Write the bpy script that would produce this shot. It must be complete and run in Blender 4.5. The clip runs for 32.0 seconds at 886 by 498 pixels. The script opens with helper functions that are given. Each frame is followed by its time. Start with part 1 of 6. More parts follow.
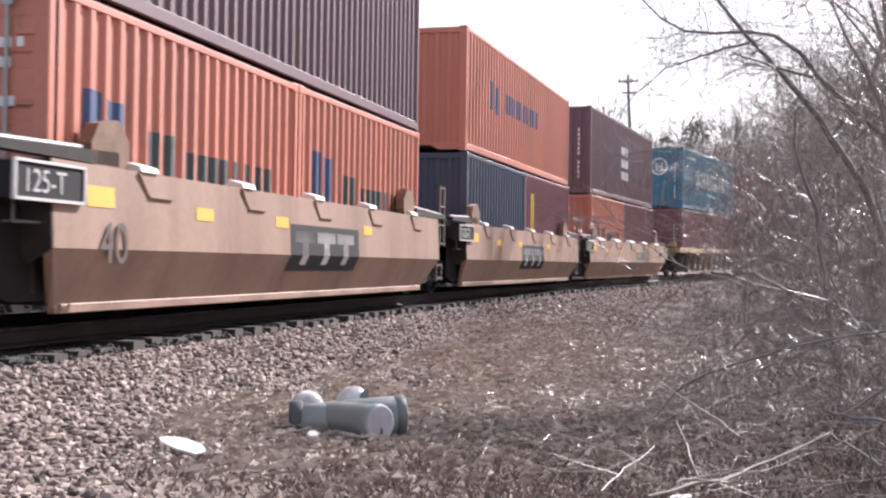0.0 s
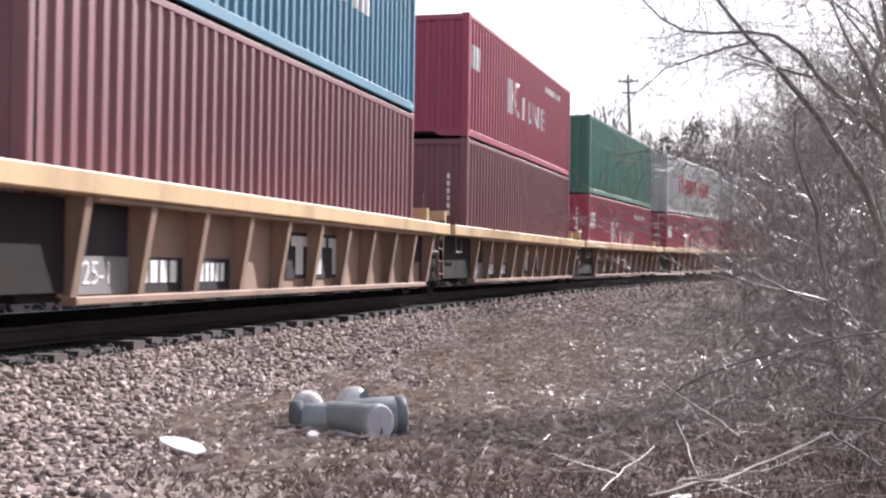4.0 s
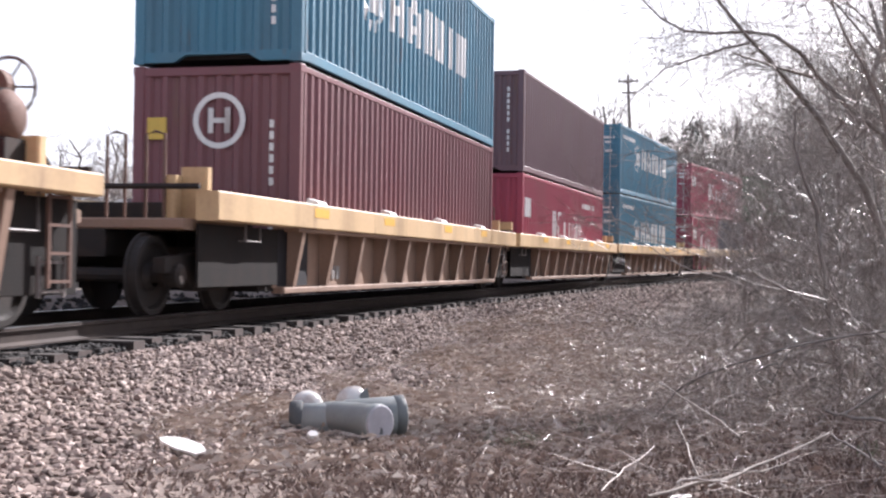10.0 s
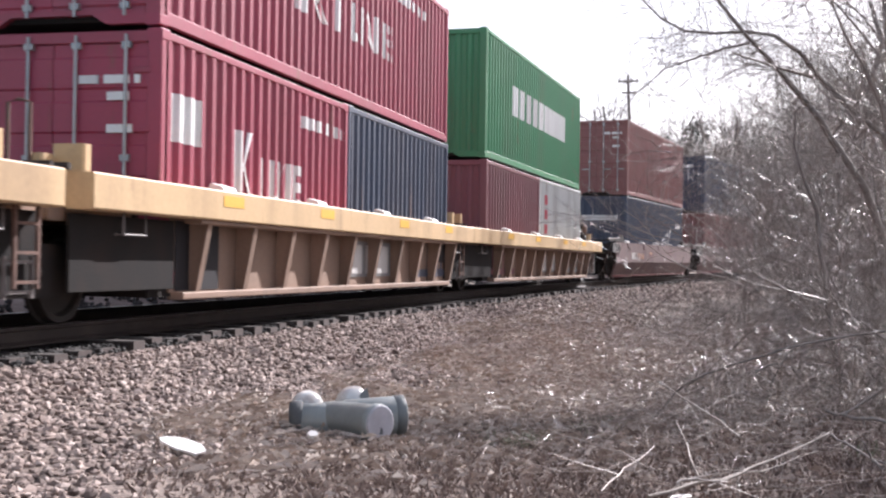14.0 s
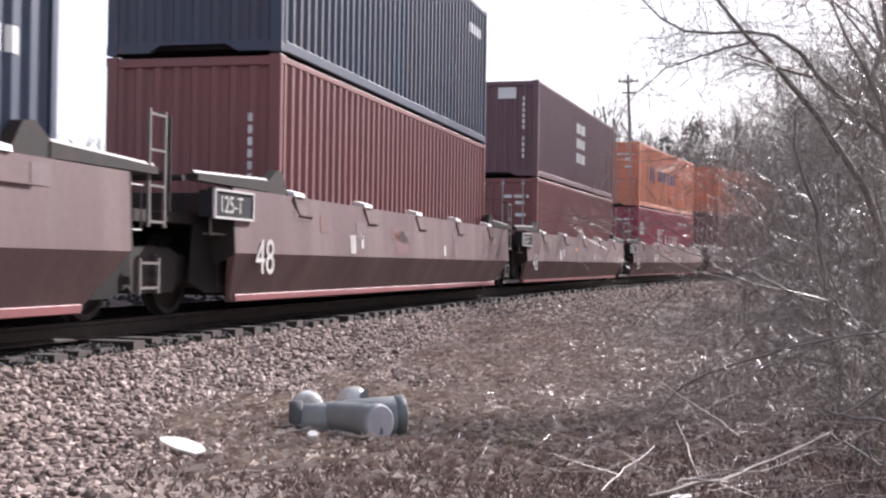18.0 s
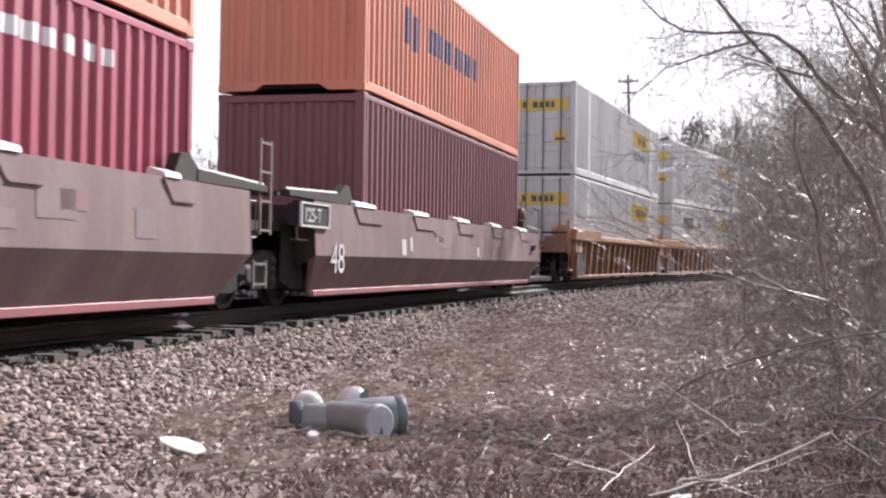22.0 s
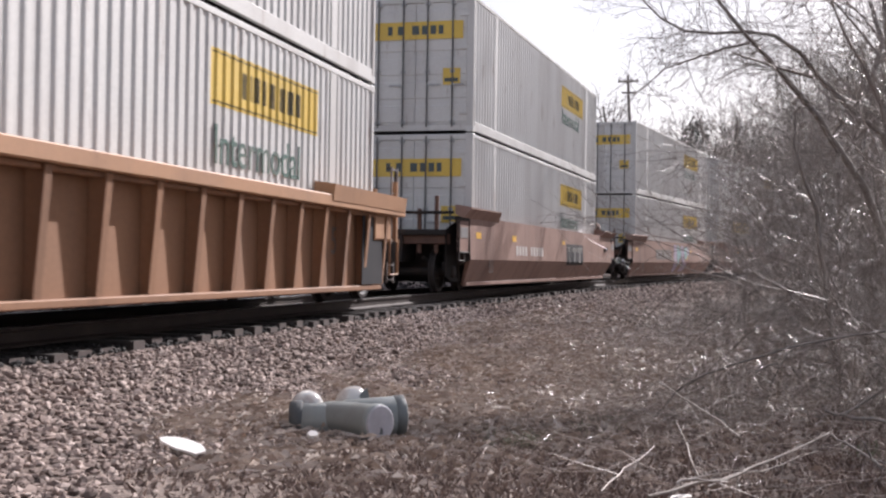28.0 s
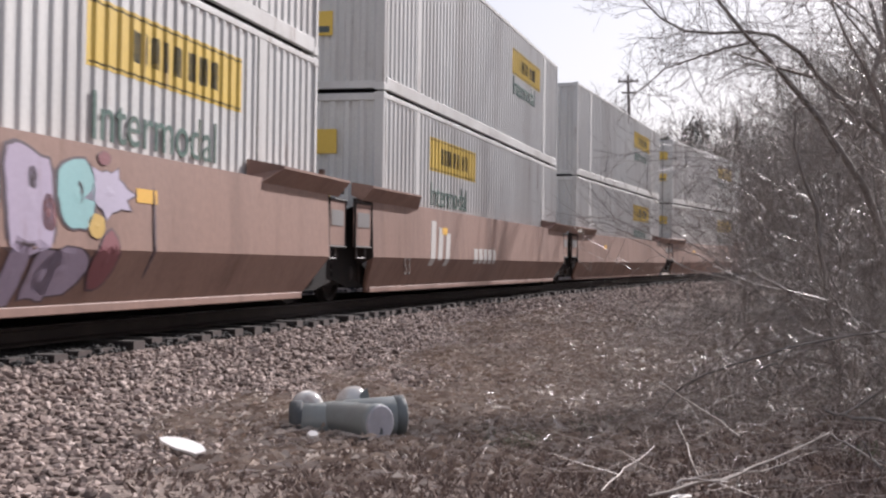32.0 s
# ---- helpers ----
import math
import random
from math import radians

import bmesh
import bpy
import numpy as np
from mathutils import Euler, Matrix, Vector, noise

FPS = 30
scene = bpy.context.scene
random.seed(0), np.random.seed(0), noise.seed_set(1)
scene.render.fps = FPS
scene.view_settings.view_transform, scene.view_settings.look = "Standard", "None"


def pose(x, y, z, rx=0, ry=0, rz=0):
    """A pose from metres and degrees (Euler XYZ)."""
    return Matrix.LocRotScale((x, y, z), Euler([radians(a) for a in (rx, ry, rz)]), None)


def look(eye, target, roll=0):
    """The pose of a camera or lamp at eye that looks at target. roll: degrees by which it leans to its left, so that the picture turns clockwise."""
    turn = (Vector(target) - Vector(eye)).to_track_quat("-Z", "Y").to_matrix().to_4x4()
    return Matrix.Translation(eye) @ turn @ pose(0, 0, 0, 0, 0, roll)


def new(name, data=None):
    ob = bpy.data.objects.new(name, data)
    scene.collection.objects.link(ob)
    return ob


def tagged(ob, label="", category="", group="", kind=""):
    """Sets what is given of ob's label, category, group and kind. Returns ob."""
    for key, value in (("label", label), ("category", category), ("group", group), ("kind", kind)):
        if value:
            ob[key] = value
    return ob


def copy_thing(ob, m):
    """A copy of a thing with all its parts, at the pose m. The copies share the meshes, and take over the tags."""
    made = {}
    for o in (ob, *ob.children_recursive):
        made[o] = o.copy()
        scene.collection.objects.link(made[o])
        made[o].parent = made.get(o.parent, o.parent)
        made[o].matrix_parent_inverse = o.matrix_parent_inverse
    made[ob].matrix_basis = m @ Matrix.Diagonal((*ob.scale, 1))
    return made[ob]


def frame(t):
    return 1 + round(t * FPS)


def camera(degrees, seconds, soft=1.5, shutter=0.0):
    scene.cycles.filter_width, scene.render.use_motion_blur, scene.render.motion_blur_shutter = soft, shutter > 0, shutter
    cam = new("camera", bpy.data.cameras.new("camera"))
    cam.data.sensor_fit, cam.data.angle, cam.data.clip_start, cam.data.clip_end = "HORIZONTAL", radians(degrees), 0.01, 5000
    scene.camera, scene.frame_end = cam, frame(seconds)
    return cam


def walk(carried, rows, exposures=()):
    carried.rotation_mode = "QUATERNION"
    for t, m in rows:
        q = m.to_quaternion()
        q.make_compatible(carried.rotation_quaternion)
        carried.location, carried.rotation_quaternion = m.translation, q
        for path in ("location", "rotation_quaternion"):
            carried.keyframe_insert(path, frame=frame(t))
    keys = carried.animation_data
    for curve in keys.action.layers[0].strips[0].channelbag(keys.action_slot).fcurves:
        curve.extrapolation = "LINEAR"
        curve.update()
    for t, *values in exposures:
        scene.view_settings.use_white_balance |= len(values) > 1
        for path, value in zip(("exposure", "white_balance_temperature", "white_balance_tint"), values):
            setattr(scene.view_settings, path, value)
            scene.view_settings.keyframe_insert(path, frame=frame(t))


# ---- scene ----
cam = camera(39.04, 32.0, soft=2.35, shutter=0.13)
EYE = (0.0, 0.0, 0.30)
VIEW = look(EYE, (0.0, math.cos(radians(1.256)), 0.30 + math.sin(radians(1.256))), -1.54)
walk(cam, [(0.0, VIEW), (32.0, VIEW)], [(0.0, 1.20, 6030, 18), (12.0, 1.18, 6030, 18), (18.0, 1.08, 6030, 18), (23.3, 1.14, 6060, 18), (24.0, 0.81, 6150, 18), (28.0, 0.67, 6150, 18), (30.0, 0.79, 6150, 18), (32.0, 0.52, 6150, 18)])

# ---- world and sun ----
SUN_AZ, SUN_EL = 38.0, 35.0
world = bpy.data.worlds.new("world")
scene.world = world
world.use_nodes = True
wn = world.node_tree
wn.nodes.clear()
w_out = wn.nodes.new("ShaderNodeOutputWorld")
w_bg = wn.nodes.new("ShaderNodeBackground")
w_sky = wn.nodes.new("ShaderNodeTexSky")
w_sky.sky_type = "NISHITA"
w_sky.sun_disc = False
w_sky.sun_elevation = radians(SUN_EL)
w_sky.sun_rotation = radians(SUN_AZ)
w_sky.dust_density = 3.0
w_sky.air_density = 1.2
w_mix = wn.nodes.new("ShaderNodeMix")
w_mix.data_type = "RGBA"
w_mix.inputs[7].default_value = (13.0, 13.0, 13.3, 1)
w_tc = wn.nodes.new("ShaderNodeTexCoord")
w_sep = wn.nodes.new("ShaderNodeSeparateXYZ")
w_haze = wn.nodes.new("ShaderNodeMapRange")
w_haze.inputs[1].default_value, w_haze.inputs[2].default_value = 0.0, 0.55
w_haze.inputs[3].default_value, w_haze.inputs[4].default_value = 0.68, 0.14
wn.links.new(w_tc.outputs["Generated"], w_sep.inputs[0])
wn.links.new(w_sep.outputs[2], w_haze.inputs[0])
wn.links.new(w_haze.outputs[0], w_mix.inputs[0])
wn.links.new(w_sky.outputs[0], w_mix.inputs[6])
wn.links.new(w_mix.outputs[2], w_bg.inputs[0])
w_bg.inputs[1].default_value = 0.062
wn.links.new(w_bg.outputs[0], w_out.inputs[0])
sun = new("sun", bpy.data.lights.new("sun", "SUN"))
sun.data.energy = 5.0
sun.data.angle = radians(0.6)
sun.data.color = (1.0, 0.95, 0.88)
_d = Vector((math.sin(radians(SUN_AZ)) * math.cos(radians(SUN_EL)), math.cos(radians(SUN_AZ)) * math.cos(radians(SUN_EL)), math.sin(radians(SUN_EL))))
sun.matrix_world = look(_d * 60, (0, 0, 0))


# ---- materials ----
def mat(name, base, rough=0.6, metal=0.0, var=0.25, scale=1.5, dirt=(0.12, 0.09, 0.07), dirt_amt=0.25, bump=0.15, fine=40.0, streak=False, spec=0.5, rust=0.0):
    """Paint, metal, wood or soil: base colour, broad stains, fine grain and relief."""
    m = bpy.data.materials.new(name)
    m.use_nodes = True
    nt = m.node_tree
    b = nt.nodes["Principled BSDF"]
    b.inputs["Roughness"].default_value = rough
    b.inputs["Metallic"].default_value = metal
    b.inputs["Specular IOR Level"].default_value = spec
    tc = nt.nodes.new("ShaderNodeTexCoord")
    info = nt.nodes.new("ShaderNodeObjectInfo")
    mp = nt.nodes.new("ShaderNodeMapping")
    if streak:
        mp.inputs["Scale"].default_value = (1.0, 1.0, 0.18)
    nt.links.new(tc.outputs["Object"], mp.inputs[0])
    off = nt.nodes.new("ShaderNodeVectorMath")
    off.operation = "MULTIPLY"
    off.inputs[1].default_value = (37.0, 53.0, 71.0)
    nt.links.new(info.outputs["Random"], off.inputs[0])
    nt.links.new(off.outputs[0], mp.inputs["Location"])
    n1 = nt.nodes.new("ShaderNodeTexNoise")
    n1.inputs["Scale"].default_value = scale
    n1.inputs["Detail"].default_value = 5
    n2 = nt.nodes.new("ShaderNodeTexNoise")
    n2.inputs["Scale"].default_value = fine
    n2.inputs["Detail"].default_value = 3
    nt.links.new(mp.outputs[0], n1.inputs["Vector"])
    nt.links.new(tc.outputs["Object"], n2.inputs["Vector"])
    r1 = nt.nodes.new("ShaderNodeMapRange")
    r1.inputs[1].default_value, r1.inputs[2].default_value = 0.45, 0.75
    r1.inputs[3].default_value, r1.inputs[4].default_value = 0.0, dirt_amt
    nt.links.new(n1.outputs[0], r1.inputs[0])
    mx = nt.nodes.new("ShaderNodeMix")
    mx.data_type = "RGBA"
    mx.inputs[6].default_value = (*base, 1)
    mx.inputs[7].default_value = (*dirt, 1)
    nt.links.new(r1.outputs[0], mx.inputs[0])
    r2 = nt.nodes.new("ShaderNodeMapRange")
    r2.inputs[3].default_value, r2.inputs[4].default_value = 1 - var, 1 + var
    nt.links.new(n2.outputs[0], r2.inputs[0])
    mul = nt.nodes.new("ShaderNodeVectorMath")
    mul.operation = "SCALE"
    coat = mx.outputs[2]
    if rust:
        n3 = nt.nodes.new("ShaderNodeTexNoise")
        n3.inputs["Scale"].default_value, n3.inputs["Detail"].default_value, n3.inputs["Roughness"].default_value = 3.2, 8, 0.72
        nt.links.new(mp.outputs[0], n3.inputs["Vector"])
        r3 = nt.nodes.new("ShaderNodeMapRange")
        r3.inputs[1].default_value, r3.inputs[2].default_value, r3.inputs[4].default_value = 0.60, 0.68, rust
        nt.links.new(n3.outputs[0], r3.inputs[0])
        mr = nt.nodes.new("ShaderNodeMix")
        mr.data_type = "RGBA"
        mr.inputs[7].default_value = (0.15, 0.075, 0.045, 1)
        nt.links.new(r3.outputs[0], mr.inputs[0])
        nt.links.new(coat, mr.inputs[6])
        n4 = nt.nodes.new("ShaderNodeTexNoise")
        n4.inputs["Scale"].default_value, n4.inputs["Detail"].default_value = 0.55, 3
        nt.links.new(mp.outputs[0], n4.inputs["Vector"])
        r4 = nt.nodes.new("ShaderNodeMapRange")
        r4.inputs[1].default_value, r4.inputs[2].default_value, r4.inputs[4].default_value = 0.5, 0.8, 0.35
        nt.links.new(n4.outputs[0], r4.inputs[0])
        mc = nt.nodes.new("ShaderNodeMix")
        mc.data_type = "RGBA"
        mc.inputs[7].default_value = (*(0.75 * c + 0.035 for c in base), 1)
        nt.links.new(r4.outputs[0], mc.inputs[0])
        nt.links.new(mr.outputs[2], mc.inputs[6])
        coat = mc.outputs[2]
        rr = nt.nodes.new("ShaderNodeMapRange")
        rr.inputs[3].default_value, rr.inputs[4].default_value = rough - 0.12, rough + 0.18
        nt.links.new(n3.outputs[0], rr.inputs[0])
        nt.links.new(rr.outputs[0], b.inputs["Roughness"])
    nt.links.new(coat, mul.inputs[0])
    nt.links.new(r2.outputs[0], mul.inputs["Scale"])
    nt.links.new(mul.outputs[0], b.inputs["Base Color"])
    bp = nt.nodes.new("ShaderNodeBump")
    bp.inputs["Strength"].default_value = bump
    bp.inputs["Distance"].default_value = 0.02
    nt.links.new(n2.outputs[0], bp.inputs["Height"])
    nt.links.new(bp.outputs[0], b.inputs["Normal"])
    return m


def paint(name, base, dirt_amt=0.3, rough=0.52):
    return mat(name, base, rough, 0.0, 0.12, 0.8, (0.10, 0.06, 0.045), dirt_amt, 0.05, 25.0, True, 0.75, 0.55)


P = {
    # Orange slightly desaturated: haze is mixed into the base colour.
    "orange": paint("orange_paint", (0.50, 0.165, 0.10)),
    "orange2": paint("bright_orange_paint", (0.58, 0.20, 0.11)),
    "maroon": paint("maroon_paint", (0.16, 0.045, 0.055)),
    "plum": paint("plum_paint", (0.115, 0.055, 0.068)),
    "brown": paint("brown_red_paint", (0.19, 0.06, 0.055)),
    "red": paint("crimson_paint", (0.29, 0.025, 0.058)),
    "blue": paint("blue_paint", (0.03, 0.165, 0.25)),
    "teal": paint("slate_teal_paint", (0.05, 0.12, 0.15)),
    "navy": paint("navy_paint", (0.022, 0.038, 0.075)),
    "green": paint("green_paint", (0.02, 0.15, 0.10)),
    "ever": paint("bright_green_paint", (0.02, 0.19, 0.07)),
    "white": paint("white_paint", (0.54, 0.54, 0.52), 0.35),
    "grey": paint("pale_grey_paint", (0.42, 0.44, 0.43), 0.5),
}
M_LETTER = paint("white_lettering", (0.72, 0.72, 0.70), 0.35)
M_DKLET = paint("dark_lettering", (0.03, 0.05, 0.05), 0.2)
M_GRNLET = paint("dark_green_lettering", (0.03, 0.09, 0.07), 0.2)
M_BLUELET = paint("blue_lettering", (0.03, 0.06, 0.16), 0.2)
M_YEL = paint("yellow_panel", (0.62, 0.42, 0.05), 0.2)
M_REDLET = paint("red_lettering", (0.40, 0.05, 0.07), 0.25)
M_GAL = mat("galvanised_rod", (0.35, 0.36, 0.36), 0.45, 0.6, 0.15, 6.0)
# Near black; also colours the sheets that stand in for car-end shade.
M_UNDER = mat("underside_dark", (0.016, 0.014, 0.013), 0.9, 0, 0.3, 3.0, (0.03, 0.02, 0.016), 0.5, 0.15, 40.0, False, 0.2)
M_TAN = mat("tan_car_paint", (0.31, 0.20, 0.145), 0.55, 0, 0.18, 1.3, (0.15, 0.09, 0.06), 0.65, 0.08, 14, True, 0.5, 0.45)
M_BEIGE = mat("weathered_yellow_car_paint", (0.56, 0.39, 0.21), 0.55, 0, 0.15, 1.2, (0.16, 0.10, 0.06), 0.55, 0.06, 20, True, 0.5, 0.45)
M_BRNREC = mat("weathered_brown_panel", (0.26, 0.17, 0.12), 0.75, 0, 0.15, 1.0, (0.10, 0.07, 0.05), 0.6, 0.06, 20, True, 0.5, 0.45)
M_MARCAR = mat("faded_maroon_car_paint", (0.125, 0.075, 0.075), 0.6, 0, 0.2, 1.4, (0.21, 0.147, 0.13), 0.7, 0.08, 14, True, 0.5, 0.45)
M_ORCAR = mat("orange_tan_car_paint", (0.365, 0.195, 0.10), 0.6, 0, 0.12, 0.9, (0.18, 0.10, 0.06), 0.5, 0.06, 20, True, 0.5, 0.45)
# Darker copy of the orange paint; recess shade is put into its colour.
M_ORIN = mat("grimy_shaded_orange_recess", (0.255, 0.132, 0.070), 0.7, 0, 0.15, 0.9, (0.12, 0.065, 0.04), 0.6, 0.06, 20, True, 0.4, 0.4)
M_PINKCAR = mat("faded_pink_brown_car_paint", (0.255, 0.155, 0.12), 0.6, 0, 0.2, 1.6, (0.15, 0.085, 0.065), 0.75, 0.08, 14, True, 0.5, 0.45)
# Truck and wheel steel darkened; the shade around them is in the colour.
M_STEEL = mat("dark_truck_steel", (0.024, 0.020, 0.018), 0.75, 0.0, 0.3, 4.0, (0.055, 0.032, 0.022), 0.6, 0.15, 40.0, False, 0.3)
M_WHEEL = mat("shaded_wheel_steel", (0.026, 0.022, 0.020), 0.65, 0.0, 0.2, 5.0, (0.05, 0.035, 0.028), 0.4, 0.15, 40.0, False, 0.3)
M_RAIL = mat("rail_rust", (0.035, 0.024, 0.02), 0.7, 0.3, 0.25, 3.0)
M_RAILTOP = mat("polished_rail_head", (0.55, 0.54, 0.52), 0.28, 1.0, 0.05, 5.0, (0.3, 0.25, 0.2), 0.2)
# Tie ends lighter, tops darker: sun and train shade are put in the wood.
M_TIEEND = mat("lit_tie_end_grain", (0.075, 0.058, 0.052), 0.9, 0, 0.4, 5.0, (0.08, 0.06, 0.05), 0.5, 0.4, 30)
M_TIE = mat("shaded_creosoted_tie_wood", (0.04, 0.032, 0.028), 0.9, 0, 0.4, 2.0, (0.05, 0.04, 0.035), 0.5, 0.4, 30)
M_FLAP = paint("white_guide_paint", (0.75, 0.73, 0.70), 0.25)
M_GROUND = mat("litter_soil", (0.152, 0.115, 0.095), 0.95, 0, 0.85, 2.2, (0.24, 0.195, 0.168), 0.8, 1.0, 34)
# Bark lightened in its colour to stand in for veiling glare.
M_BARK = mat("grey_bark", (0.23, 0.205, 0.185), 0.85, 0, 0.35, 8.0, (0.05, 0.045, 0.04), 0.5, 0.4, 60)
M_TWIG = mat("pale_twig", (0.24, 0.20, 0.17), 0.75, 0, 0.3, 8.0, (0.09, 0.07, 0.06), 0.5, 0.2, 60)
M_DRY = mat("bleached_stick", (0.42, 0.365, 0.32), 0.50, 0, 0.2, 6.0, (0.2, 0.16, 0.13), 0.4, 0.2, 50)


# ---- mesh helpers ----
class Geo:
    def __init__(self):
        self.v, self.f = [], []

    def add(self, vs, fs):
        n = len(self.v)
        self.v += [tuple(p) for p in vs]
        self.f += [tuple(i + n for i in q) for q in fs]
        return self

    def box(self, x0, x1, y0, y1, z0, z1, c=0.0):
        """A box; c chamfers its long edges."""
        if x0 > x1: x0, x1 = x1, x0
        if y0 > y1: y0, y1 = y1, y0
        if c <= 0:
            vs = [(x, y, z) for z in (z0, z1) for y in (y0, y1) for x in (x0, x1)]
            return self.add(vs, [(0, 2, 3, 1), (4, 5, 7, 6), (0, 1, 5, 4), (2, 6, 7, 3), (0, 4, 6, 2), (1, 3, 7, 5)])
        dims = (x1 - x0, y1 - y0, z1 - z0)
        ax = dims.index(max(dims))
        if ax == 0:
            pr = [(y0 + c, z0), (y1 - c, z0), (y1, z0 + c), (y1, z1 - c), (y1 - c, z1), (y0 + c, z1), (y0, z1 - c), (y0, z0 + c)]
            a, b = [(x0, *p) for p in pr], [(x1, *p) for p in pr]
        elif ax == 1:
            pr = [(x0 + c, z0), (x1 - c, z0), (x1, z0 + c), (x1, z1 - c), (x1 - c, z1), (x0 + c, z1), (x0, z1 - c), (x0, z0 + c)]
            a, b = [(p[0], y1, p[1]) for p in pr], [(p[0], y0, p[1]) for p in pr]
        else:
            pr = [(x0 + c, y0), (x1 - c, y0), (x1, y0 + c), (x1, y1 - c), (x1 - c, y1), (x0 + c, y1), (x0, y1 - c), (x0, y0 + c)]
            a, b = [(*p, z0) for p in pr], [(*p, z1) for p in pr]
        n = len(pr)
        return self.add(a + b, [tuple(range(n - 1, -1, -1)), tuple(range(n, 2 * n))] + [(i, (i + 1) % n, (i + 1) % n + n, i + n) for i in range(n)])

    def prism(self, prof, y0, y1, axis="y"):
        """A closed outline (a, b) swept along an axis: y takes (x, z), x takes (y, z), z takes (x, y)."""
        n = len(prof)
        put = {"y": lambda p, t: (p[0], t, p[1]), "x": lambda p, t: (t, p[0], p[1]), "z": lambda p, t: (p[0], p[1], t)}[axis]
        vs = [put(p, y0) for p in prof] + [put(p, y1) for p in prof]
        return self.add(vs, [tuple(range(n)), tuple(range(2 * n - 1, n - 1, -1))] + [(i + n, (i + 1) % n + n, (i + 1) % n, i) for i in range(n)])

    def tube(self, pts, rad, k=6):
        """A round bar along points, with a radius for each."""
        pts = [Vector(p) for p in pts]
        if not isinstance(rad, (list, tuple)):
            rad = [rad] * len(pts)
        base = len(self.v)
        for i, p in enumerate(pts):
            d = (pts[min(i + 1, len(pts) - 1)] - pts[max(i - 1, 0)]).normalized()
            a = d.cross(Vector((0, 0, 1)) if abs(d.z) < 0.9 else Vector((1, 0, 0))).normalized()
            b = d.cross(a)
            for j in range(k):
                t = 2 * math.pi * j / k
                self.v.append(tuple(p + (a * math.cos(t) + b * math.sin(t)) * rad[i]))
        for i in range(len(pts) - 1):
            for j in range(k):
                q = base + i * k
                self.f.append((q + j, q + (j + 1) % k, q + k + (j + 1) % k, q + k + j))
        self.f.append(tuple(base + j for j in range(k - 1, -1, -1)))
        self.f.append(tuple(base + (len(pts) - 1) * k + j for j in range(k)))
        return self

    def lathe(self, prof, k=24, axis="x", at=(0, 0, 0)):
        """A profile of (along, radius) turned round an axis through a point."""
        base = len(self.v)
        for a, r in prof:
            for j in range(k):
                t = 2 * math.pi * j / k
                c, s = r * math.cos(t), r * math.sin(t)
                p = {"x": (a, c, s), "y": (s, a, c), "z": (c, s, a)}[axis]
                self.v.append(tuple(p[i] + at[i] for i in range(3)))
        for i in range(len(prof) - 1):
            for j in range(k):
                q = base + i * k
                self.f.append((q + j, q + (j + 1) % k, q + k + (j + 1) % k, q + k + j))
        self.f.append(tuple(base + j for j in range(k - 1, -1, -1)))
        self.f.append(tuple(base + (len(prof) - 1) * k + j for j in range(k)))
        return self

    def mesh(self, name, smooth=False):
        me = bpy.data.meshes.new(name)
        me.from_pydata(self.v, [], self.f)
        bm = bmesh.new()
        bm.from_mesh(me)
        bmesh.ops.recalc_face_normals(bm, faces=bm.faces)
        bm.to_mesh(me)
        bm.free()
        if smooth:
            me.polygons.foreach_set("use_smooth", [True] * len(me.polygons))
        me.update()
        return me


def put(name, me, material, parent=None, label="", m=None):
    """Links a mesh as one object; the material sits on the object, so that meshes can be shared."""
    if isinstance(me, Geo):
        me = me.mesh(name)
    if not me.materials:
        me.materials.append(material)
    ob = new(name, me)
    if material is not None and me.materials[0] != material:
        ob.material_slots[0].link = "OBJECT"
        ob.material_slots[0].material = material
    if parent is not None:
        ob.parent = parent
    if m is not None:
        ob.matrix_basis = m
    if label:
        ob["label"] = label
    return ob


def shared(cache, key, build):
    if key not in cache:
        cache[key] = build().mesh("_".join(str(k) for k in key[:1]))
    return cache[key]


CACHE = {}

# ---- the track's line ----
BANK = radians(2.47)
STEP = 0.5
_S = np.arange(-560.0, 620.0 + STEP, STEP)


def heading(s):
    c = np.clip(s, -62.0, 92.0)
    return 0.39183 + 0.005105 * c + 3.6883e-5 * c * c


_A = heading(_S)
_mid = heading(_S[:-1] + STEP / 2)
_X = np.concatenate([[0], np.cumsum(np.sin(_mid) * STEP)])
_Y = np.concatenate([[0], np.cumsum(np.cos(_mid) * STEP)])
_zero = int(round(560 / STEP))
_X += 10.2677 - _X[_zero]
_Y += 59.9617 - _Y[_zero]
_X += 0.0734 * np.cos(_A)
_Y -= 0.0734 * np.sin(_A)


def on_track(s, o=0.0, z=0.0):
    """The pose at s metres along the track: x across it, y along it, z up, canted with the rails."""
    a = float(heading(s))
    x, y = float(np.interp(s, _S, _X)), float(np.interp(s, _S, _Y))
    r = Vector((math.cos(a) * math.cos(BANK), -math.sin(a) * math.cos(BANK), -math.sin(BANK)))
    f = Vector((math.sin(a), math.cos(a), 0))
    u = Vector((math.cos(a) * math.sin(BANK), -math.sin(a) * math.sin(BANK), math.cos(BANK)))
    m = Matrix((r, f, u)).transposed().to_4x4()
    zz = 0.00076 * (min(max(s, -60.0), 90.0) + 45.0)
    m.translation = Vector((x, y, zz)) + r * o + u * z
    return m


def gone(t):
    """How far the train has rolled at t seconds."""
    return 12.76274 * t - 0.0065544 * (t - 16) ** 2 - 0.0000475632 * (t - 16) ** 3


MOVERS = []


def rides(thing, s, o=0.0, z=0.0):
    """Notes a thing of the train and its place along the train."""
    MOVERS.append((thing, s, o, z))
    thing.matrix_basis = on_track(s - gone(0.0), o, z)


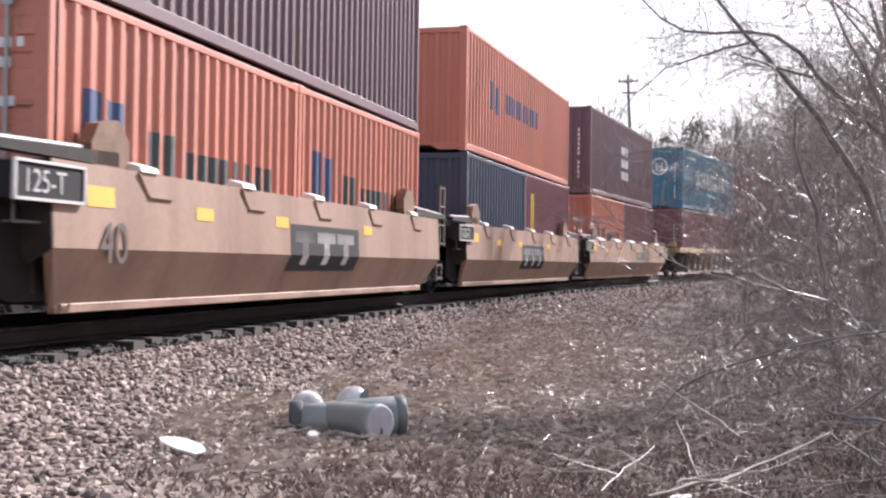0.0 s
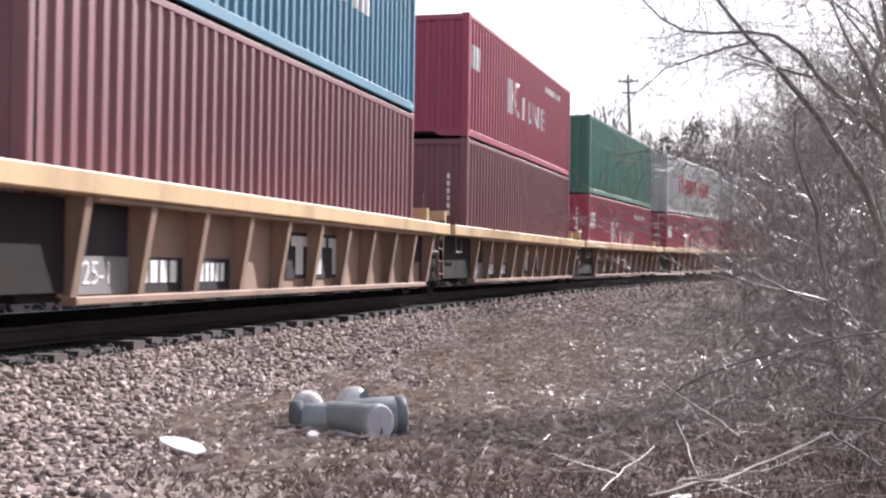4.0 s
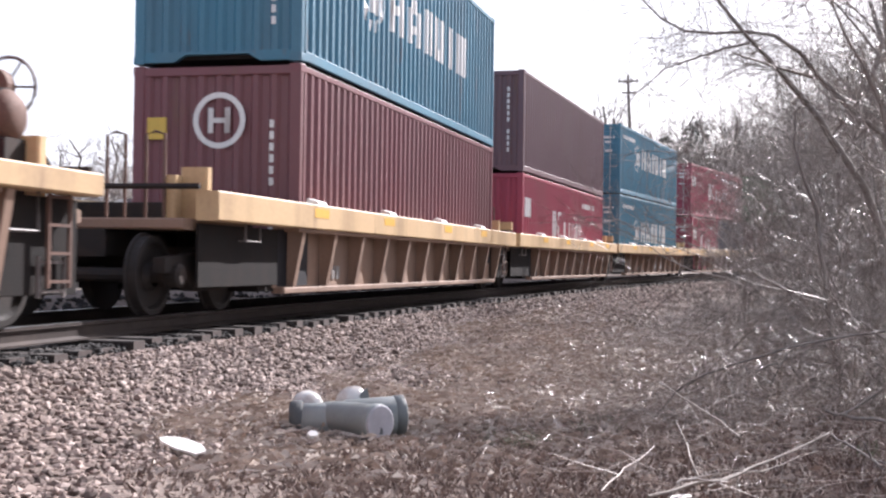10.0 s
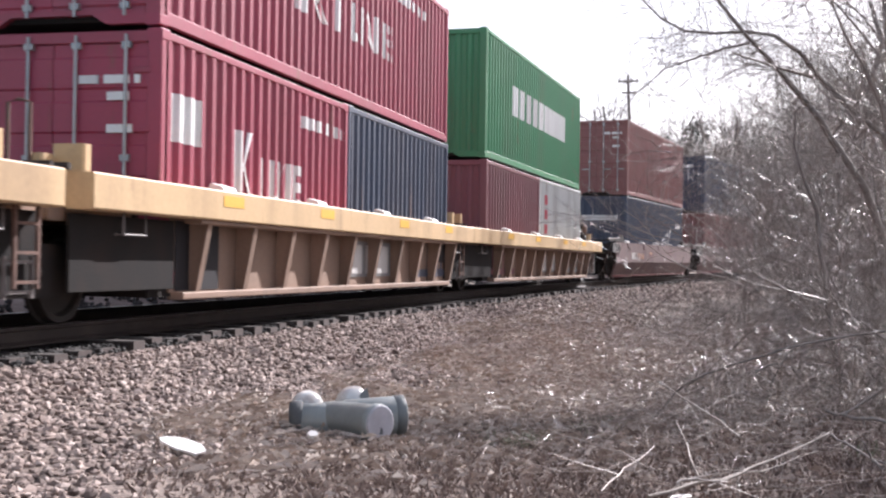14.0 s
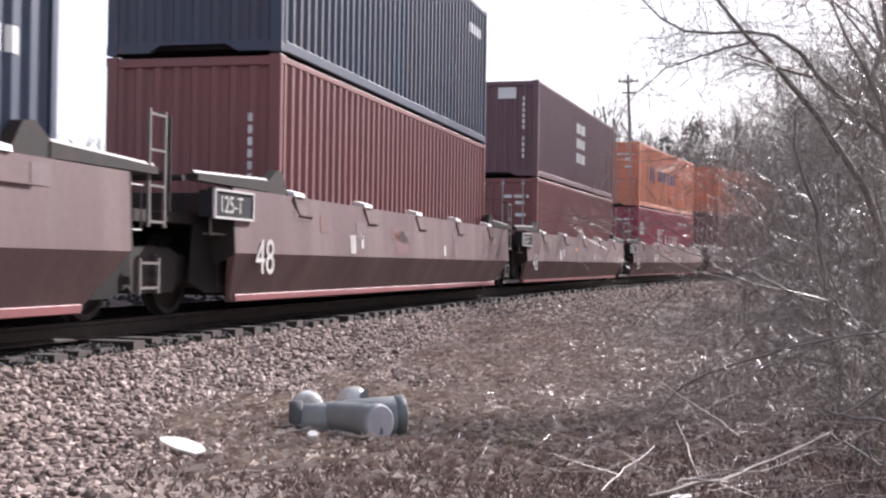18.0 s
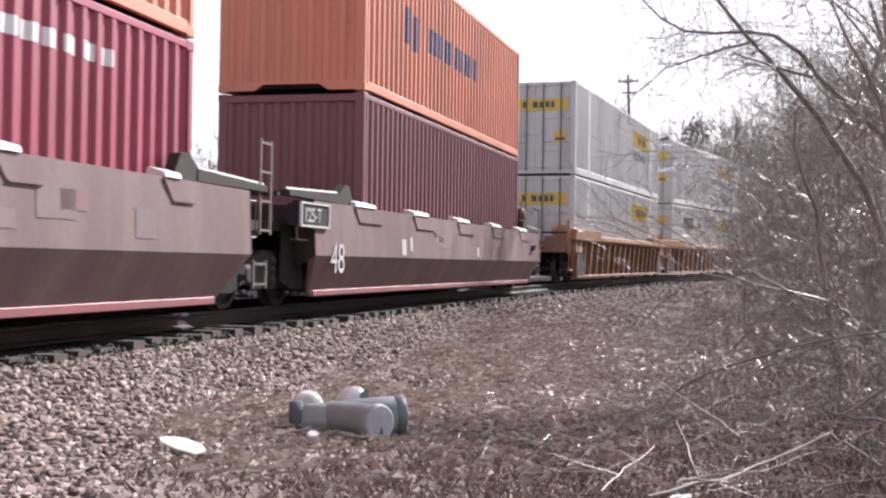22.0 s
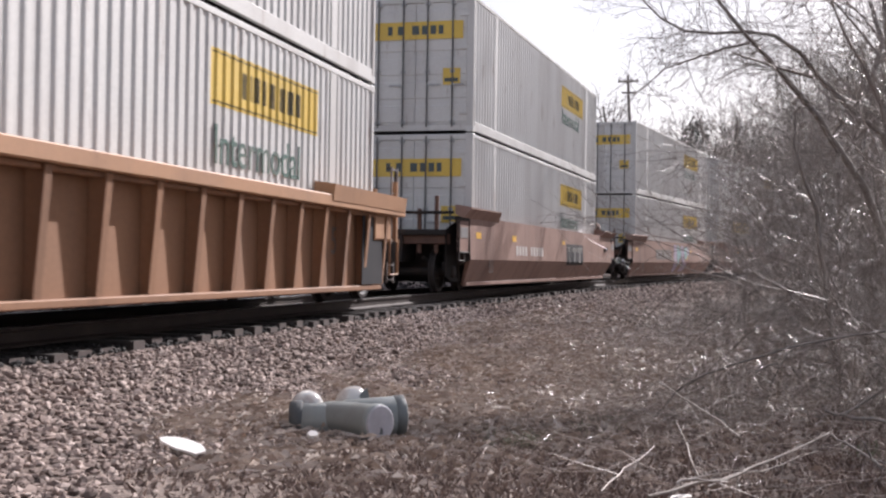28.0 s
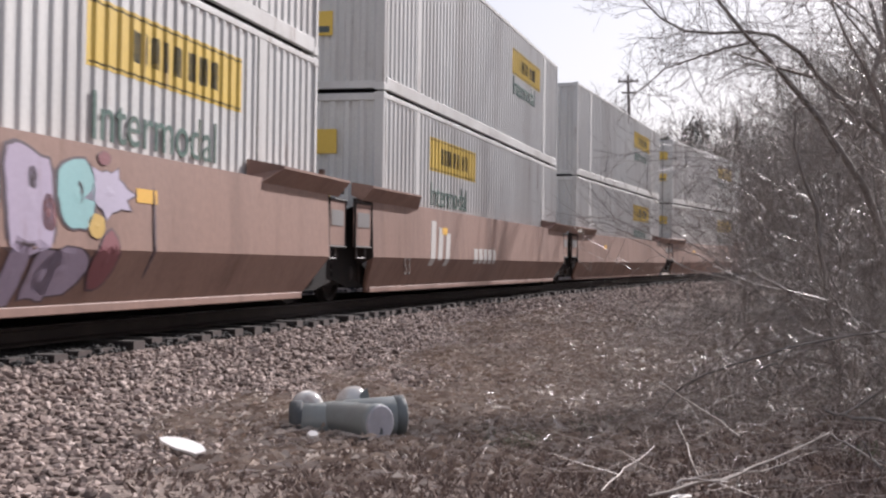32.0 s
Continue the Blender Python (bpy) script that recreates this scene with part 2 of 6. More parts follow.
# ---- ground: one sheet to the horizon, with the ballast bank ----
_NX, _NY, _NA = _X[::2], _Y[::2], _A[::2]


def bank_z(o):
    """Height of the ground by its distance across from the track's middle."""
    return np.interp(o, [-60, -12, -6, -3.2, -2.6, -1.9, -1.40, 1.17, 1.31, 1.75, 2.5, 3.3, 4.2, 6.0, 9.0, 30.0],
                     [0.1, 0.15, 0.2, 0.18, 0.12, -0.1, -0.25, -0.28, -0.345, -0.46, -0.68, -0.83, -0.93, -1.0, -1.03, -1.05])


def across(x, y):
    i = np.argmin((_NX - x) ** 2 + (_NY - y) ** 2)
    return (x - _NX[i]) * math.cos(_NA[i]) - (y - _NY[i]) * math.sin(_NA[i])


def ground_z(x, y):
    o = float(across(x, y))
    z = float(bank_z(o))
    w = min(max((abs(o) - 1.8) / 1.5, 0.0), 1.0)
    far = min(1.0, 30.0 / max(1.0, math.hypot(x, y)))
    z += w * (0.05 * noise.noise((x * 0.9, y * 0.9, 0)) + 0.10 * noise.noise((x * 0.25, y * 0.25, 3))) * (0.3 + 0.7 * far)
    return z


def build_ground():
    ang = list(np.radians(np.arange(-28, 30.01, 0.5))) + list(np.radians(np.arange(36, 330, 6.0)))
    rad = [0.3 * (4000 / 0.3) ** (i / 190) for i in range(191)]
    vs, fs = [(0, 0, ground_z(0, 0))], []
    n = len(ang)
    for r in rad:
        for a in ang:
            x, y = r * math.sin(a), r * math.cos(a)
            vs.append((x, y, ground_z(x, y)))
    for j in range(n):
        fs.append((0, 1 + (j + 1) % n, 1 + j))
    for i in range(len(rad) - 1):
        for j in range(n):
            a, b = 1 + i * n, 1 + (i + 1) * n
            fs.append((a + j, a + (j + 1) % n, b + (j + 1) % n, b + j))
    g = Geo()
    g.v, g.f = vs, fs
    ob = put("ground", g.mesh("ground", True), M_GROUND)
    tagged(ob, "brown leaf litter and gravelly soil beside the railway", "ground", kind="structure")


build_ground()


def build_track():
    rail_prof = [(-0.07, -0.171), (0.07, -0.171), (0.07, -0.155), (0.012, -0.13), (0.012, -0.045), (0.036, -0.035), (0.036, -0.004), (-0.036, -0.004), (-0.036, -0.035), (-0.012, -0.045), (-0.012, -0.13), (-0.07, -0.155)]
    ss = np.concatenate([np.arange(-545, -110, 5.0), np.arange(-110, 125, 1.0), np.arange(125, 500, 5.0)])
    for side in (1, -1):
        g, h = Geo(), Geo()
        for k, s in enumerate(ss):
            m = on_track(float(s), side * 0.7535)
            g.v += [tuple(m @ Vector((p[0], 0, p[1]))) for p in rail_prof]
            h.v += [tuple(m @ Vector(p)) for p in ((-0.033, 0, -0.003), (0.033, 0, -0.003), (0.026, 0, 0), (-0.026, 0, 0))]
            if k:
                n = len(rail_prof)
                g.f += [((k - 1) * n + j, (k - 1) * n + (j + 1) % n, k * n + (j + 1) % n, k * n + j) for j in range(n)]
                h.f += [((k - 1) * 4 + j, (k - 1) * 4 + (j + 1) % 4, k * 4 + (j + 1) % 4, k * 4 + j) for j in range(4)]
        rail = put("rail", g, M_RAIL)
        tagged(rail, "rusty steel rail with a polished running head", "rail", "running rails", "structure")
        put("rail_head", h, M_RAILTOP, rail, "polished steel running surface")
    rnd = random.Random(5)
    tie = [Geo().box(-1.3, 1.3, -0.115, 0.115, -0.36, -0.185, 0.012).mesh("tie") for _ in range(1)][0]
    tie.materials.append(M_TIE)
    tie.materials.append(M_TIEEND)
    # End faces take the lit tone, the rest the shaded one.
    for p in tie.polygons:
        p.material_index = 1 if abs(p.normal.x) > 0.9 else 0
    bed = new("track_bed")
    tagged(bed, "weathered timber ties bedded in ballast under the rails", "railway track", kind="structure")
    for i in range(300):
        s = -65.97 + 0.5 * i
        m = on_track(s, rnd.uniform(-0.06, 0.05), rnd.uniform(-0.03, 0.012))
        put("tie", tie, M_TIE, bed, "", m @ pose(0, 0, 0, 0, 0, rnd.uniform(-1.2, 1.2)))


build_track()


# ---- shipping containers ----
def corrugation(y0, y1, pitch, deep):
    """Breakpoints (y, depth inward) of a trapezoid corrugation between y0 and y1."""
    n = max(1, round((y1 - y0) / pitch))
    p = (y1 - y0) / n
    pts = []
    for i in range(n):
        a = y0 + i * p
        pts += [(a, 0.0), (a + 0.28 * p, 0.0), (a + 0.46 * p, deep), (a + 0.82 * p, deep)]
    return pts + [(y1, 0.0)]


def corr_wall(x, sign, pts, z0, z1, axis="x", thick=0.004, lift=0.0):
    """A corrugated sheet facing out along an axis at x, with thickness."""
    g = Geo()
    n = len(pts)
    for back in (0, 1):
        for y, d in pts:
            xx = x - sign * (d - lift) - sign * thick * back
            for z in (z0, z1):
                g.v.append((xx, y, z) if axis == "x" else (y, xx, z))
    for back in (0, 1):
        o = back * 2 * n
        for i in range(n - 1):
            g.f.append((o + 2 * i, o + 2 * i + 2, o + 2 * i + 3, o + 2 * i + 1))
    for i in range(n - 1):
        g.f.append((2 * i, 2 * i + 2, 2 * n + 2 * i + 2, 2 * n + 2 * i))
        g.f.append((2 * i + 1, 2 * i + 3, 2 * n + 2 * i + 3, 2 * n + 2 * i + 1))
    for i in (0, n - 1):
        g.f.append((2 * i, 2 * i + 1, 2 * n + 2 * i + 1, 2 * n + 2 * i))
    return g


SIDE = {"iso": (0.272, 0.040), "dom": (0.235, 0.022)}
ZLO, ZHI = 0.155, 0.095


def side_points(L, style):
    pitch, deep = SIDE[style]
    return corrugation(-L / 2 + 0.16, L / 2 - 0.16, pitch, deep)


def patch(L, W, style, y0, y1, z0, z1, slant=0.0):
    """A painted patch that follows the near side's corrugation, y from the front end."""
    a, b = y0 - L / 2, y1 - L / 2
    src = side_points(L, style)
    ys = [p[0] for p in src]
    ds = [p[1] for p in src]
    cut = [a] + [y for y in ys if a < y < b] + [b]
    pts = [(y, float(np.interp(y, ys, ds))) for y in cut]
    return corr_wall(W / 2 - 0.006, 1, pts, z0, z1, "x", 0.002, 0.003)


M_DKROD = mat("dull_dark_rod", (0.10, 0.10, 0.10), 0.55, 0.4, 0.15, 6.0)


def container(L, H, W, colour, style="iso", end="wall", marks=(), label="", category="shipping container"):
    """A shipping container with its base at z = 0 and its camera end at -y."""
    c = new("shipping_container")
    tagged(c, label, category, "containers on the train")
    pm = P[colour]
    key = (L, H, W, style)
    w, l = W / 2, L / 2
    rec = 0.006
    for s in (1, -1):
        put("side_panel", shared(CACHE, ("side", s) + key, lambda: corr_wall(s * (w - rec), s, side_points(L, style), ZLO, H - ZHI)), pm, c)
        put("top_rail", shared(CACHE, ("top_rail", s) + key, lambda: Geo().box(s * (w - 0.07), s * w, -l + 0.16, l - 0.16, H - 0.10, H - 0.02, 0.008)), pm, c)
        bot = 0.16 if style == "iso" else 0.22
        put("bottom_rail", shared(CACHE, ("bot_rail", s) + key, lambda: Geo().box(s * (w - 0.06), s * w, -l + 0.16, l - 0.16, 0.02, bot, 0.008)), pm, c)
        for e in (1, -1):
            put("corner_post", shared(CACHE, ("post", s, e) + key, lambda: Geo().box(s * (w - 0.16), s * w, e * (l - 0.11), e * l, 0.118, H - 0.118, 0.012)), pm, c)
            for zz in (0, 1):
                za, zb = (0, 0.118) if not zz else (H - 0.118, H)
                put("corner_casting", shared(CACHE, ("casting", s, e, zz) + key, lambda: Geo().box(s * (w - 0.162), s * (w + 0.003), e * (l - 0.178), e * (l + 0.003), za, zb, 0.012)), pm, c)
        if style == "dom":
            for yp in (-6.05, 6.05):
                put("lifting_post", shared(CACHE, ("liftpost", s, yp) + key, lambda: Geo().box(s * (w - 0.05), s * (w - 0.001), yp - 0.13, yp + 0.13, bot, H - 0.10, 0.006)), pm, c, "flat lifting post let into the ribbed side")
    for e in (1, -1):
        put("end_header", shared(CACHE, ("header", e) + key, lambda: Geo().box(-w + 0.16, w - 0.16, e * (l - 0.10), e * (l - 0.005), H - 0.14, H - 0.02, 0.01)), pm, c)
        put("end_sill", shared(CACHE, ("sill", e) + key, lambda: Geo().prism([(-w + 0.16, 0.02), (-0.62, 0.02), (-0.46, 0.115), (0.46, 0.115), (0.62, 0.02), (w - 0.16, 0.02), (w - 0.16, 0.16), (-w + 0.16, 0.16)] if L == L40 else [(-w + 0.16, 0.03), (w - 0.16, 0.03), (w - 0.16, 0.15), (-w + 0.16, 0.15)], e * (l - 0.10), e * (l - 0.005))), pm, c)
    put("roof", shared(CACHE, ("roof",) + key, lambda: Geo().box(-w + 0.05, w - 0.05, -l + 0.08, l - 0.08, H - 0.05, H - 0.025)), pm, c)
    put("floor", shared(CACHE, ("floor",) + key, lambda: Geo().box(-w + 0.05, w - 0.05, -l + 0.09, l - 0.09, 0.06, 0.15)), M_UNDER, c, "dark steel underframe")
    epts = corrugation(-w + 0.16, w - 0.16, 0.25, 0.045)
    put("end_panel", shared(CACHE, ("endb",) + key, lambda: corr_wall(l - 0.02, 1, epts, 0.15, H - 0.14, "y")), pm, c)
    if end == "wall":
        put("end_panel", shared(CACHE, ("enda",) + key, lambda: corr_wall(-l + 0.02, -1, epts, 0.15, H - 0.14, "y")), pm, c)
    else:
        for s in (1, -1):
            def leaf():
                x0, x1 = sorted((s * 0.006, s * (w - 0.165)))
                nb = 5
                hh = (H - 0.36) / nb
                prof = [(-l + 0.065, 0.16), (-l + 0.035, 0.16)]
                for k in range(nb):
                    z = 0.20 + k * hh
                    prof += [(-l + 0.035, z), (-l + 0.020, z + 0.02), (-l + 0.020, z + hh * 0.70), (-l + 0.035, z + hh * 0.74)]
                prof += [(-l + 0.035, H - 0.145), (-l + 0.065, H - 0.145)]
                return Geo().prism(prof, x0, x1, "x")
            door = put("door", shared(CACHE, ("leaf", s) + key, leaf), pm, c)
            for xr in (0.27, 0.83):
                put("lock_rod", shared(CACHE, ("rod", s, xr) + key, lambda: Geo().tube([(s * xr, -l - 0.012, 0.10), (s * xr, -l - 0.012, H - 0.06)], 0.019, 6)), M_GAL if style == "iso" else M_DKROD, door, "steel locking rod")
                for z in (0.17, 1.25, H - 0.2):
                    put("rod_keeper", shared(CACHE, ("keeper",), lambda: Geo().box(-0.05, 0.05, -0.02, 0.03, 0, 0.07, 0.008)), M_GAL, door, "", pose(s * xr, -l, z))
                put("handle", shared(CACHE, ("handle", s, xr) + key, lambda: Geo().box(s * xr, s * (xr + 0.30) if xr < 0.5 else s * (xr - 0.02) + s * 0.28, -l - 0.03, -l - 0.012, 0.98, 1.02, 0.004)), M_GAL, door)
            for k in range(4):
                zz = 0.35 + k * (H - 0.8) / 3
                put("hinge", shared(CACHE, ("hinge", s, k) + key, lambda: Geo().box(s * (w - 0.30), s * (w - 0.12), -l - 0.008, -l + 0.03, zz, zz + 0.06, 0.006)), pm, door)
    if end == "door" and style == "iso":
        for z, xs in ((H - 0.55, ((0.30, 0.52), (0.58, 0.86), (0.92, 0.98))), (H - 0.72, ((0.62, 0.86),)), (H - 1.05, ((0.62, 0.90),))):
            for xa, xb in xs:
                put("number_strip", Geo().box(xa, xb, -l - 0.002, -l + 0.022, z, z + 0.085), M_LETTER, c)
    for mk in marks:
        mk(c, L, H, W, style)
    return c


# marks on containers
def bars(y, z, h, widths, material, gap=0.12, name="lettering"):
    """A row of plain letter-sized blocks on the near side, from y metres behind the front."""
    def mk(c, L, H, W, style):
        a = y
        for wd in widths:
            put(name, patch(L, W, style, a, min(a + wd, L - 0.2), z, z + h), material, c, "painted lettering block")
            a += wd + gap
    return mk


def panel(y0, y1, z0, z1, material, label="painted panel", name="sign_panel"):
    def mk(c, L, H, W, style):
        put(name, patch(L, W, style, y0, y1, z0, z1), material, c, label)
    return mk


def stroke(y, z, h, w, shape, material, thick=None, name="lettering"):
    """Plain blocks that give the mass of one large mark: 'k' post and two leaning bars, 'ring' a round band."""
    def mk(c, L, H, W, style):
        th = thick or w * 0.3
        if shape == "ring":
            src = side_points(L, style)
            ys, ds = [p[0] for p in src], [p[1] for p in src]
            g = Geo()
            n = 40
            for i in range(n):
                t = 2 * math.pi * i / n
                for rr in (1.0, 1.0 - 2 * th / w):
                    yy = y + w / 2 + rr * w / 2 * math.cos(t) - L / 2
                    zz = z + h / 2 + rr * h / 2 * math.sin(t)
                    g.v.append((W / 2 - 0.006 - float(np.interp(yy, ys, ds)) + 0.003, yy, zz))
            g.f = [(2 * i, 2 * i + 1, (2 * i + 3) % (2 * n), (2 * i + 2) % (2 * n)) for i in range(n)]
            put(name, g, material, c, "painted ring mark")
    return mk


def end_panel_mark(x0, x1, z0, z1, material, label="painted patch", lift=0.0, name="sign_panel"):
    def mk(c, L, H, W, style):
        put(name, Geo().box(x0, x1, -L / 2 - 0.004 - lift, -L / 2 + 0.019, z0, z1), material, c, label)
    return mk


def end_ring(x, z, r, material):
    def mk(c, L, H, W, style):
        g = Geo()
        n = 36
        for i in range(n):
            t = 2 * math.pi * i / n
            for rr in (r, r * 0.80):
                for yy in (-L / 2 + 0.012, -L / 2 + 0.020):
                    g.v.append((x + rr * math.cos(t), yy, z + rr * math.sin(t)))
        for i in range(n):
            a, b = 4 * i, 4 * ((i + 1) % n)
            g.f += [(a, b, b + 2, a + 2), (a, a + 1, b + 1, b), (a + 2, b + 2, b + 3, a + 3)]
        put("emblem", g, material, c, "white ring emblem")
        h = Geo()
        h.box(x - r * 0.42, x - r * 0.22, -L / 2 + 0.012, -L / 2 + 0.02, z - r * 0.45, z + r * 0.45)
        h.box(x + r * 0.22, x + r * 0.42, -L / 2 + 0.012, -L / 2 + 0.02, z - r * 0.45, z + r * 0.45)
        h.box(x - r * 0.22, x + r * 0.22, -L / 2 + 0.012, -L / 2 + 0.02, z - r * 0.09, z + r * 0.09)
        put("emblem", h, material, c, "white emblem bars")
    return mk


def end_codes(x, z0, z1, material=None, n=11):
    """The vertical row of number blocks on an end wall."""
    def mk(c, L, H, W, style):
        h = (z1 - z0) / n
        for k in range(n):
            if k in (4,):
                continue
            put("number_block", Geo().box(x, x + 0.06, -L / 2 + 0.012, -L / 2 + 0.021, z0 + k * h, z0 + k * h + h * 0.68), material or M_LETTER, c)
    return mk


def words(text, y, z, size, material):
    """A plain English word on the near side in the built-in font."""
    def mk(c, L, H, W, style):
        cu = bpy.data.curves.new("word", "FONT")
        cu.body, cu.size, cu.extrude = text, size, 0.003
        tmp = bpy.data.objects.new("word", cu)
        scene.collection.objects.link(tmp)
        me = bpy.data.meshes.new_from_object(tmp.evaluated_get(bpy.context.evaluated_depsgraph_get()))
        bpy.data.objects.remove(tmp)
        me.materials.clear()
        m = Matrix(((0, 0, 1, W / 2 - 0.001), (1, 0, 0, y - L / 2), (0, 1, 0, z), (0, 0, 0, 1)))
        me.transform(m)
        put("lettering", me, material, c, "the word " + text)
    return mk


def post_marks(H, L=12.19):
    """White block mark: tall post with leaning arms, then lower blocks, and a square near the front."""
    full = L / 12.19
    def kay(c, L_, H_, W, style):
        src = side_points(L_, style)
        ys, ds = [p[0] for p in src], [p[1] for p in src]
        def quad(pts, nm="lettering"):
            g = Geo()
            n = 8
            for i in range(n + 1):
                t = i / n
                for a, b in ((pts[0], pts[1]), (pts[3], pts[2])):
                    yy = (a[0] + (b[0] - a[0]) * t) - L_ / 2
                    zz = a[1] + (b[1] - a[1]) * t
                    g.v.append((W / 2 - 0.006 - float(np.interp(yy, ys, ds)) + 0.0035, yy, zz))
            g.f = [(2 * i, 2 * i + 2, 2 * i + 3, 2 * i + 1) for i in range(n)]
            put(nm, g, M_LETTER, c, "white painted block")
        k, f = 3.88 * full, 0.9 * full
        z0, z1, zs = 0.95, 1.78, 1.52
        quad([(k, z0), (k + 0.42 * f, z0), (k + 0.42 * f, z1), (k, z1)])
        quad([(k + 0.42 * f, 1.30), (k + 0.62 * f, 1.38), (k + 1.30 * f, z1), (k + 0.85 * f, z1)])
        quad([(k + 0.40 * f, 1.40), (k + 0.75 * f, 1.42), (k + 1.45 * f, z0), (k + 0.98 * f, z0)])
        for a in (1.80, 2.50, 3.05, 3.80, 4.30):
            quad([(k + a * f, z0), (k + (a + 0.24) * f, z0), (k + (a + 0.24) * f, zs), (k + a * f, zs)])
        quad([(k + 3.29 * f, zs - 0.18), (k + 3.42 * f, zs), (k + 3.80 * f, z0 + 0.16), (k + 3.68 * f, z0)])
        quad([(k + 2.74 * f, z0), (k + 2.95 * f, z0), (k + 2.95 * f, z0 + 0.13), (k + 2.74 * f, z0 + 0.13)])
        for zz in (z0, z0 + 0.22, zs - 0.13):
            quad([(k + 4.54 * f, zz), (k + 5.1 * f, zz), (k + 5.1 * f, zz + 0.13), (k + 4.54 * f, zz + 0.13)])
    return (kay, panel(0.32, 0.98, 1.48, 1.98, M_LETTER, "white painted square"),
            bars(8.3 * full, H - 0.55, 0.16, [0.22] * 7, M_LETTER, 0.1))


def ring_marks(H):
    """White ring mark, then six tall blocks."""
    z = 1.15
    return (stroke(2.62, 0.95, 1.1, 1.1, "ring", M_LETTER, 0.17), panel(2.95, 3.40, 1.25, 1.75, M_LETTER, "white mark inside the ring"),
            bars(4.05, z, 0.8, [0.26, 0.26], M_LETTER, 0.26), bars(4.31, z + 0.32, 0.16, [0.27], M_LETTER),
            bars(5.15, z, 0.62, [0.22, 0.24], M_LETTER, 0.3), bars(5.3, z + 0.55, 0.25, [0.48], M_LETTER), bars(5.37, z + 0.2, 0.14, [0.3], M_LETTER),
            bars(6.25, z, 0.8, [0.24, 0.2, 0.24], M_LETTER, 0.12), bars(7.4, z, 0.8, [0.28], M_LETTER), bars(7.1, z, 0.2, [0.3], M_LETTER),
            bars(8.0, z, 0.8, [0.27], M_LETTER), bars(8.6, z, 0.8, [0.24, 0.2, 0.24], M_LETTER, 0.12),
            bars(0.5, H - 0.5, 0.14, [0.2] * 8, M_LETTER, 0.09))


def pair_marks(H, L=12.19):
    if L < 7:
        return (panel(0.64, 0.95, 1.15, 1.78, M_BLUELET, "blue painted block"), panel(1.02, 1.35, 1.10, 1.72, M_BLUELET, "blue painted block"),
                bars(1.85, 0.95, 0.58, [0.24, 0.2], M_DKLET, 0.16), bars(2.7, 0.95, 0.45, [0.2] * 8, M_DKLET, 0.12))
    return (panel(2.16, 2.55, 1.12, 1.75, M_BLUELET, "blue painted block"), panel(2.65, 3.05, 1.05, 1.68, M_BLUELET, "blue painted block"),
            bars(3.7, 1.2, 0.45, [0.26] * 5, M_BLUELET, 0.12), bars(5.7, 1.2, 0.45, [0.26] * 5, M_BLUELET, 0.12))


def skew(pts, material, name="emblem"):
    """A slanted plain strip on the near side that follows the corrugation: two lower and two upper corners (y, z)."""
    def mk(c, L, H, W, style):
        src = side_points(L, style)
        ys, ds = [p[0] for p in src], [p[1] for p in src]
        g = Geo()
        n = 14
        for i in range(n + 1):
            t = i / n
            for a, b in ((pts[0], pts[1]), (pts[3], pts[2])):
                yy = a[0] + (b[0] - a[0]) * t - L / 2
                g.v.append((W / 2 - 0.006 - float(np.interp(yy, ys, ds)) + 0.0035, yy, a[1] + (b[1] - a[1]) * t))
        g.f = [(2 * i, 2 * i + 2, 2 * i + 3, 2 * i + 1) for i in range(n)]
        put(name, g, material, c, "white painted strip")
    return mk


def wing():
    """Swept white strips above a row of plain letter blocks."""
    return (skew([(7.0, 1.15), (9.4, 1.72), (9.35, 1.90), (7.15, 1.30)], M_LETTER), skew([(7.1, 1.02), (9.2, 1.50), (9.2, 1.64), (7.2, 1.14)], M_LETTER),
            skew([(7.9, 1.08), (9.0, 1.33), (9.0, 1.44), (7.9, 1.18)], M_LETTER), skew([(6.7, 0.88), (7.3, 1.2), (7.2, 1.3), (6.6, 1.0)], M_LETTER),
            bars(5.9, 0.85, 0.42, [0.22, 0.22], M_LETTER, 0.2), bars(7.6, 0.78, 0.3, [0.3, 0.26, 0.3, 0.24, 0.3, 0.26], M_LETTER, 0.13))


def pale_marks(H):
    return (bars(2.44, 0.95, 0.95, [0.35, 0.28], M_REDLET, 0.2), bars(3.9, 1.0, 0.68, [0.36] * 5, M_REDLET, 0.16), bars(6.9, 1.0, 0.68, [0.36] * 5, M_REDLET, 0.16))


def stackmarks():
    """Small white blocks one over another, as tall narrow lettering."""
    return tuple(bars(5.5, z, 0.30, [0.62, 0.5], M_LETTER, 0.2) for z in (1.72, 1.26, 0.8))


def panel_marks(upper, word=True, dark_panel=False, y=9.95):
    z = 1.84 if not upper else 1.76
    ms = [panel(y, y + 3.55, z, z + 0.62, M_YEL, "yellow sign panel"), panel(y + 0.05, y + 3.5, z + 0.03, z + 0.05, M_DKLET, "thin dark border line", "border_line"),
          panel(y + 0.05, y + 3.5, z + 0.57, z + 0.59, M_DKLET, "thin dark border line", "border_line"),
          bars(y + 0.85, z + 0.16, 0.30, [0.18, 0.08, 0.2, 0.08], M_DKLET, 0.07), bars(y + 1.75, z + 0.16, 0.30, [0.2, 0.2, 0.2, 0.2], M_DKLET, 0.11)]
    if word:
        ms.append(words("Intermodal", y + 0.05, 1.20 if not upper else 1.28, 0.63, M_GRNLET))
    if dark_panel:
        ms += [panel(2.27, 4.32, 1.84, 2.37, M_NAVYP, "navy blue sign panel"), bars(2.7, 1.95, 0.32, [0.2, 0.12, 0.24, 0.22], M_LETTER, 0.12)]
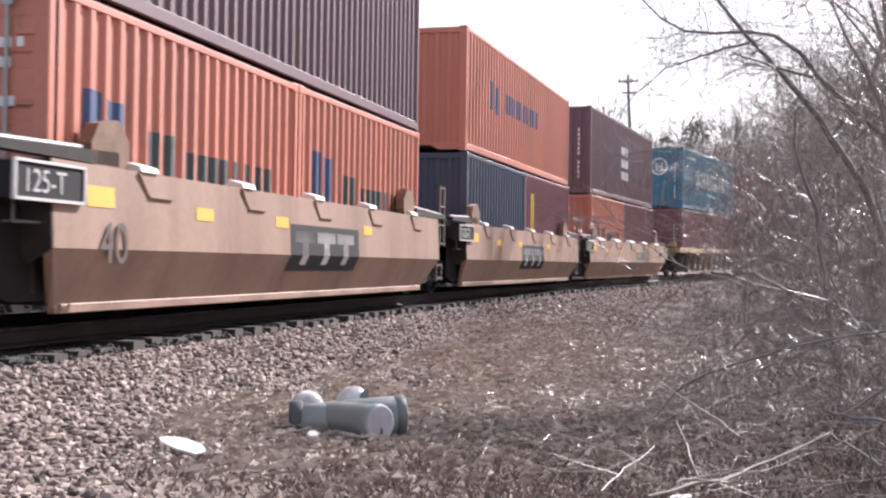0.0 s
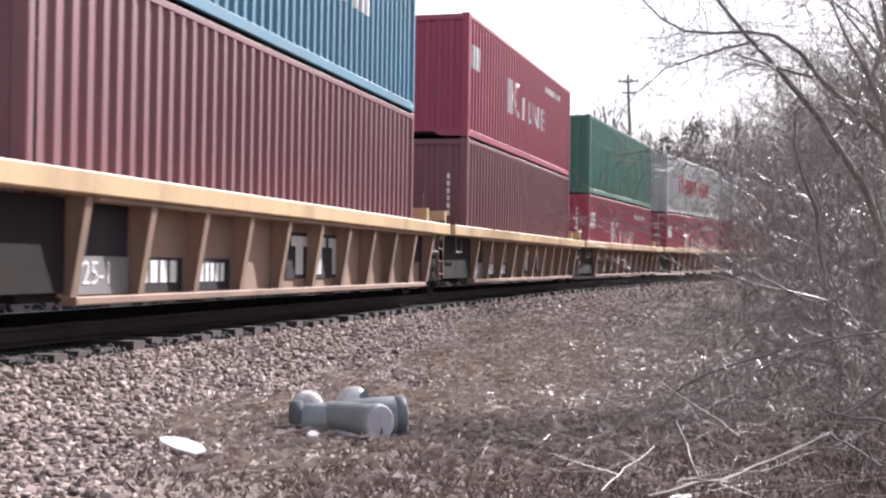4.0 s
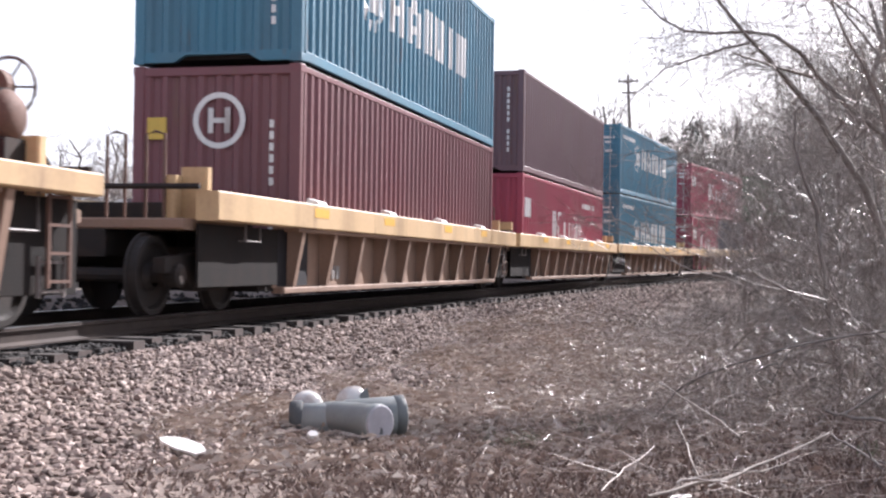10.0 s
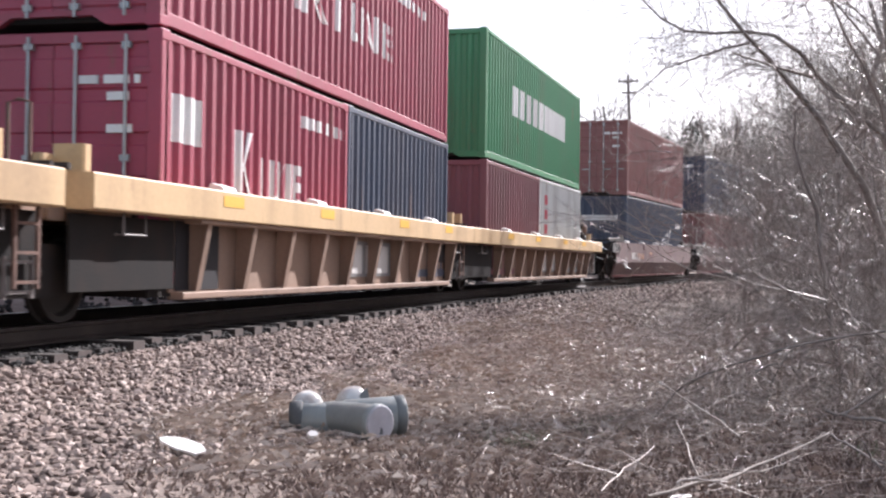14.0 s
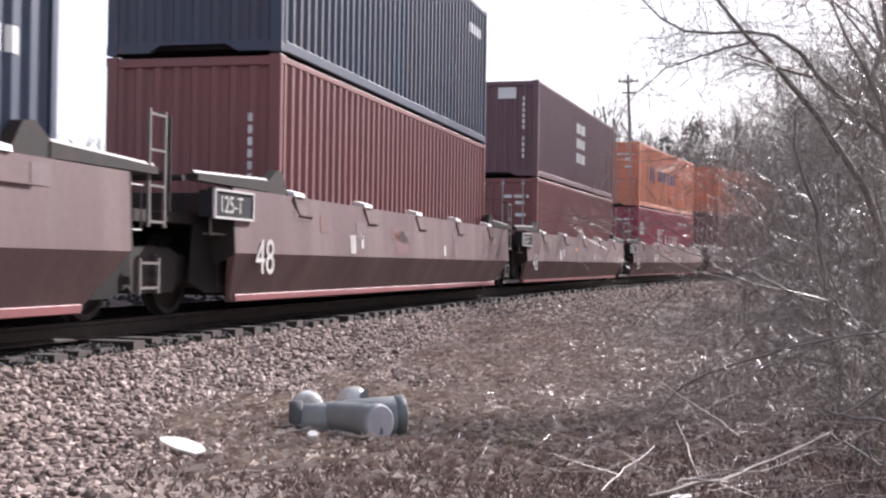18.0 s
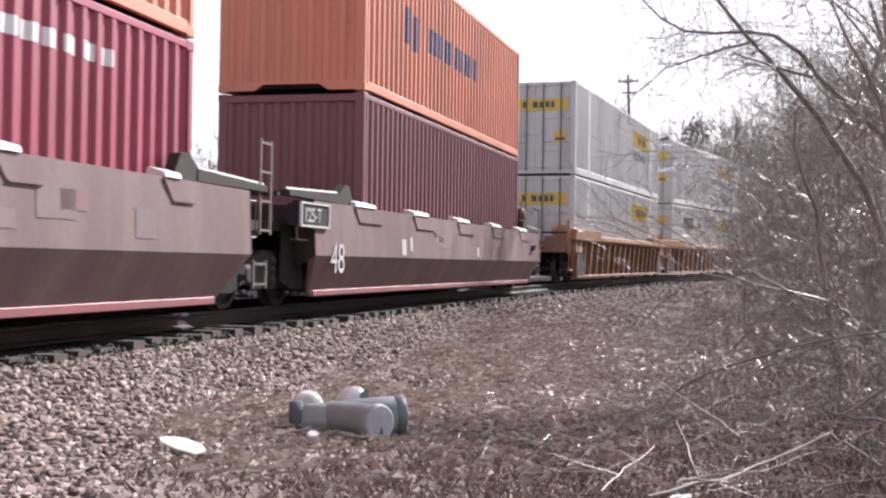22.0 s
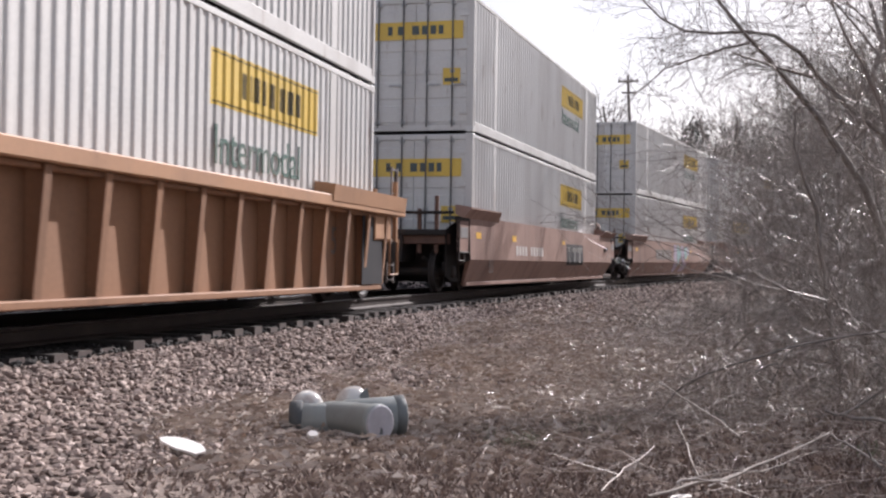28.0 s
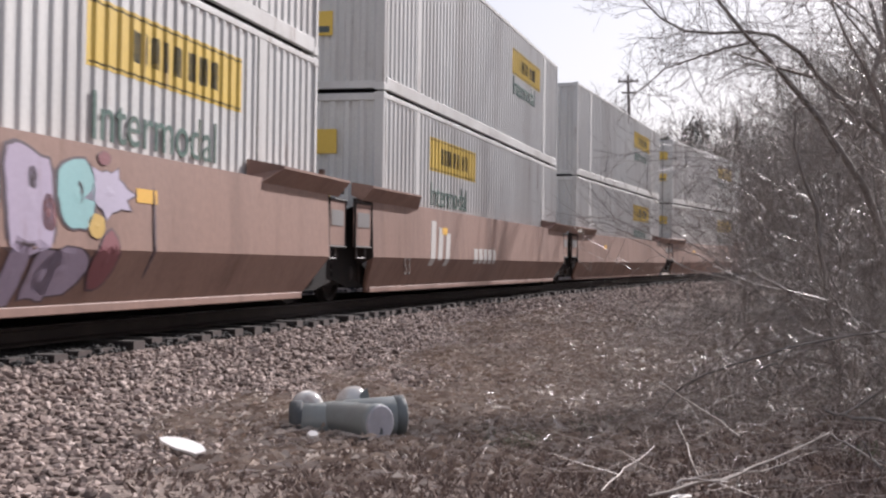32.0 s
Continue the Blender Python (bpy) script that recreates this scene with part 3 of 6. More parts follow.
    return tuple(ms)


M_NAVYP = P["navy"]


def panel_end(door=True):
    if door:
        return (end_panel_mark(-1.05, 1.05, 1.98, 2.36, M_YEL, "yellow sign panel"),
                end_panel_mark(-0.62, -0.52, 2.08, 2.27, M_DKLET, "dark lettering block", 0.004, "lettering"),
                end_panel_mark(-0.40, -0.26, 2.08, 2.27, M_DKLET, "dark lettering block", 0.004, "lettering"),
                end_panel_mark(-0.08, 0.08, 2.08, 2.27, M_DKLET, "dark lettering block", 0.004, "lettering"),
                end_panel_mark(0.14, 0.27, 2.08, 2.27, M_DKLET, "dark lettering block", 0.004, "lettering"),
                end_panel_mark(0.33, 0.46, 2.08, 2.27, M_DKLET, "dark lettering block", 0.004, "lettering"),
                end_panel_mark(0.51, 0.62, 2.08, 2.27, M_DKLET, "dark lettering block", 0.004, "lettering"),
                end_panel_mark(0.62, 1.0, 1.0, 1.35, M_YEL, "small yellow sign"),
                end_panel_mark(0.66, 0.96, 1.06, 1.14, M_DKLET, "dark lettering bar", 0.004, "lettering"))
    return (end_panel_mark(-0.5, 0.5, 1.9, 2.3, M_YEL, "yellow sign panel"), end_panel_mark(-0.35, 0.4, 0.9, 1.3, M_YEL, "yellow sign panel"),
            end_panel_mark(-0.3, 0.35, 0.95, 1.05, M_DKLET, "dark lettering bar", 0.004, "lettering"))


# ---- rail trucks ----
def bogie():
    b = new("rail_truck")
    tagged(b, "dark cast-steel rail truck with two worn wheelsets", "rail truck", "trucks of the train")
    def frame_side(s):
        g = Geo()
        x0, x1 = s * 0.93, s * 1.07
        prof = [(-1.15, 0.46), (-1.15, 0.62), (-0.55, 0.66), (-0.35, 0.72), (0.35, 0.72), (0.55, 0.66), (1.15, 0.62), (1.15, 0.46), (0.75, 0.46), (0.45, 0.26), (-0.45, 0.26), (-0.75, 0.46)]
        g.prism(prof, min(x0, x1), max(x0, x1), "x")
        return g
    for s in (1, -1):
        sf = put("side_frame", shared(CACHE, ("sframe", s), lambda: frame_side(s)), M_STEEL, b)
        for y in (-0.89, 0.89):
            put("bearing_cap", shared(CACHE, ("cap", s, y), lambda: Geo().lathe([(s * 0.98, 0.13), (s * 1.12, 0.13), (s * 1.15, 0.09)], 14, "x", (0, y, 0.43))), M_STEEL, sf)
        put("spring_nest", shared(CACHE, ("spring", s), lambda: Geo().lathe([(0.30, 0.11), (0.36, 0.14), (0.42, 0.11), (0.48, 0.14), (0.54, 0.11), (0.60, 0.14), (0.66, 0.11)], 12, "z", (s * 1.0, 0, 0))), M_STEEL, sf)
    put("bolster", shared(CACHE, ("bolster",), lambda: Geo().box(-1.0, 1.0, -0.22, 0.22, 0.52, 0.74, 0.03)), M_STEEL, b)
    for y in (-0.89, 0.89):
        ax = put("axle", shared(CACHE, ("axle", y), lambda: Geo().tube([(-1.0, y, 0.43), (1.0, y, 0.43)], 0.08, 10)), M_STEEL, b)
        for s in (1, -1):
            prof = [(s * 0.69, 0.455), (s * 0.715, 0.455), (s * 0.725, 0.425), (s * 0.82, 0.42), (s * 0.82, 0.36), (s * 0.77, 0.33), (s * 0.76, 0.16), (s * 0.83, 0.12), (s * 0.69, 0.12)]
            put("wheel", shared(CACHE, ("wheel", y, s), lambda: Geo().lathe(prof, 32, "x", (0, y, 0.43))), M_WHEEL, ax, "steel wheel with a bright tread")
    return b


# ---- well cars ----
M_LIPRED = paint("dull_red_stripe", (0.22, 0.06, 0.06), 0.4)
M_ORDARK = mat("grimy_orange_brown_paint", (0.21, 0.10, 0.06), 0.6, 0, 0.15, 2.0, (0.06, 0.04, 0.03), 0.6)
M_GUIDE = mat("rusty_brown_guide", (0.20, 0.115, 0.07), 0.7, 0.1, 0.3, 4.0, (0.08, 0.045, 0.03), 0.6)
M_RUSTY = mat("rusty_brown_steel", (0.13, 0.07, 0.05), 0.75, 0.1, 0.3, 4.0, (0.05, 0.03, 0.025), 0.6)
M_STEN = paint("worn_white_stencil", (0.55, 0.53, 0.5), 0.4)
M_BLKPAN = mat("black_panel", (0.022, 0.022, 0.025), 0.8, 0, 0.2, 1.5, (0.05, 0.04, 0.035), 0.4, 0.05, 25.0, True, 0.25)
M_LADDER = mat("worn_dark_ladder_steel", (0.15, 0.13, 0.12), 0.6, 0.0, 0.2, 6.0, (0.05, 0.04, 0.035), 0.5)


def bar_loop(pts, r=0.016):
    return Geo().tube(pts, r, 6)


def ladder(x, y, z0, z1, w=0.40, n=4):
    """A welded flat-bar ladder in one piece: two posts and n rungs."""
    ys = [y - w / 2 - 0.018, y - w / 2 + 0.018, y + w / 2 - 0.018, y + w / 2 + 0.018]
    zs = [z0]
    for k in range(n):
        z = z0 + 0.04 + (z1 - z0 - 0.10) * k / max(1, n - 1)
        zs += [z, z + 0.026]
    zs.append(z1)
    solid = {(i, j) for j in range(len(zs) - 1) for i in range(3) if i != 1 or j % 2}
    g, at = Geo(), {}

    def corner(i, j, side):
        if (i, j, side) not in at:
            at[i, j, side] = len(g.v)
            g.v.append((x + side * 0.014, ys[i], zs[j]))
        return at[i, j, side]
    for i, j in sorted(solid):
        for side in (-1, 1):
            g.f.append((corner(i, j, side), corner(i + 1, j, side), corner(i + 1, j + 1, side), corner(i, j + 1, side)))
        for near, p, q in (((i - 1, j), (i, j), (i, j + 1)), ((i + 1, j), (i + 1, j), (i + 1, j + 1)), ((i, j - 1), (i, j), (i + 1, j)), ((i, j + 1), (i, j + 1), (i + 1, j + 1))):
            if near not in solid:
                g.f.append((corner(*p, -1), corner(*q, -1), corner(*q, 1), corner(*p, 1)))
    return g


def end_works(u, yend, yrim, ztop, pm, dirn, horns=True, plate="", disc=False, tall=True, climb=True):
    """Deck, ladder, guide horns and grab irons at one end of a unit; dirn is -1 at the camera end."""
    y0, y1 = sorted((yend, yrim))
    put("end_deck", Geo().box(-1.22, 1.22, y0, y1, ztop - 0.42, ztop - 0.30, 0.02), pm, u)
    put("draft_sill", Geo().box(-0.32, 0.32, y0, y1, 0.62, ztop - 0.42, 0.02), M_STEEL, u)
    put("bulkhead", Geo().box(-1.26, 1.26, yend - 0.03, yend + 0.03, 0.30, ztop - (0.05 if horns or not tall else 0.34), 0.01), M_STEEL, u)
    put("brake_pipe", bar_loop([(0.75, y0, 0.72), (0.8, (y0 + y1) / 2, 0.60), (0.75, y1, 0.74)], 0.03), M_STEEL, u, "sagging air hose")
    for s in (1, -1):
        if dirn > 0 and climb:
            put("corner_ladder", ladder(s * 1.38, yend + 0.95, 0.92 if tall else 0.36, ztop + 0.66 if tall else ztop - 0.18, 0.34, 4), M_LADDER if tall else M_RUSTY, u, "worn steel corner ladder")
            put("step_ladder", ladder(s * 1.34, yend + 0.9, 0.28, 0.62, 0.40, 2), M_LADDER, u, "bent steel step")
            if tall:
                put("handhold_post", bar_loop([(s * 1.25, yend + 1.5, ztop - 0.3), (s * 1.25, yend + 1.5, ztop + 0.66), (s * 1.1, yend + 1.5, ztop + 0.70)], 0.022), M_STEEL, u)
        if horns:
            h = yend - dirn * 1.3
            if disc:
                plate_pts = [(-0.30, -0.02), (0.22, -0.06), (0.34, 0.10), (0.34, 0.26), (0.12, 0.44), (-0.22, 0.38), (-0.34, 0.20)]
                put("guide_plate", Geo().prism([(h + (0.35 if dirn < 0 else -0.30) * dirn - dirn * a, ztop + b) for a, b in plate_pts], s * 1.36 - 0.07, s * 1.36 + 0.07, "x"), M_GUIDE, u, "rusty brown container guide plate")
            else:
                put("guide_horn", Geo().prism([(h - dirn * 0.40, ztop + 0.0), (h + dirn * 0.30, ztop - 0.02), (h + dirn * 0.26, ztop + 0.14), (h - dirn * 0.02, ztop + 0.30), (h - dirn * 0.20, ztop + 0.28)], s * 1.36 - 0.06, s * 1.36 + 0.06, "x"), M_STEEL, u, "dark steel container guide")
            # Black sheet painted in for the shade beside the truck.
            put("end_shroud", Geo().prism([(yend - dirn * 0.45, 0.24), (yend - dirn * 0.40, 0.50), (yend - dirn * 0.08, 0.72), (yend - dirn * 0.05, ztop - 0.36), (yend + dirn * 0.62, ztop - 0.40), (yend + dirn * 0.70, 0.36), (yend + dirn * 0.30, 0.24)], s * 1.24 - 0.008, s * 1.24 + 0.008, "x"), M_UNDER, u, "black sheet standing in for shade beside the truck")
            put("walkway_beam", Geo().prism([(h + dirn * 0.2, ztop + 0.15), (yrim - dirn * 0.3, ztop + 0.10), (yrim - dirn * 0.3, ztop + 0.03), (h + dirn * 0.2, ztop + 0.02)], s * 1.36 - 0.07, s * 1.36 + 0.07, "x"), M_STEEL, u, "dark steel walkway beam")
            put("beam_cap", bar_loop([(s * 1.36, h + dirn * 0.2, ztop + 0.16), (s * 1.36, yrim - dirn * 0.3, ztop + 0.11)], 0.03), M_LADDER, u, "lighter steel pipe along the top of the beam")
    put("crossover_rail", bar_loop([(-1.25, yrim - dirn * 0.1, ztop + 0.04), (1.36, yrim - dirn * 0.1, ztop + 0.04)], 0.035), M_STEEL, u)
    g0, g1 = sorted((yend + dirn * 0.12, yend + dirn * 0.55))
    put("grab_iron", bar_loop([(1.34, g0, ztop - 0.52), (1.42, g0, ztop - 0.52), (1.42, g0, ztop - 0.10), (1.42, g1, ztop - 0.10), (1.42, g1, ztop - 0.52), (1.42, g0, ztop - 0.52)], 0.016), M_LADDER, u, "worn steel grab iron")
    if plate and dirn < 0:
        pl = put("marking_plate", Geo().box(1.36, 1.545, yend - 0.72, yend + 0.28, ztop - 0.34, ztop - 0.06, 0.006), M_BLKPAN, u, "black plate with white figures")
        rim = Geo()
        for a, b, c, d in ((yend - 0.74, yend + 0.30, ztop - 0.36, ztop - 0.335), (yend - 0.74, yend + 0.30, ztop - 0.065, ztop - 0.04), (yend - 0.75, yend - 0.72, ztop - 0.36, ztop - 0.04), (yend + 0.28, yend + 0.31, ztop - 0.36, ztop - 0.04)):
            rim.box(1.53, 1.56, a, b, c, d)
        put("plate_rim", rim, M_STEN, pl)
        car_word(plate, 0, 0, 0.26, M_STEN, 0)(pl, 0, 0)
        pl.children[-1].matrix_basis = pose(1.549, yend - 0.62, ztop - 0.29)


def framed_plate(u, x, y0, y1, z0, z1, pm):
    """An upright plate at a car's end inside a thick steel rim."""
    y0, y1 = sorted((y0, y1))
    x0, x1 = sorted((x, x * 0.98))
    pl = put("end_plate", Geo().box(x0, x1, y0, y1, z0, z1, 0.006), pm, u, "framed plate at the car's end")
    r = 0.024
    put("plate_rim", Geo().tube([(x, y0, z0), (x, y1, z0), (x, y1, z1), (x, y0, z1), (x, y0, z0)], r, 6), M_STEEL, pl, "dark steel rim")
    put("plate_mark", Geo().box(x * 1.002, x * 1.006, y0 + 0.1, y1 - 0.1, z0 + (z1 - z0) * 0.45, z0 + (z1 - z0) * 0.78), M_PLATE, pl, "worn grey stencil")


def lug(y, z=1.0):
    """A dark forged lug on a smooth car's side."""
    def mk(u, plate, ztop):
        g = Geo().prism([(-0.17, -0.07), (-0.15, 0.05), (-0.05, 0.06), (0.0, 0.0), (0.08, 0.02), (0.13, 0.07), (0.17, 0.05), (0.12, -0.04), (-0.08, -0.05)], 1.51, 1.60, "x")
        put("jacking_lug", g, M_STEEL, u, "dark forged lug", pose(0, y - plate, z))
    return mk


def end_rails(u, y, z0, z1, xs, wide=0.24, material=None):
    """Thin inverted-U rails standing across a car's end."""
    for x in xs:
        put("end_handrail", bar_loop([(x, y, z0), (x, y, z1), (x + wide * 0.5, y, z1 + 0.03), (x + wide, y, z1), (x + wide, y, z0)], 0.019), material or M_RUSTY, u, "thin upright handrail")


def hand_brake(u, y, ztop):
    """Brake gear on the end platform: two spoked wheels, their gear box, an air reservoir and a standing valve."""
    n = 24
    for cx, cz, yy in ((0.60, ztop + 0.80, y + 0.55), (-0.45, ztop + 0.78, y + 0.45)):
        g = Geo()
        g.tube([(cx + 0.27 * math.cos(2 * math.pi * i / n), yy, cz + 0.27 * math.sin(2 * math.pi * i / n)) for i in range(n + 1)], 0.017, 5)
        for i in range(3):
            t = math.pi * i / 3
            g.tube([(cx - 0.27 * math.cos(t), yy, cz - 0.27 * math.sin(t)), (cx, yy - 0.04, cz), (cx + 0.27 * math.cos(t), yy, cz + 0.27 * math.sin(t))], 0.011, 4)
        put("brake_wheel", g, M_LADDER, u, "spoked hand-brake wheel")
        put("brake_housing", Geo().lathe([(-0.10, 0.12), (-0.07, 0.17), (0.05, 0.17), (0.10, 0.09), (0.16, 0.05)], 18, "y", (cx, yy - 0.2, cz - 0.03)), M_RUSTY, u, "rust-red brake gear housing")
        put("brake_post", Geo().box(cx - 0.05, cx + 0.05, yy - 0.28, yy - 0.18, ztop - 0.32, cz + 0.12, 0.012), M_RUSTY, u)
    res = put("brake_reservoir", Geo().lathe([(-0.50, 0.08), (-0.47, 0.17), (-0.40, 0.23), (0.40, 0.23), (0.47, 0.17), (0.50, 0.08)], 20, "x", (0.62, y - 0.10, ztop + 0.46)), M_RUSTY, u, "rusty brown air reservoir")
    res.data.polygons.foreach_set("use_smooth", [True] * len(res.data.polygons))
    for xx in (0.25, 0.98):
        put("reservoir_strap", Geo().lathe([(-0.025, 0.225), (-0.025, 0.242), (0.025, 0.242), (0.025, 0.225)], 20, "x", (xx, y - 0.10, ztop + 0.46)), M_STEEL, res)
    put("reservoir_saddle", Geo().box(0.15, 1.10, y - 0.28, y + 0.08, ztop - 0.31, ztop + 0.28, 0.02), M_STEEL, u)
    put("valve_stack", Geo().lathe([(ztop - 0.3, 0.06), (ztop + 0.3, 0.06), (ztop + 0.32, 0.10), (ztop + 0.44, 0.10), (ztop + 0.46, 0.05), (ztop + 0.66, 0.05)], 12, "z", (-0.05, y + 0.3, 0)), M_RUSTY, u, "standing brake valve")
    for k in range(3):
        put("air_pipe", bar_loop([(1.05, y + 0.2 + 0.1 * k, ztop + 0.2), (1.18, y + 0.3 + 0.1 * k, ztop + 0.05 - 0.1 * k), (1.15, y + 0.7, ztop - 0.2 - 0.12 * k), (0.7, y + 0.85, ztop - 0.35)], 0.018), M_STEEL, u)


def smooth_well(half, plate, ztop, pm, flap=0.35, wide_horn=False, marks=(), plate_text=""):
    """A smooth-sided well unit: half is half its pitch, plate half the length of its side plates."""
    u = new("well_car")
    key = ("smooth", half, plate, ztop)
    for s in (1, -1):
        def side():
            g = Geo()
            sec = [(1.50, ztop), (1.535, 0.68), (1.29, 0.20), (1.29, 0.13), (1.22, 0.13), (1.22, 0.22), (1.44, 0.69), (1.40, ztop - 0.03), (1.27, ztop - 0.03), (1.27, ztop)]
            cut = [0.0, 0.0, -0.42, -0.46, -0.46, -0.42, 0.0, 0.0, 0.0, 0.0]
            n = len(sec)
            for e in (-1, 1):
                for (x, z), c in zip(sec, cut):
                    g.v.append((s * x, e * (plate + c), z))
            g.f = [tuple(range(n)), tuple(range(2 * n - 1, n - 1, -1))] + [(i, (i + 1) % n, (i + 1) % n + n, i + n) for i in range(n)]
            return g
        put("side_sill", shared(CACHE, ("sidesill", s) + key, side), pm, u)
        put("lower_lip", shared(CACHE, ("lip", s) + key, lambda: Geo().box(s * 1.285, s * 1.315, -plate + 0.5, plate - 0.5, 0.13, 0.21, 0.006)), M_LIPRED if pm is M_MARCAR else pm, u)
        for k in range(0 if wide_horn else 5):
            y = -plate * 0.74 + k * plate * 0.37
            put("guide_flap", shared(CACHE, ("flap", s, k, flap) + key, lambda: Geo().prism([(s * 1.29, ztop + 0.005), (s * 1.33, ztop + 0.10), (s * 1.50, ztop + 0.055), (s * 1.52, ztop + 0.005)], y - flap / 2, y + flap / 2)), M_FLAP, u, "white-painted container guide")
            put("flap_bracket", shared(CACHE, ("brk", s, k, flap) + key, lambda: Geo().prism([(y - flap / 2 - 0.05, ztop - 0.01), (y - flap / 2 + 0.15, ztop - 0.22), (y - flap / 2 + 0.17, ztop - 0.22), (y - flap / 2 - 0.02, ztop - 0.01)], s * 1.495, s * 1.525, "x").box(s * 1.50, s * 1.535, y - flap / 2 + 0.15, y + flap / 2 + 0.3, ztop - 0.23, ztop - 0.215)), pm, u)
    put("well_floor", shared(CACHE, ("wfloor",) + key, lambda: Geo().box(-1.25, 1.25, -plate + 0.4, plate - 0.4, 0.20, 0.30)), M_UNDER, u)
    for e in (-1, 1):
        end_works(u, e * (plate - 0.15), e * (half - 0.12), ztop, M_STEEL, e, not wide_horn, plate_text, pm is M_TAN, True, not (wide_horn or (pm is M_TAN and half > 8)))
        if not wide_horn and pm is M_TAN and e > 0 and half > 8:
            for s in (1, -1):
                framed_plate(u, s * 1.50, plate + 0.04, plate + 0.88, 0.82, ztop - 0.06, M_PLATE)
        if wide_horn:
            for s in (1, -1):
                ya, yb = e * (plate + 0.45), e * (plate - 2.5)
                g = Geo()
                for yy in (ya, yb):
                    for x, z in ((1.32, 0.02), (1.50, -0.06), (1.66, 0.13), (1.66, 0.16), (1.36, 0.21), (1.32, 0.21)):
                        k = 0.35 if x > 1.6 and yy == yb else 0.0
                        g.v.append((s * x, yy + e * k, ztop + z))
                g.f = [tuple(range(6)), tuple(range(11, 5, -1))] + [(i, (i + 1) % 6, (i + 1) % 6 + 6, i + 6) for i in range(6)]
                put("end_guard", g, pm, u, "angled steel guard plate")
                put("stirrup_step", bar_loop([(s * 1.44, e * (plate + 0.12), 1.16), (s * 1.44, e * (plate + 0.12), 0.66), (s * 1.44, e * (plate + 0.52), 0.66), (s * 1.44, e * (plate + 0.52), 1.16)], 0.018), M_LADDER, u, "bent steel step")
            for s in (1, -1):
                framed_plate(u, s * 1.50, e * (plate + 0.03), e * (plate + 0.78), 0.82, ztop - 0.10, pm)
                # Added black sheet in place of the shade under the car's end.
                put("end_shroud", Geo().prism([(e * (plate - 0.55), 0.22), (e * (plate - 0.50), 0.50), (e * (plate - 0.02), 0.72), (e * (plate + 0.02), ztop - 0.12), (e * (half - 0.12), ztop - 0.30), (e * (half - 0.12), 0.34), (e * (plate + 0.3), 0.22)], s * 1.22 - 0.008, s * 1.22 + 0.008, "x"), M_UNDER, u, "black sheet standing in for shade beside the truck")
            for x in (-0.95, 0.10, 0.62, 0.98):
                put("brake_staff", Geo().box(x - 0.04, x + 0.04, e * (half - 0.32) - 0.04, e * (half - 0.32) + 0.04, 0.80, ztop + (0.38 if x > 0.7 else 0.12), 0.01), M_RUSTY, u, "rusty upright post")
            put("end_sill_beam", Geo().box(-1.25, 1.25, e * (half - 0.30) - 0.08, e * (half - 0.30) + 0.08, 0.98, 1.18, 0.015), M_RUSTY, u, "rusty cross beam")
        put("end_cap", Geo().prism([(1.50, ztop), (1.535, 0.68), (1.30, 0.55), (1.20, 0.70), (1.20, ztop)], e * (plate - 0.02), e * (plate + 0.02)), M_STEEL, u)
    for mk in marks:
        mk(u, plate, ztop)
    return u


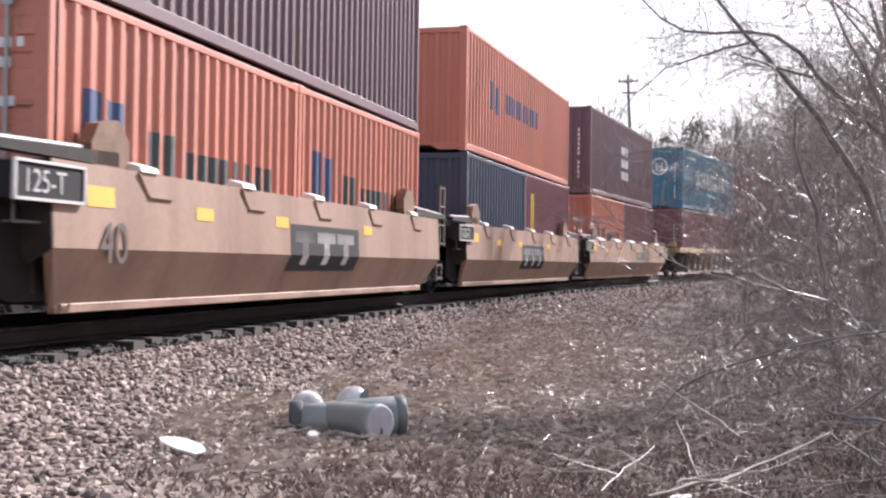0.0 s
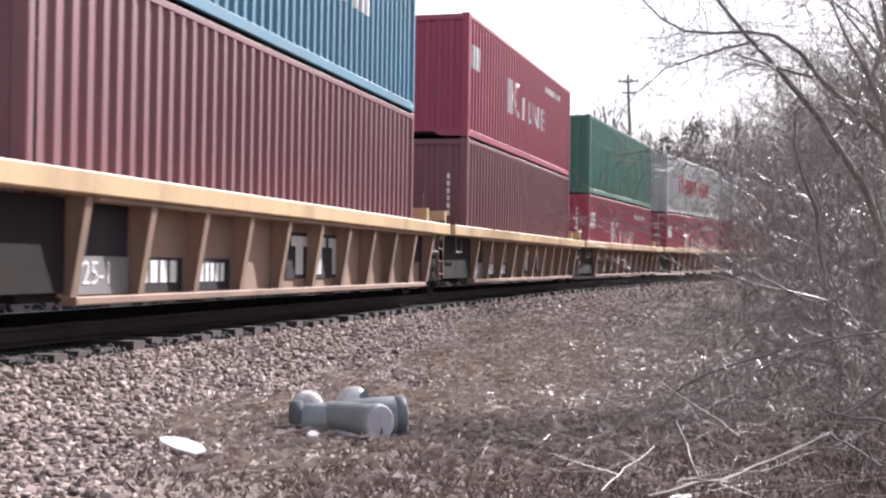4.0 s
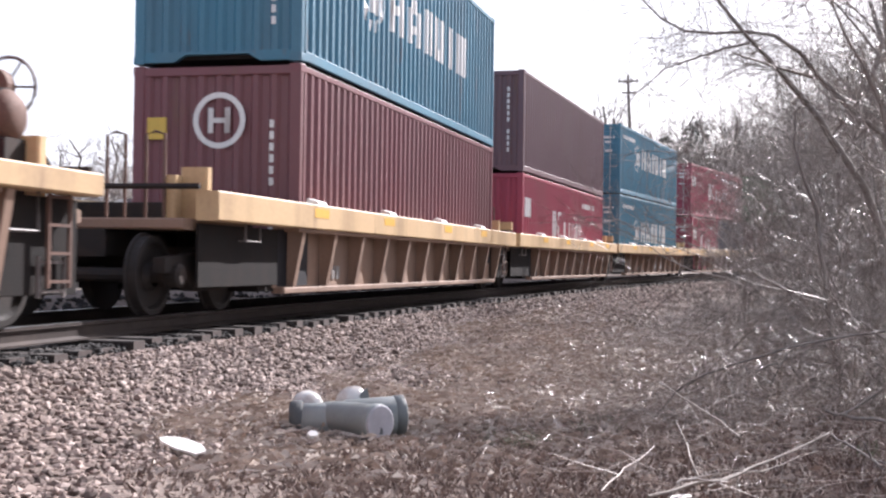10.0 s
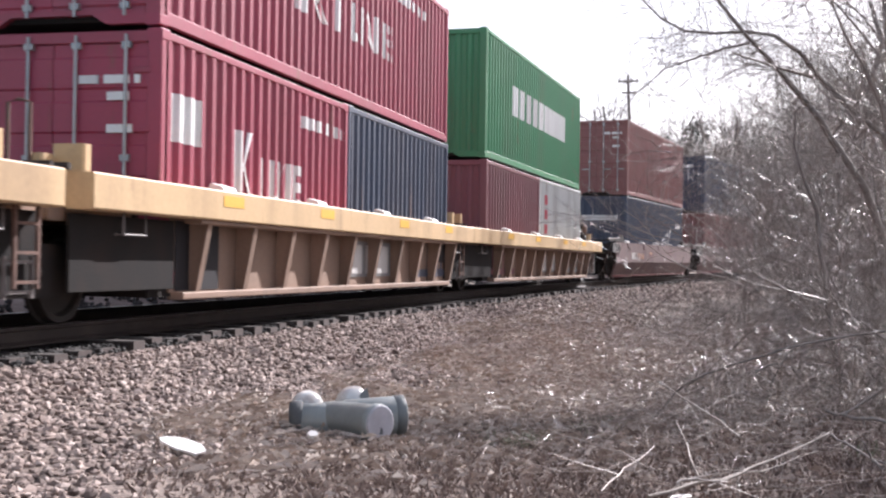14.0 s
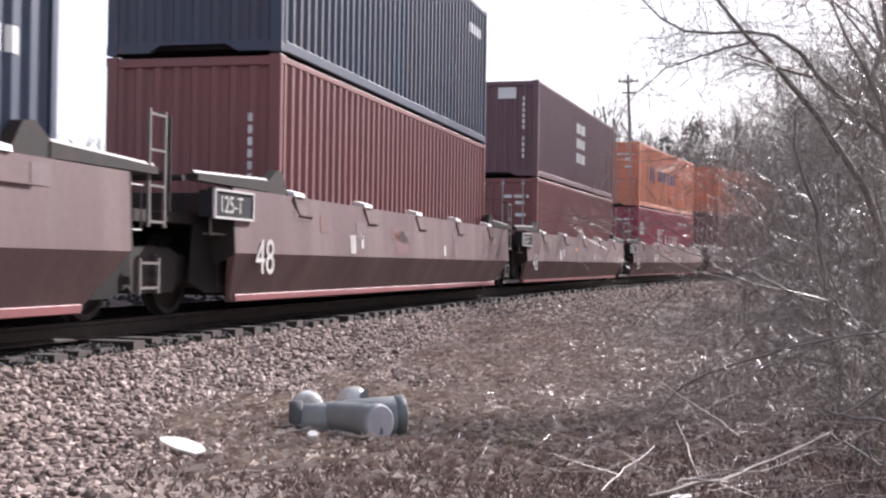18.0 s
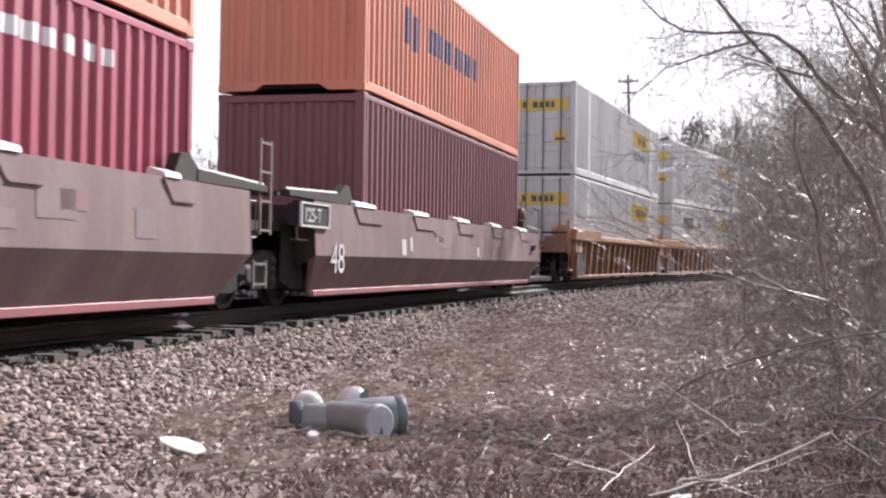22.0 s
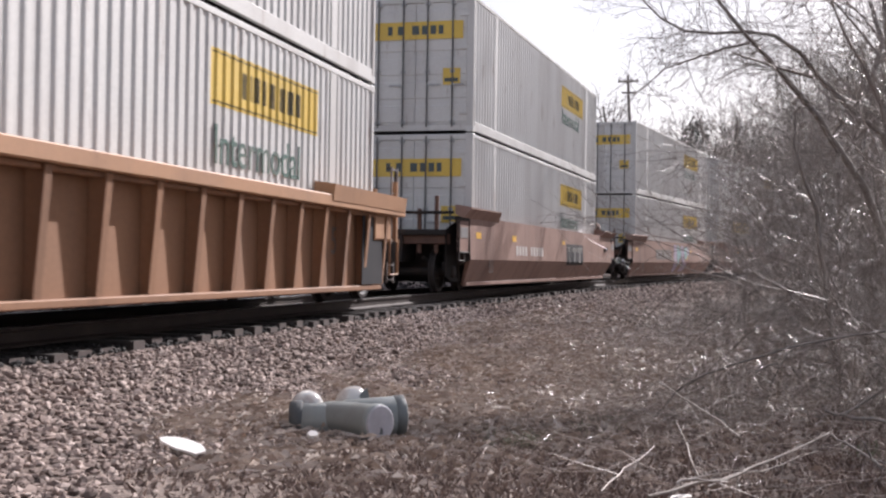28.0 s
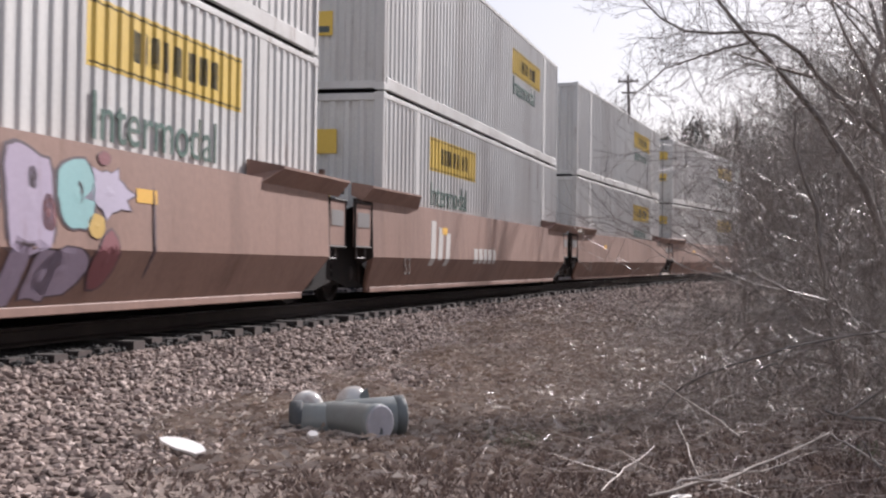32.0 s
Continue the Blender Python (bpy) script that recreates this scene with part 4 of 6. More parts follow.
def ribbed_well(half, plate, ztop, pm, inner, pitch=1.25, chord=0.15, flaps=False, raised=False, marks=(), xi=1.235, front=0.0):
    """A well unit with a box top chord and outside ribs over a recessed side sheet."""
    u = new("well_car")
    key = ("ribbed", half, plate, ztop, pitch, chord, xi, front)
    dx = xi - 1.235
    n = round(2 * plate / pitch)
    for s in (1, -1):
        put("top_chord", shared(CACHE, ("chord", s) + key, lambda: Geo().box(s * (1.27 + dx), s * (1.54 + dx * 0.5), -half + 0.3, half - 0.3, ztop - chord, ztop, 0.015)), pm, u)
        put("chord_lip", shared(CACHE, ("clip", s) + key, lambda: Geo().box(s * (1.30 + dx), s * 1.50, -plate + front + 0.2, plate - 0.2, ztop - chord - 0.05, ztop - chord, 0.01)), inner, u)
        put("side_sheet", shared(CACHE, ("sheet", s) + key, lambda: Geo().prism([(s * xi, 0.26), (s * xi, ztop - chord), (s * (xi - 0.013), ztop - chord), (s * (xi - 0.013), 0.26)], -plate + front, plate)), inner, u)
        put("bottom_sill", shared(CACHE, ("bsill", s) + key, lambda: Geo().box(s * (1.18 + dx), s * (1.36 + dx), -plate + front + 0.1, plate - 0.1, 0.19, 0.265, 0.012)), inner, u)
        for k in range(n + 1):
            y = -plate + 0.05 + k * (2 * plate - 0.1) / n
            if y < -plate + front - 0.2:
                continue
            def rib():
                g = Geo()
                g.prism([(s * (xi + 0.001), 0.27), (s * (1.33 + dx), 0.27), (s * (1.47 + dx * 0.5), ztop - chord - 0.01), (s * (xi + 0.001), ztop - chord - 0.01)], -0.012, 0.012)
                g.prism([(s * (1.33 + dx), 0.27), (s * (1.35 + dx), 0.27), (s * (1.49 + dx * 0.5), ztop - chord - 0.01), (s * (1.47 + dx * 0.5), ztop - chord - 0.01)], -0.055, 0.055)
                return g
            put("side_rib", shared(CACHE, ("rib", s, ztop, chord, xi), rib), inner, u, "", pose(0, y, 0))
        if flaps:
            for k in range(4):
                y = -plate * 0.72 + k * plate * 0.48
                put("guide_flap", shared(CACHE, ("rflap", s, k) + key, lambda: Geo().prism([(s * 1.30, ztop + 0.004), (s * 1.33, ztop + 0.09), (s * 1.47, ztop + 0.05), (s * 1.50, ztop + 0.004)], y - 0.16, y + 0.16)), M_FLAP, u, "white-painted container guide")
    put("well_floor", shared(CACHE, ("rfloor",) + key, lambda: Geo().box(-1.21 - dx, 1.21 + dx, -plate + front * 0.5, plate, 0.22, 0.32)), M_UNDER, u)
    for e in (-1, 1):
        pe = plate - (front if e < 0 else 0.0)
        end_works(u, e * (plate - 0.1), e * (half - 0.10), ztop, inner, e, False, "", False, raised)
        if not raised:
            if e < 0:
                end_rails(u, -half + 0.42, ztop - 0.32, ztop + 0.62, (0.15, 0.62), 0.22)
            for s in (1, -1):
                # The shaded gap by the truck is filled with a black sheet.
                put("end_shroud", Geo().box(s * 1.27, s * 1.30, e * (pe + 0.02), e * (half - 0.32), 0.30, ztop - chord - 0.03, 0.006), M_UNDER, u, "black sheet standing in for shade beside the truck")
        for s in (1, -1):
            ex = xi + (0.125 if raised else 0.0)
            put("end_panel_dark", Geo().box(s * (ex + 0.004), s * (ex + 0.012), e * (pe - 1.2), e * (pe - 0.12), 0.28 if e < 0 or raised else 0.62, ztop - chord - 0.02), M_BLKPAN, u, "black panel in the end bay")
            put("end_bracket", Geo().box(s * 0.90, s * 1.22, e * (half - 0.75) - 0.07, e * (half - 0.75) + 0.07, ztop - 0.30, ztop + 0.28, 0.02).box(s * 0.80, s * 0.95, e * (half - 0.55) - 0.10, e * (half - 0.55) + 0.10, ztop - 0.30, ztop + 0.18, 0.02), pm, u, "rusty container guide bracket")
            if raised:
                if s > 0:
                    put("end_sill_beam", Geo().box(-1.30, 1.30, e * (half - 0.28) - 0.10, e * (half - 0.28) + 0.10, 0.95, 1.30, 0.02), M_ORDARK, u, "brown cross beam")
                    put("brake_staff", Geo().box(-0.42, -0.28, e * (half - 0.12) - 0.05, e * (half - 0.12) + 0.05, 0.9, ztop + (1.25 if e < 0 else 0.5), 0.02), M_STEEL, u, "dark upright staff")
                y0, y1 = sorted((e * (half - 0.35), e * (plate - 3.0)))
                put("raised_end", Geo().prism([(s * 1.32, ztop - 0.10), (s * 1.60, ztop - 0.08), (s * 1.63, ztop + 0.14), (s * 1.33, ztop + 0.18)], y0, y1), pm, u, "raised end of the top chord")
                ya = sorted((e * (plate + 0.55), e * (plate + 1.0)))
                xa = sorted((s * 0.70, s * 1.34))
                put("end_cabinet", Geo().box(xa[0], xa[1], ya[0], ya[1], ztop - 0.56, ztop - 0.06, 0.02), M_ORDARK, u, "brown steel equipment box")
                put("ladder_post", Geo().box(s * 1.38 - 0.05, s * 1.38 + 0.05, e * (half - 0.22) - 0.05, e * (half - 0.22) + 0.05, 0.95, ztop + 0.42, 0.01), pm, u, "upright orange post")
                put("handrail", bar_loop([(s * 1.38, e * (half - 0.22), ztop + 0.06), (s * 1.38, e * (plate + 0.2), ztop + 0.10), (s * 1.38, e * (plate + 0.2), ztop - 0.10)], 0.03), pm, u)
                put("stirrup_step", bar_loop([(s * 1.42, e * (half - 0.62), 1.0), (s * 1.42, e * (half - 0.62), 0.42), (s * 1.42, e * (half - 0.15), 0.42), (s * 1.42, e * (half - 0.15), 1.0)], 0.025), pm, u, "bent steel step")
                # The recess here is only shaded; an added black sheet carries that.
                arch = [(plate - 0.60, 0.20), (plate - 0.60, 0.95), (half - 0.20, 0.95), (half - 0.20, 0.30)]
                put("truck_shroud", Geo().prism([(e * a, b) for a, b in arch], s * 1.13 - 0.006, s * 1.13 + 0.006, "x"), M_UNDER, u, "black sheet standing in for shade beside the truck")
                put("end_post", Geo().box(s * 1.20, s * 1.50, e * (plate - 0.62), e * (plate + 0.25), 0.95, ztop - 0.11, 0.03), pm, u, "deep box post at the car's end")
                put("arch_post", Geo().prism([(e * a, b) for a, b in ((plate - 0.62, 0.20), (plate - 0.62, 0.96), (plate + 0.22, 0.96), (plate + 0.02, 0.90), (plate - 0.10, 0.76), (plate - 0.15, 0.55), (plate - 0.15, 0.20))], min(s * 1.20, s * 1.45), max(s * 1.20, s * 1.45), "x"), pm, u, "curved foot of the end post")
    for mk in marks:
        mk(u, plate, ztop)
    return u


# marks on cars
def car_patch(y0, y1, z0, z1, material, label, x=1.516, name="painted_mark", lean=0.0):
    """A painted rectangle on a smooth car side, y from the camera end of the plate."""
    def mk(u, plate, ztop):
        def xs(z):
            return 1.50 + (ztop - z) / (ztop - 0.68) * 0.035 + 0.005 if z >= 0.68 else 1.54 - (0.68 - z) / 0.48 * 0.245 + 0.005
        zs = [z0] + ([0.68] if z0 < 0.68 < z1 else []) + [z1]
        g = Geo()
        for z in zs:
            k = (z - z0) / max(1e-6, z1 - z0) * lean
            g.v += [(xs(z), y0 - plate + k, z), (xs(z), y1 - plate + k, z)]
        g.f = [(2 * i, 2 * i + 1, 2 * i + 3, 2 * i + 2) for i in range(len(zs) - 1)]
        put(name, g, material, u, label)
    return mk


def car_word(text, y, z, size, material, x=1.53):
    def mk(u, plate, ztop):
        cu = bpy.data.curves.new("word", "FONT")
        cu.body, cu.size, cu.extrude = text, size, 0.002
        tmp = bpy.data.objects.new("word", cu)
        scene.collection.objects.link(tmp)
        me = bpy.data.meshes.new_from_object(tmp.evaluated_get(bpy.context.evaluated_depsgraph_get()))
        bpy.data.objects.remove(tmp)
        me.materials.clear()
        me.transform(Matrix(((0, 0, 1, x), (1, 0, 0, y - plate), (0, 1, 0, z), (0, 0, 0, 1))))
        put("stencil", me, material, u, "stencilled " + text)
    return mk


def car_bars(y, z, h, widths, gap, material, ribbed=False):
    ms = []
    for wd in widths:
        ms.append(flat_bar(y, y + wd, z, z + h, material) if ribbed else car_patch(y, y + wd, z, z + h, material, "stencilled block", name="stencil"))
        y += wd + gap
    return tuple(ms)


def flat_bar(y0, y1, z0, z1, material, x=1.248, label="stencilled block", name="stencil"):
    def mk(u, plate, ztop):
        put(name, Geo().box(x, x + 0.004, y0 - plate, y1 - plate, z0, z1), material, u, label)
    return mk


M_YPATCH = paint("yellow_reflector", (0.75, 0.42, 0.04), 0.25)
M_DKSTEN = paint("dark_stencil", (0.10, 0.08, 0.07), 0.4)


def logo_panel(y, z, w=1.9, h=0.62):
    """A dark panel with three pale blocks."""
    ms = [car_patch(y, y + w, z, z + h, M_BLKPAN, "black logo panel")]
    for k in range(3):
        a = y + 0.15 + k * (w - 0.3) / 3
        b = a + (w - 0.3) / 3 - 0.08
        ms.append(car_patch(a, b, z + h - 0.22, z + h - 0.08, M_STEN, "pale logo bar"))
        ms.append(car_patch((a + b) / 2 - 0.11, (a + b) / 2 + 0.11, z + 0.08, z + h - 0.22, M_STEN, "pale logo bar"))
    return tuple(ms)


def yellow_marks(*ys, z=1.02):
    return tuple(car_patch(y, y + 0.42, z, z + 0.13, M_YPATCH, "yellow reflective mark") for y in ys)


M_PLATE = paint("grey_stencil_plate", (0.20, 0.195, 0.19), 0.4)
M_FADE = paint("faded_orange_mark", (0.45, 0.22, 0.13), 0.3)
M_SPRAY = [paint("aqua_spray", (0.22, 0.42, 0.42), 0.2), paint("mauve_spray", (0.36, 0.30, 0.40), 0.2), paint("violet_spray", (0.42, 0.38, 0.48), 0.2), paint("mustard_spray", (0.5, 0.33, 0.08), 0.2), paint("wine_spray", (0.20, 0.06, 0.07), 0.2)]


def chord_mark(y0, y1, material):
    def mk(u, plate, ztop):
        put("painted_mark", Geo().box(1.541, 1.545, y0 - plate, y1 - plate, ztop - 0.17, ztop - 0.05), material, u, "worn yellow reflective mark")
    return mk


def blob(y, z, w, h, material, seed, rim=True, shape="round"):
    """A rounded spray-painted shape with a dark outline that lies on a smooth car's side."""
    def mk(u, plate, ztop):
        def xs(zz):
            return 1.50 + (ztop - zz) / (ztop - 0.68) * 0.035 if zz >= 0.68 else 1.535 - (0.68 - zz) / 0.48 * 0.245
        rnd = random.Random(seed)
        n = 22
        ks = [rnd.uniform(0.8, 1.15) for _ in range(n)]
        ks = [(ks[i - 1] + ks[i] + ks[(i + 1) % n]) / 3 for i in range(n)]
        if shape == "star":
            ks = [(1.25 if i % 4 == 0 else 0.85) * k for i, k in enumerate(ks)]
        if shape == "block":
            ks = [k * min(1.3, 1 / max(abs(math.cos(6.2832 * i / n)), abs(math.sin(6.2832 * i / n)))) for i, k in enumerate(ks)]
        for grown, mt, lift, nm in ((1.14, M_OUT, 0.006, "spray_outline"), (1.0, material, 0.010, "spray_shape")):
            g = Geo()
            pts = []
            for i in range(n):
                t = 2 * math.pi * i / n
                pts.append((y + w / 2 * math.cos(t) * ks[i] * grown, z + h / 2 * math.sin(t) * ks[i] * (grown * 0.5 + 0.5)))
            cy, cz = y, z
            g.v.append((xs(cz) + lift + 0.003, cy - plate, cz))
            for q in (0.25, 0.5, 0.75, 1.0):
                for a, b in pts:
                    yy, zz = cy + (a - cy) * q, min(cz + (b - cz) * q, ztop - 0.01)
                    g.v.append((xs(zz) + lift, yy - plate, zz))
            g.f = [(0, 1 + i, 1 + (i + 1) % n) for i in range(n)]
            for r in range(3):
                o = 1 + r * n
                g.f += [(o + i, o + n + i, o + n + (i + 1) % n, o + (i + 1) % n) for i in range(n)]
            put(nm, g, mt, u, "spray-painted shape")
    return mk


M_OUT = paint("dark_spray_outline", (0.07, 0.045, 0.06), 0.2)


def graffiti(y):
    a, m, v, g, w = M_SPRAY
    ms = [blob(y + 0.25, 0.98, 0.7, 0.95, m, 1, shape="block"), blob(y + 0.95, 1.0, 0.6, 0.9, a, 2), blob(y + 0.55, 0.42, 0.9, 0.36, m, 7),
          blob(y + 1.45, 1.12, 0.30, 0.62, a, 3), blob(y + 2.02, 1.05, 0.72, 0.78, m, 4, shape="block"), blob(y + 1.92, 0.46, 0.30, 0.46, m, 15, shape="block"), blob(y + 2.35, 0.46, 0.42, 0.42, m, 8, shape="block"),
          blob(y + 2.72, 1.12, 0.62, 0.62, a, 5), blob(y + 2.62, 0.50, 0.85, 0.40, m, 16), blob(y + 2.28, 0.96, 0.22, 0.32, w, 9), blob(y + 3.05, 0.88, 0.30, 0.22, g, 14),
          blob(y + 3.28, 1.18, 0.72, 0.42, v, 6, shape="star"), blob(y + 3.28, 0.58, 0.42, 0.52, w, 10), blob(y + 3.20, 1.47, 0.22, 0.12, w, 17),
          blob(y + 2.05, 1.22, 0.14, 0.2, M_OUT, 11), blob(y + 2.78, 1.15, 0.10, 0.2, M_OUT, 12), blob(y + 0.95, 1.05, 0.14, 0.2, M_OUT, 13),
          blob(y + 4.15, 0.85, 0.05, 0.85, M_OUT, 18)]
    return tuple(ms)


# ---- the train ----
W8, W86 = 2.438, 2.59
L40, L20, L53 = 12.19, 6.06, 16.15
LO, HI = 2.591, 2.896


def stack(s, base, lower, upper):
    """Lower container or pair of short ones, with an upper one on it; each is (length, height, width, colour, style, end, marks, label)."""
    H = lower[0][1]
    if len(lower) == 1:
        rides(container(*lower[0][:7], label=lower[0][7]), s, 0, base)
    else:
        for k, spec in enumerate(lower):
            rides(container(*spec[:7], label=spec[7]), s + (-3.065 if k == 0 else 3.065), 0, base)
    rides(container(*upper[:7], label=upper[7]), s, 0, base + H + 0.03)


def iso40(H, colour, end="wall", marks=(), label=""):
    return (L40, H, W8, colour, "iso", end, tuple(marks), label)


def iso20(H, colour, end="wall", marks=(), label=""):
    return (L20, H, W8, colour, "iso", end, tuple(marks), label)


def dom53(end, marks, label):
    return (L53, 2.90, W86, "white", "dom", end, tuple(marks), label)


T_OR = "weathered orange corrugated forty-foot container with faded blue lettering"
T_OR20 = "sun-faded orange corrugated twenty-foot container with dark lettering"
T_MAR = "dull maroon corrugated steel freight container"
T_NAV = "dark navy corrugated steel freight container"
T_RED = "crimson corrugated container with white block lettering"
T_BLU = "blue corrugated container with white ring and block lettering"
T_WHT = "dirty white corrugated container with red lettering"
T_DOM = "white ribbed fifty-three-foot container with yellow sign panels"
vcode = end_codes(0.78, 0.5, 2.2)
BASE = 0.33
STACKS = [
    (-46.9, BASE, [iso20(LO, "orange", "door", pair_marks(LO, L20), T_OR20), iso20(LO, "orange", "wall", pair_marks(LO, L20), T_OR20)], iso40(HI, "plum", "wall", (), "plum corrugated forty-foot steel container")),
    (-30.96, BASE, [iso20(LO, "navy", "wall", (), T_NAV), iso20(LO, "maroon", "wall", (panel(0.7, 1.1, 0.7, 2.1, M_YEL, "yellow stencilled strip"),), T_MAR)], iso40(LO, "orange", "wall", pair_marks(LO), T_OR)),
    (-14.95, BASE, [iso20(LO, "orange", "wall", pair_marks(LO, L20), T_OR20), iso20(LO, "maroon", "wall", (), T_MAR)], iso40(HI, "plum", "wall", (vcode,) + stackmarks(), "plum container with stacked white lettering")),
    (4.5, BASE, [iso40(HI, "maroon", "wall", (vcode, end_panel_mark(-0.95, -0.7, 2.2, 2.5, M_YEL, "small yellow label")), T_MAR)], iso40(HI, "blue", "wall", ring_marks(HI) + (end_ring(0.05, 2.0, 0.42, M_LETTER), vcode, end_panel_mark(-1.0, -0.72, 2.15, 2.25, M_YEL, "small yellow label"), end_panel_mark(-1.0, -0.72, 1.98, 2.08, M_YEL, "small yellow label")), T_BLU)),
    (20.9, BASE, [iso40(HI, "maroon", "wall", (vcode,), T_MAR)], iso40(LO, "red", "wall", post_marks(LO), T_RED)),
    (36.6, BASE, [iso40(LO, "red", "wall", post_marks(LO) + (vcode,), T_RED)], iso40(LO, "green", "wall", (), "deep green corrugated forty-foot steel container")),
    (52.55, BASE, [iso40(LO, "red", "door", post_marks(LO), T_RED)], iso40(LO, "grey", "door", pale_marks(LO), T_WHT)),
    (68.35, BASE, [iso40(LO, "red", "wall", post_marks(LO), T_RED)], iso40(LO, "grey", "door", pale_marks(LO), T_WHT)),
    (88.25, BASE, [iso40(HI, "maroon", "wall", (end_ring(0.05, 2.15, 0.38, M_LETTER), vcode, end_panel_mark(-1.0, -0.72, 1.9, 2.2, M_YEL, "small yellow label")), "maroon container with a white ring emblem")], iso40(HI, "blue", "wall", ring_marks(HI) + (end_ring(0.05, 2.1, 0.45, M_LETTER), vcode, end_panel_mark(-1.0, -0.70, 2.2, 2.3, M_YEL, "small yellow label"), end_panel_mark(-1.0, -0.70, 1.98, 2.08, M_YEL, "small yellow label")), T_BLU)),
    (103.95, BASE, [iso40(LO, "red", "wall", post_marks(LO), T_RED)], iso40(LO, "plum", "wall", (vcode,), "plum corrugated forty-foot steel container")),
    (119.55, BASE, [iso40(HI, "blue", "door", ring_marks(HI), T_BLU)], iso40(LO, "blue", "door", ring_marks(LO), T_BLU)),
    (135.35, BASE, [iso20(LO, "red", "door", post_marks(LO, L20), T_RED), iso20(LO, "navy", "wall", (), T_NAV)], iso40(LO, "red", "door", post_marks(LO), T_RED)),
    (151.0, BASE, [iso20(LO, "maroon", "wall", (end_codes(0.2, 0.6, 2.0),), T_MAR), iso20(LO, "grey", "wall", tuple(bars(0.7, z, 0.26, [0.4], M_REDLET) for z in (0.7, 1.1, 1.5, 1.9)), "pale grey container with faded red lettering")], iso40(HI, "ever", "wall", (bars(2.72, 1.25, 0.72, [0.66] * 9, M_LETTER, 0.12),), "bright green container with white block lettering")),
    (172.26, BASE, [iso40(HI, "navy", "wall", (end_panel_mark(-0.6, 0.85, 1.95, 2.15, M_LETTER, "white number strip"), bars(10.4, 1.9, 0.22, [0.2] * 5, M_LETTER, 0.06)) + wing(), "navy container with a white emblem and number strip")], iso40(HI, "brown", "door", (), "faded brown-red container with steel locking rods")),
    (189.8, BASE, [iso40(HI, "brown", "wall", (vcode,), "faded brown-red corrugated steel container")], iso40(HI, "navy", "wall", (end_panel_mark(-0.9, 0.6, 2.3, 2.45, M_LETTER, "white strip"), bars(10.6, 2.2, 0.2, [0.2] * 4, M_LETTER, 0.06)), T_NAV)),
    (208.1, BASE, [iso40(LO, "brown", "door", (), "brown-red container with closed doors")], iso40(LO, "plum", "wall", (vcode, end_panel_mark(0.1, 0.6, 2.1, 2.4, M_LETTER, "white lettering block")) + stackmarks(), "plum container with stacked white lettering")),
    (225.8, BASE, [iso40(LO, "red", "door", post_marks(LO), T_RED)], iso40(LO, "orange2", "door", pair_marks(LO), T_OR)),
    (244.2, BASE, [iso40(HI, "maroon", "wall", (), T_MAR)], iso40(LO, "orange2", "wall", pair_marks(LO), T_OR)),
]
for st in STACKS:
    stack(*st)
DOM_BASE = 0.46
for i, (s, e1, e2, m1, m2) in enumerate([
    (266.35, "door", "door", panel_marks(0, False), panel_marks(1)),
    (286.15, "door", "door", panel_marks(0, False, True), panel_marks(1)),
    (306.1, "wall", "wall", panel_marks(0), panel_marks(1)),
    (329.35, "door", "door", panel_marks(0), panel_marks(1)),
    (353.65, "door", "door", panel_marks(0), panel_marks(1)),
    (373.1, "wall", "wall", panel_marks(0, y=2.8), panel_marks(1)),
    (392.65, "wall", "wall", panel_marks(0), panel_marks(1)),
    (412.1, "door", "door", panel_marks(0), panel_marks(1)),
]):
    stack(s, DOM_BASE, [dom53(e1, m1 + panel_end(e1 == "door"), T_DOM)], dom53(e2, m2 + panel_end(e2 == "door"), T_DOM))

L_TAN = "tan smooth-sided articulated well car with yellow reflectors"
L_BEI = "weathered yellow-topped well car with ribbed brown sides"
L_MAR = "faded maroon smooth-sided articulated well car"
L_ORG = "orange-tan well car with deep vertical side ribs"
L_PNK = "sun-faded pinkish brown smooth-sided well car"


def place_car(u, s, label, brake=0.0, ztop=1.4):
    if brake:
        hand_brake(u, brake, ztop)
    tagged(u, label, "rail car", "well cars of the train")
    rides(u, s)


TRUCKS = []
PATCHES = random.Random(12)
M_TOUCH = [mat("touched_up_" + nm, c, 0.65, 0, 0.2, 1.5, (0.12, 0.08, 0.075), 0.7, 0.08, 14, True) for nm, c in (("pale_maroon", (0.17, 0.115, 0.11)), ("grey_maroon", (0.15, 0.105, 0.105)), ("rosy_maroon", (0.17, 0.085, 0.085)))]
for k, (s, hp, pl) in enumerate([(-62.85, 7.88, 6.72), (-46.85, 7.70, 6.50), (-31.32, 7.88, 6.72), (-14.72, 8.75, 7.58)]):
    mk = (car_patch(0.55, 1.02, 1.04, 1.22, M_YPATCH, "yellow reflective mark"),) + yellow_marks(2.7, 4.9, 8.4, z=1.0)
    if k == 1:
        mk += logo_panel(5.4, 0.48, 2.75, 0.58) + (car_word("40", 0.72, 0.56, 0.52, M_DKSTEN, 1.545),)
    if k == 2:
        mk += logo_panel(5.3, 0.48, 2.75, 0.58)
    if k == 3:
        mk += (lug(13.9, 1.02), car_patch(14.35, 14.65, 0.98, 1.20, M_YPATCH, "yellow reflective mark"), car_patch(8.2, 11.3, 0.78, 1.07, M_DKSTEN, "dark number panel"),) + tuple(car_patch(8.35 + 0.3 * j, 8.55 + 0.3 * j, 0.82, 1.03, M_STEN, "stencilled block", name="stencil", x=1.53) for j in range(10) if j != 4)
    place_car(smooth_well(hp, pl, 1.40, M_TAN, 0.35 if k < 3 else 0.9, False, mk, "125-T"), s, L_TAN, pl + 0.35 if k == 3 else 0)
